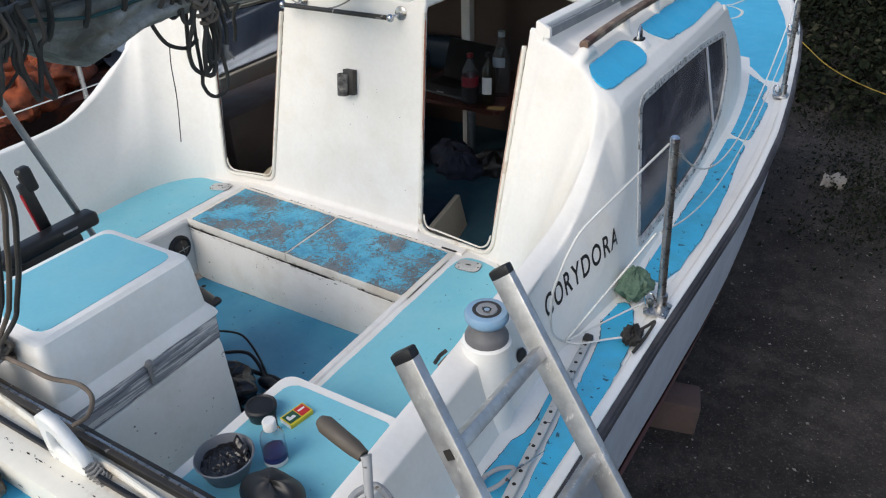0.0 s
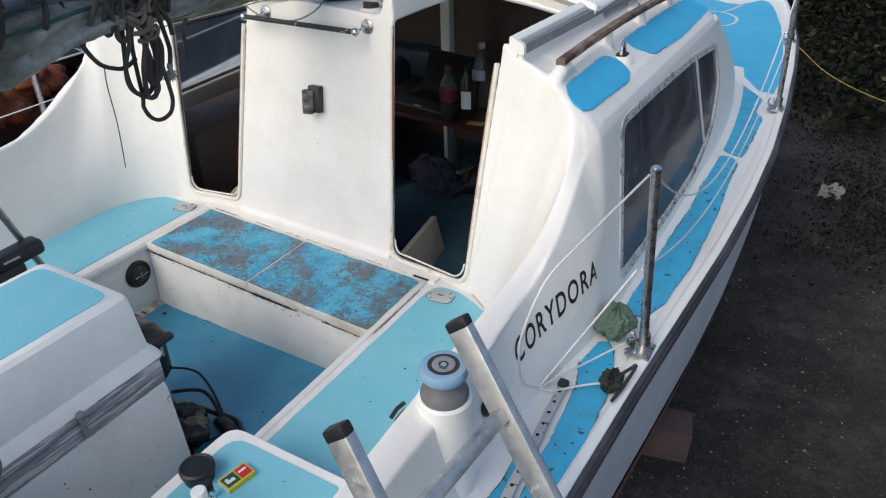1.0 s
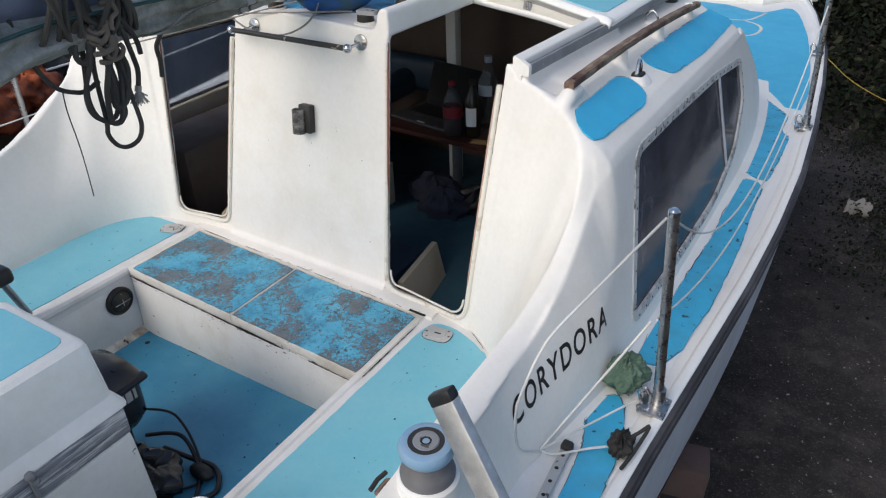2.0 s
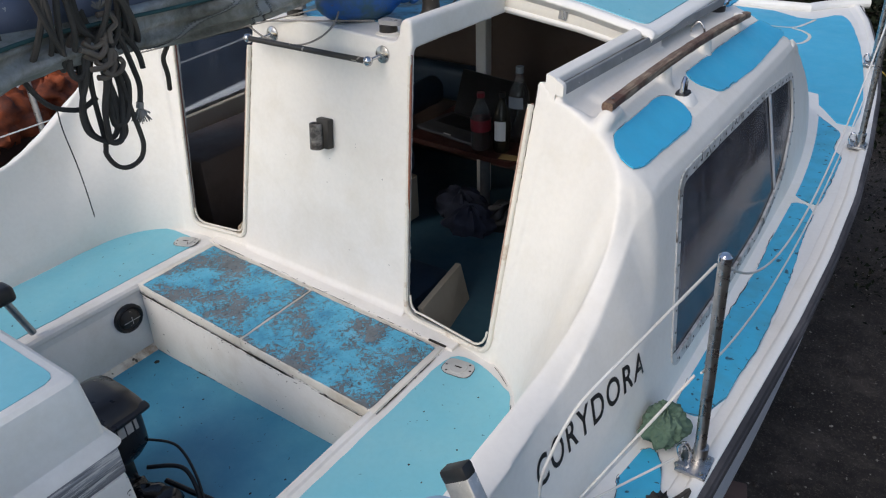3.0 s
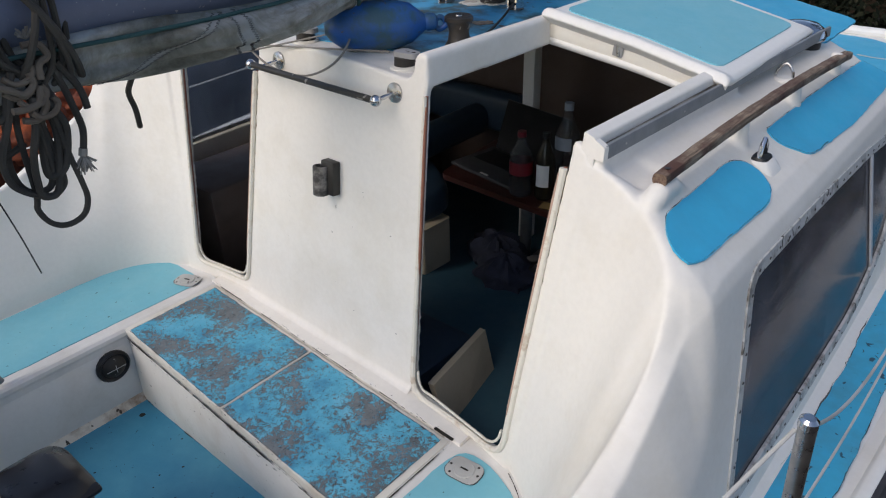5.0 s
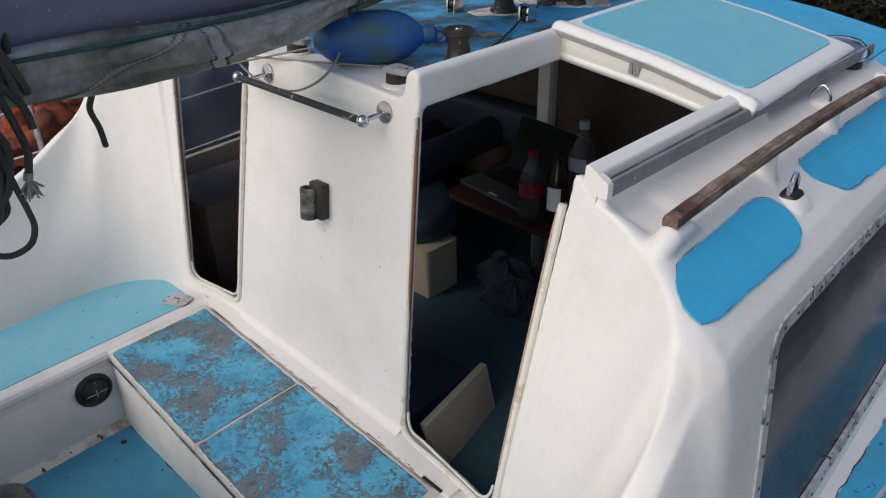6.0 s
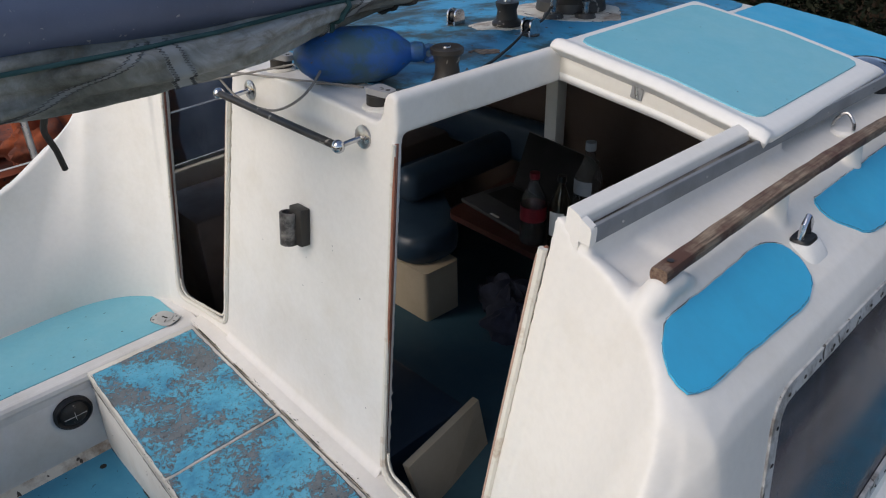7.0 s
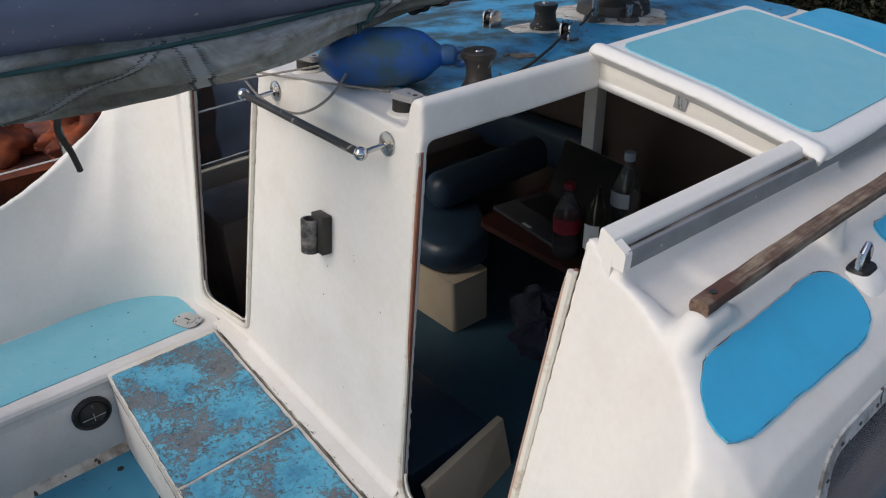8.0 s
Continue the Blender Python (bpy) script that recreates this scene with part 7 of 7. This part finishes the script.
for x, y, h in ((0.03, 1.52, 0.075), (0.10, 1.60, 0.05)):
    pt = thing("deck_fitting", "upright steel fitting on a dark base by the mast step", "deck fitting", (x, y, roof_z(x)))
    part("base", Geo().lathe([(0.035, 0), (0.03, 0.014), (0, 0.015)], (x, y, roof_z(x) + 0.005), 20), GREASY, pt)
    part("stem", Geo().lathe([(0.010, 0.01), (0.010, h - 0.01), (0.013, h), (0, h + 0.003)], (x, y, roof_z(x) + 0.005), 16), STEEL, pt)
single("halyard_tail", Geo().tube(curve([(0.305, 0.80, 0.955), (0.26, 0.95, 0.95), (0.18, 1.14, 0.952), (0.113, 1.30, 0.966), (0.07, 1.42, 0.965), (0.0, 1.56, 0.99)], 40), 0.0042, 6), LINE_BLACK, "thin black halyard led aft over the cabin top", "rope")
single("topping_wire", Geo().tube(sag((-0.56, 0.225, 0.85), (0.112, 0.72, 1.015), 0.0), 0.0028, 6), LINE_GREY, "thin grey wire stretched over the bulkhead", "wire")
single("control_line", Geo().tube(curve([(-0.29, 0.50, 0.93), (-0.05, 0.535, 0.948), (0.21, 0.585, 0.966)], 20), 0.003, 6), LINE_GREY, "thin grey line along the bulkhead top", "rope")
single("slack_line", Geo().tube(curve([(-0.25, 0.462, 0.925), (-0.19, 0.462, 0.898), (-0.128, 0.466, 0.884), (-0.05, 0.468, 0.884), (0.02, 0.468, 0.899), (0.08, 0.485, 0.93), (0.10, 0.52, 0.965), (0.075, 0.58, 1.005)], 40), 0.0032, 6), LINE_GREY, "slack grey line looped below the roof edge", "rope")

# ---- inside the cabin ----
part("cabin_floor", Geo().box((0, 1.5, -0.18), (2.3, 2.3, 0.04)), CABIN_BLUE, boat, "blue painted cabin floor, cabin dimness put into its colour")
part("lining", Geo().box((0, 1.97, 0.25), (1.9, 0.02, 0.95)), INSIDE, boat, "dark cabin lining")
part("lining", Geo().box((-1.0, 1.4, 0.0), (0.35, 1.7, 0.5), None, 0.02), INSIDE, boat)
st = thing("settee", "beige moulded settee with navy blue cushions", "settee", (-0.6, 1.4, -0.24))
part("base", loft([(rounded([(-1.0, 1.10), (-0.18, 1.10), (-0.172, 1.27), (-0.5, 1.30), (-1.0, 1.36)], 0.02), -0.24), (rounded([(-1.0, 1.10), (-0.18, 1.10), (-0.172, 1.27), (-0.5, 1.30), (-1.0, 1.36)], 0.02), 0.055)]), BEIGE, st)
cu_ = loft([(rounded([(-1.0, 1.11 - g), (-0.235 + g, 1.11 - g), (-0.215 + g, 1.32), (-0.5, 1.5), (-1.0, 1.9)], [0.1, 0.11, 0.1, 0.1, 0.05]), z) for g, z in ((0.0, 0.055), (0.012, 0.066), (0.018, 0.095), (0.018, 0.13), (0.008, 0.158), (-0.012, 0.172))])
part("seat_cushion", cu_, NAVY, st, "navy vinyl seat cushion", 60)
part("back_cushion", Geo().box((-0.6, 1.91, 0.30), (0.8, 0.10, 0.2), None, 0.045, 4).box((-0.49, 1.59, 0.258), (0.13, 0.66, 0.15), None, 0.06, 5), NAVY, st, "navy vinyl back cushion", 60)
tb = thing("cabin_table", "dark varnished mahogany cabin table", "table", (0.0, 1.5, -0.24))
part("top", Geo().prism([(x, y, 0.245) for x, y in rounded([(-0.195, 1.232), (0.37, 1.20), (0.40, 1.85), (-0.25, 1.85)], 0.04)], (0, 0, 0.022)), MAHOGANY, tb)
part("leg", Geo().cyl((0.06, 1.5, -0.24), (0.06, 1.5, 0.245), 0.025, None, 16), GREY_ALLOY, tb)
lp = thing("laptop", "closed-down grey laptop lying open on the cabin table", "laptop", (-0.05, 1.4, 0.267))
lm = Euler((0, 0, -0.17)).to_matrix()
part("keyboard_deck", Geo().box((-0.01, 1.415, 0.276), (0.37, 0.245, 0.016), lm, 0.006), LAPTOP_GREY, lp)
part("key_bed", Geo().box((0.0, 1.45, 0.2848), (0.31, 0.12, 0.001), lm), BLACK, lp)
part("sticker", Geo().box((-0.02, 1.303, 0.2852), (0.045, 0.010, 0.001), lm), WHITE_CARD, lp)
sm = Euler((-0.35, 0, -0.17)).to_matrix()
scr = part("screen", Geo().box((0.028, 1.575, 0.375), (0.37, 0.006, 0.215), sm, 0.002), SCREEN, lp, "dark switched-off screen")
part("screen_edge", Geo().box(Vector((0.028, 1.575, 0.375)) + sm @ Vector((0, -0.003, 0.108)), (0.37, 0.004, 0.003), sm), LAPTOP_GREY, scr, "thin bright screen edge")
post = thing("compression_post", "square white post under the mast", "post", (0.07, 1.72, -0.24))
part("shaft", Geo().box((-0.045, 1.66, 0.33), (0.055, 0.055, 1.16), None, 0.004), WHITE_PLASTIC, post)


def bottle(x, y, z, h, r, label, body, fill, level, cap, wrap, name):
    b = thing(name, label, "bottle", (x, y, z))
    part("bottle_body", Geo().lathe([(0, 0), (r * 0.8, 0), (r, 0.012), (r, h * 0.55), (r * 0.92, h * 0.66), (r * 0.45, h * 0.82), (r * 0.32, h * 0.9), (r * 0.32, h * 0.95)], (x, y, z), 24), body, b, "", 35, 0.0016)
    if fill:
        part("liquid", Geo().lathe([(0, 0.003), (r * 0.94, 0.006), (r * 0.94, h * level), (0, h * level)], (x, y, z), 24), fill, b)
    part("cap", Geo().lathe([(r * 0.38, h * 0.92), (r * 0.38, h), (0, h)], (x, y, z), 18), cap, b)
    a0, a1 = wrap[3] if len(wrap) > 3 else (0, 2 * math.pi)
    g = Geo().grid(lambda u, v: (x + r * 1.02 * math.cos(a0 + (a1 - a0) * u), y + r * 1.02 * math.sin(a0 + (a1 - a0) * u), z + h * (wrap[0] + (wrap[1] - wrap[0]) * v)), 25, 3)
    part("wrapper", g, wrap[2], b)


bottle(0.180, 1.272, 0.267, 0.255, 0.044, "half-empty cola bottle with red label and red cap", CLEAR, COLA, 0.32, COLA_RED, (0.36, 0.56, COLA_RED), "cola_bottle")
bottle(0.268, 1.300, 0.267, 0.262, 0.037, "dark glass bottle with a white label", WINE_GLASS, None, 0, BLACK, (0.22, 0.55, WHITE_CARD, (-2.0, -0.6)), "glass_bottle")
bottle(0.272, 1.44, 0.267, 0.335, 0.047, "clear plastic water bottle with a pale label", CLEAR, None, 0, BOTTLE_LABEL, (0.48, 0.63, BOTTLE_LABEL, (-2.3, -0.7)), "water_bottle")
single("paper_card", Geo().box((0.34, 1.25, 0.2685), (0.09, 0.05, 0.002), Euler((0, 0, 0.2)).to_matrix()), CARD_TAN, "small tan card lying on the cabin table", "card")
part("bunk_front", Geo().prism([(0.485, 0.48, -0.24), (0.42, 0.79, -0.24), (0.36, 0.79, -0.008), (0.412, 0.46, -0.006)], (0.022, 0.002, 0)), BEIGE, boat, "beige moulded bunk front")
part("port_step", loft([(rounded([(-0.66, 0.50), (-0.40, 0.50), (-0.40, 0.78), (-0.66, 0.78)], 0.12), -0.18), (rounded([(-0.66, 0.50), (-0.40, 0.50), (-0.40, 0.78), (-0.66, 0.78)], 0.12), -0.012), (rounded([(-0.65, 0.51), (-0.41, 0.51), (-0.41, 0.77), (-0.65, 0.77)], 0.12), 0.0)]), BEIGE, boat, "beige moulded step inside the port door")
part("bunk", Geo().box((0.165, 0.62, -0.125), (0.36, 0.32, 0.17), None, 0.02), NAVY, boat, "navy bunk cushion")
part("galley_front", Geo().box((0.98, 1.0, -0.1), (0.25, 0.9, 0.32), None, 0.01), INSIDE, boat)
for k, (x, y, z, c) in enumerate(((0.10, 1.30, -0.13, DARK_CLOTH), (0.25, 1.42, -0.14, BLACK), (-0.02, 1.40, -0.12, DARK_CLOTH))):
    rg = Geo().grid(lambda u, v: tuple(Vector((x, y, z)) + Vector((0.13 * math.sin(math.pi * v) * math.cos(2 * math.pi * u), 0.11 * math.sin(math.pi * v) * math.sin(2 * math.pi * u), -0.08 * math.cos(math.pi * v))) * (1 + 0.35 * noise.noise(Vector((3 * math.cos(2 * math.pi * u) + k * 7, 3 * math.sin(2 * math.pi * u), 5 * v))))), 40, 24, True)
    single("dropped_coat", rg, c, "crumpled dark coat dropped on the cabin floor", "coat")

# ---- the yard ----
g = Geo()


def warp(q):
    w = 2 * q - 1
    return 300 * w * abs(w) ** 2.2


g.grid(lambda u, v: (warp(u), warp(v) + 3, GROUND + (0.03 * noise.noise(Vector((warp(u) * 0.9, warp(v) * 0.9, 0))) if abs(warp(u)) < 30 and abs(warp(v)) < 30 else 0)), 120, 120)
single("ground", g, SOIL, "dark cinder and soil boatyard ground", "ground", "", "structure", 80)
rng = random.Random(77)
chips = Geo()
for k in range(4000):
    x, y = rng.uniform(1.0, 5.5), rng.uniform(-2.5, 9)
    r = rng.uniform(0.003, 0.009) * (2.0 if rng.random() < 0.08 else 1)
    z = GROUND + 0.03 * noise.noise(Vector((x * 0.9, (y - 3) * 0.9, 0))) + 0.006
    a = rng.uniform(0, 6.28)
    p = [(x + r * math.cos(a + q) * rng.uniform(0.5, 1.3), y + r * math.sin(a + q) * rng.uniform(0.5, 1.3), z + rng.uniform(0, r * 0.6)) for q in (0, 1.6, 3.1, 4.7)]
    chips.add(p + [(x, y, z + r)], [(0, 1, 4), (1, 2, 4), (2, 3, 4), (3, 0, 4), (3, 2, 1, 0)])
single("stone_chips", chips, PEBBLE, "pale shell and stone chips scattered on the ground", "chips", "", "stuff", 20)
clods = Geo()
for k in range(4200):
    x, y = rng.uniform(1.0, 6), rng.uniform(-2.5, 9)
    r = rng.uniform(0.006, 0.018) * (1.9 if rng.random() < 0.12 else 1)
    z = GROUND + 0.03 * noise.noise(Vector((x * 0.9, (y - 3) * 0.9, 0)))
    p = [(x + r * math.cos(q) * rng.uniform(0.6, 1.3), y + r * math.sin(q) * rng.uniform(0.6, 1.3), z) for q in (0, 1.25, 2.5, 3.8, 5.0)]
    clods.add(p + [(x, y, z + r * 0.7)], [(0, 1, 5), (1, 2, 5), (2, 3, 5), (3, 4, 5), (4, 0, 5)])
single("soil_clods", clods, SOIL, "loose dark clods and cinders", "soil", "", "stuff", 20)

single("timber_block", Geo().box((1.37, 1.50, GROUND + 0.11), (0.34, 0.2, 0.22), Euler((0, 0.04, 0.25)).to_matrix(), 0.01), PINK_WOOD, "weathered timber block under the hull", "timber block", "hull blocks")
single("timber_block", Geo().box((-1.1, 1.5, GROUND + 0.06), (0.5, 0.3, 0.18), None, 0.012), PINK_WOOD, "weathered timber block under the hull", "timber block", "hull blocks")
rb = Geo().grid(lambda u, v: tuple(Vector((1.9, 5.3, GROUND + 0.06)) + Vector((0.10 * (2 * v - 1), 0.05 * math.cos(2 * math.pi * u), 0.05 * math.sin(2 * math.pi * u))) + Vector((0.02, 0.04, 0.04)) * noise.noise(Vector((4 * v, 2.5 * math.cos(2 * math.pi * u), 2.5 * math.sin(2 * math.pi * u))))), 40, 30, True)
single("crumpled_sheet", rb, RUBBISH, "crumpled dirty white roll lying on the ground", "litter")
single("yellow_hose", Geo().tube(curve([(0.9, 7.9, -0.75), (1.214, 7.64, -0.9), (1.55, 7.354, -1.05), (2.045, 7.173, -1.19), (2.9, 6.9, -1.3), (4.4, 6.6, -1.58)], 60), 0.006, 8), ROPE_YELLOW, "thin yellow rope strung over the ground", "rope")


def leaves(g, c, spread, n, size, seed):
    rng = random.Random(seed)
    for k in range(n):
        p = Vector([c[i] + rng.gauss(0, spread[i]) for i in range(3)])
        p.z = max(p.z, GROUND + 0.02)
        s = size * rng.uniform(0.5, 1.4)
        t = Euler((rng.uniform(-1, 1), rng.uniform(-1, 1), rng.uniform(0, 6.28))).to_matrix()
        g.add([p + t @ Vector(q) * s for q in ((-0.5, 0, 0), (0, -0.28, 0.06), (0.6, 0, 0), (0, 0.28, 0.06))], [(0, 1, 2, 3)])


weeds = Geo()
for k in range(150):
    x, y = rng.uniform(1.6, 6.0), rng.uniform(4.2, 11)
    leaves(weeds, (x, y, GROUND + 0.05 + 0.03 * max(0, y - 6)), (0.28, 0.28, 0.06 + 0.03 * max(0, y - 6)), 190, 0.035, 100 + k)
for k in range(120):
    x, y = rng.uniform(-3.5, 5.5), rng.uniform(7.2, 12.0)
    leaves(weeds, (x, y, GROUND + 0.15 + 0.08 * (y - 7)), (0.35, 0.3, 0.10 + 0.06 * (y - 7)), 300, 0.09, 1100 + k)
single("weeds", weeds, LEAF, "low weeds growing on the yard ground, tree shade put into their colour", "weeds", "", "stuff", 20)
hedge = Geo()
k = 0
for a in range(-34, 40, 3):
    for h in range(4):
        k += 1
        q = math.radians(a)
        d = 12.5 + rng.uniform(-1, 1.5) + 0.5 * h
        leaves(hedge, (1 + d * math.sin(q) * 1.6, d * math.cos(q) + 0.5, GROUND + 0.4 + 0.9 * h), (0.7, 0.5, 0.5), 230, 0.2, 300 + k)
single("hedge", hedge, LEAF, "dense hedge and scrub behind the boat, shade put into its colour", "hedge", "", "stuff", 20)
bank = Geo().grid(lambda u, v: (-26 + 52 * u, 14.5 + 3 * v - 6 * (2 * u - 1) ** 2 + 0.6 * noise.noise(Vector((u * 20, v * 4, 1))), GROUND + 6 * v), 60, 16)
single("bank", bank, BARK, "steep dark earth bank behind the hedge", "bank", "", "structure", 60)
trunk = Geo().tube([(2.45, 9.0, GROUND - 0.1), (2.46, 9.0, 0.2), (2.52, 9.1, 2.2), (2.5, 9.2, 5)], [0.26, 0.2, 0.17, 0.12], 14)
tree = thing("tree", "brown tree trunk standing by the hedge", "tree", (2.45, 9.0, GROUND))
part("trunk", trunk, BARK, tree)
crown = Geo()
for k in range(14):
    a = 6.28 * k / 14
    leaves(crown, (2.5 + 1.2 * math.cos(a), 9.2 + 1.2 * math.sin(a), 5 + 0.8 * math.sin(3 * a)), (0.5, 0.5, 0.5), 160, 0.2, 700 + k)
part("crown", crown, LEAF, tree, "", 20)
for q in range(5):
    part("limb", Geo().tube([(2.5, 9.18, 3.6 + 0.25 * q), (2.5 + 0.6 * math.cos(1.26 * q), 9.18 + 0.6 * math.sin(1.26 * q), 4.3 + 0.2 * q), (2.5 + 1.2 * math.cos(1.26 * q), 9.18 + 1.2 * math.sin(1.26 * q), 4.9)], [0.06, 0.04, 0.015], 8), BARK, tree)

# neighbouring boat on the port side
nb = thing("neighbour_boat", "old rust-orange boat with grey covers laid up alongside", "boat", (-4.2, 1.5, GROUND))
hull = Geo().grid(lambda u, v: (-3.9 + (1.15 * math.sin(math.pi * min(1, 0.12 + 0.88 * u)) ** 0.6) * (2 * v - 1) * (0.9 + 0.1 * abs(2 * v - 1)), -3.5 + 9 * u, -0.08 + 0.15 * (2 * u - 1) ** 2 - 1.4 * (1 - (2 * v - 1) ** 2)), 50, 21)
part("hull", hull, ORANGE, nb, "rust-orange hull", 60)
dk = Geo().grid(lambda u, v: (-3.9 + (1.13 * math.sin(math.pi * min(1, 0.12 + 0.88 * u)) ** 0.6) * (2 * v - 1), -3.5 + 9 * u, -0.10 + 0.15 * (2 * u - 1) ** 2 + 0.02 * noise.noise(Vector((u * 9, v * 5, 0)))), 40, 10)
part("deck", dk, ORANGE, nb, "rusty orange deck", 60)
cov = Geo().grid(lambda u, v: (-4.1 + 0.85 * (2 * v - 1), 1.6 + 3.6 * u, -0.08 + 0.62 * (1 - abs(2 * v - 1) ** 2.2) * (0.7 + 0.3 * math.sin(math.pi * u)) + 0.10 * noise.noise(Vector((u * 9, v * 6, 2))) + 0.04 * noise.noise(Vector((u * 25, v * 20, 5)))), 90, 40)
cov.grid(lambda u, v: (-3.30 + 0.62 * min(1, v * 2.2) + 0.05 * noise.noise(Vector((u * 14, v * 3, 8))) * min(1, v * 3), 1.55 + 3.7 * u + 0.05 * noise.noise(Vector((u * 7, v * 5, 3))), 0.16 - 0.16 * min(1, v * 2.2) - 0.85 * max(0, v - 0.45) / 0.55 - 0.05 * noise.noise(Vector((u * 10, 1, 4))) * v), 70, 26)
part("cover", cov, TARP, nb, "crumpled blue-grey tarpaulin", 60)
for k, (x, y) in enumerate(((-3.1, -1.0), (-3.1, 0.6), (-3.2, 2.2))):
    part("guard_post", Geo().cyl((x, y, -0.4), (x, y, 0.35), 0.016, None, 10), GREY_ALLOY, nb)
part("guard_line", Geo().tube([(-3.1, -2.0, 0.05), (-3.1, 0.6, 0.12), (-3.2, 3.5, 0.12)], 0.008, 6), LINE_WHITE, nb)
for k, (x, y, z, r) in enumerate(((-3.38, 1.1, 0.08, 0.24), (-3.06, 1.08, 0.05, 0.16), (-2.9, 0.66, 0.0, 0.2), (-3.5, 1.5, 0.1, 0.26), (-3.2, 0.2, 0.0, 0.2))):
    lump = Geo().grid(lambda u, v: tuple(Vector((x, y, z)) + r * Vector((math.sin(math.pi * v) * math.cos(2 * math.pi * u), 1.3 * math.sin(math.pi * v) * math.sin(2 * math.pi * u), -0.75 * math.cos(math.pi * v))) * (1 + 0.5 * noise.noise(Vector((2.2 * math.cos(2 * math.pi * u) + 5 * k, 2.2 * math.sin(2 * math.pi * u), 4 * v))) + 0.2 * noise.noise(Vector((7 * math.cos(2 * math.pi * u), 7 * math.sin(2 * math.pi * u) + k, 12 * v))))), 48, 30, True)
    part("canvas_lump", lump, ORANGE_CLOTH if k != 3 else GREY_COVER, nb, "crumpled orange canvas" if k != 3 else "crumpled dark grey tarpaulin", 60)
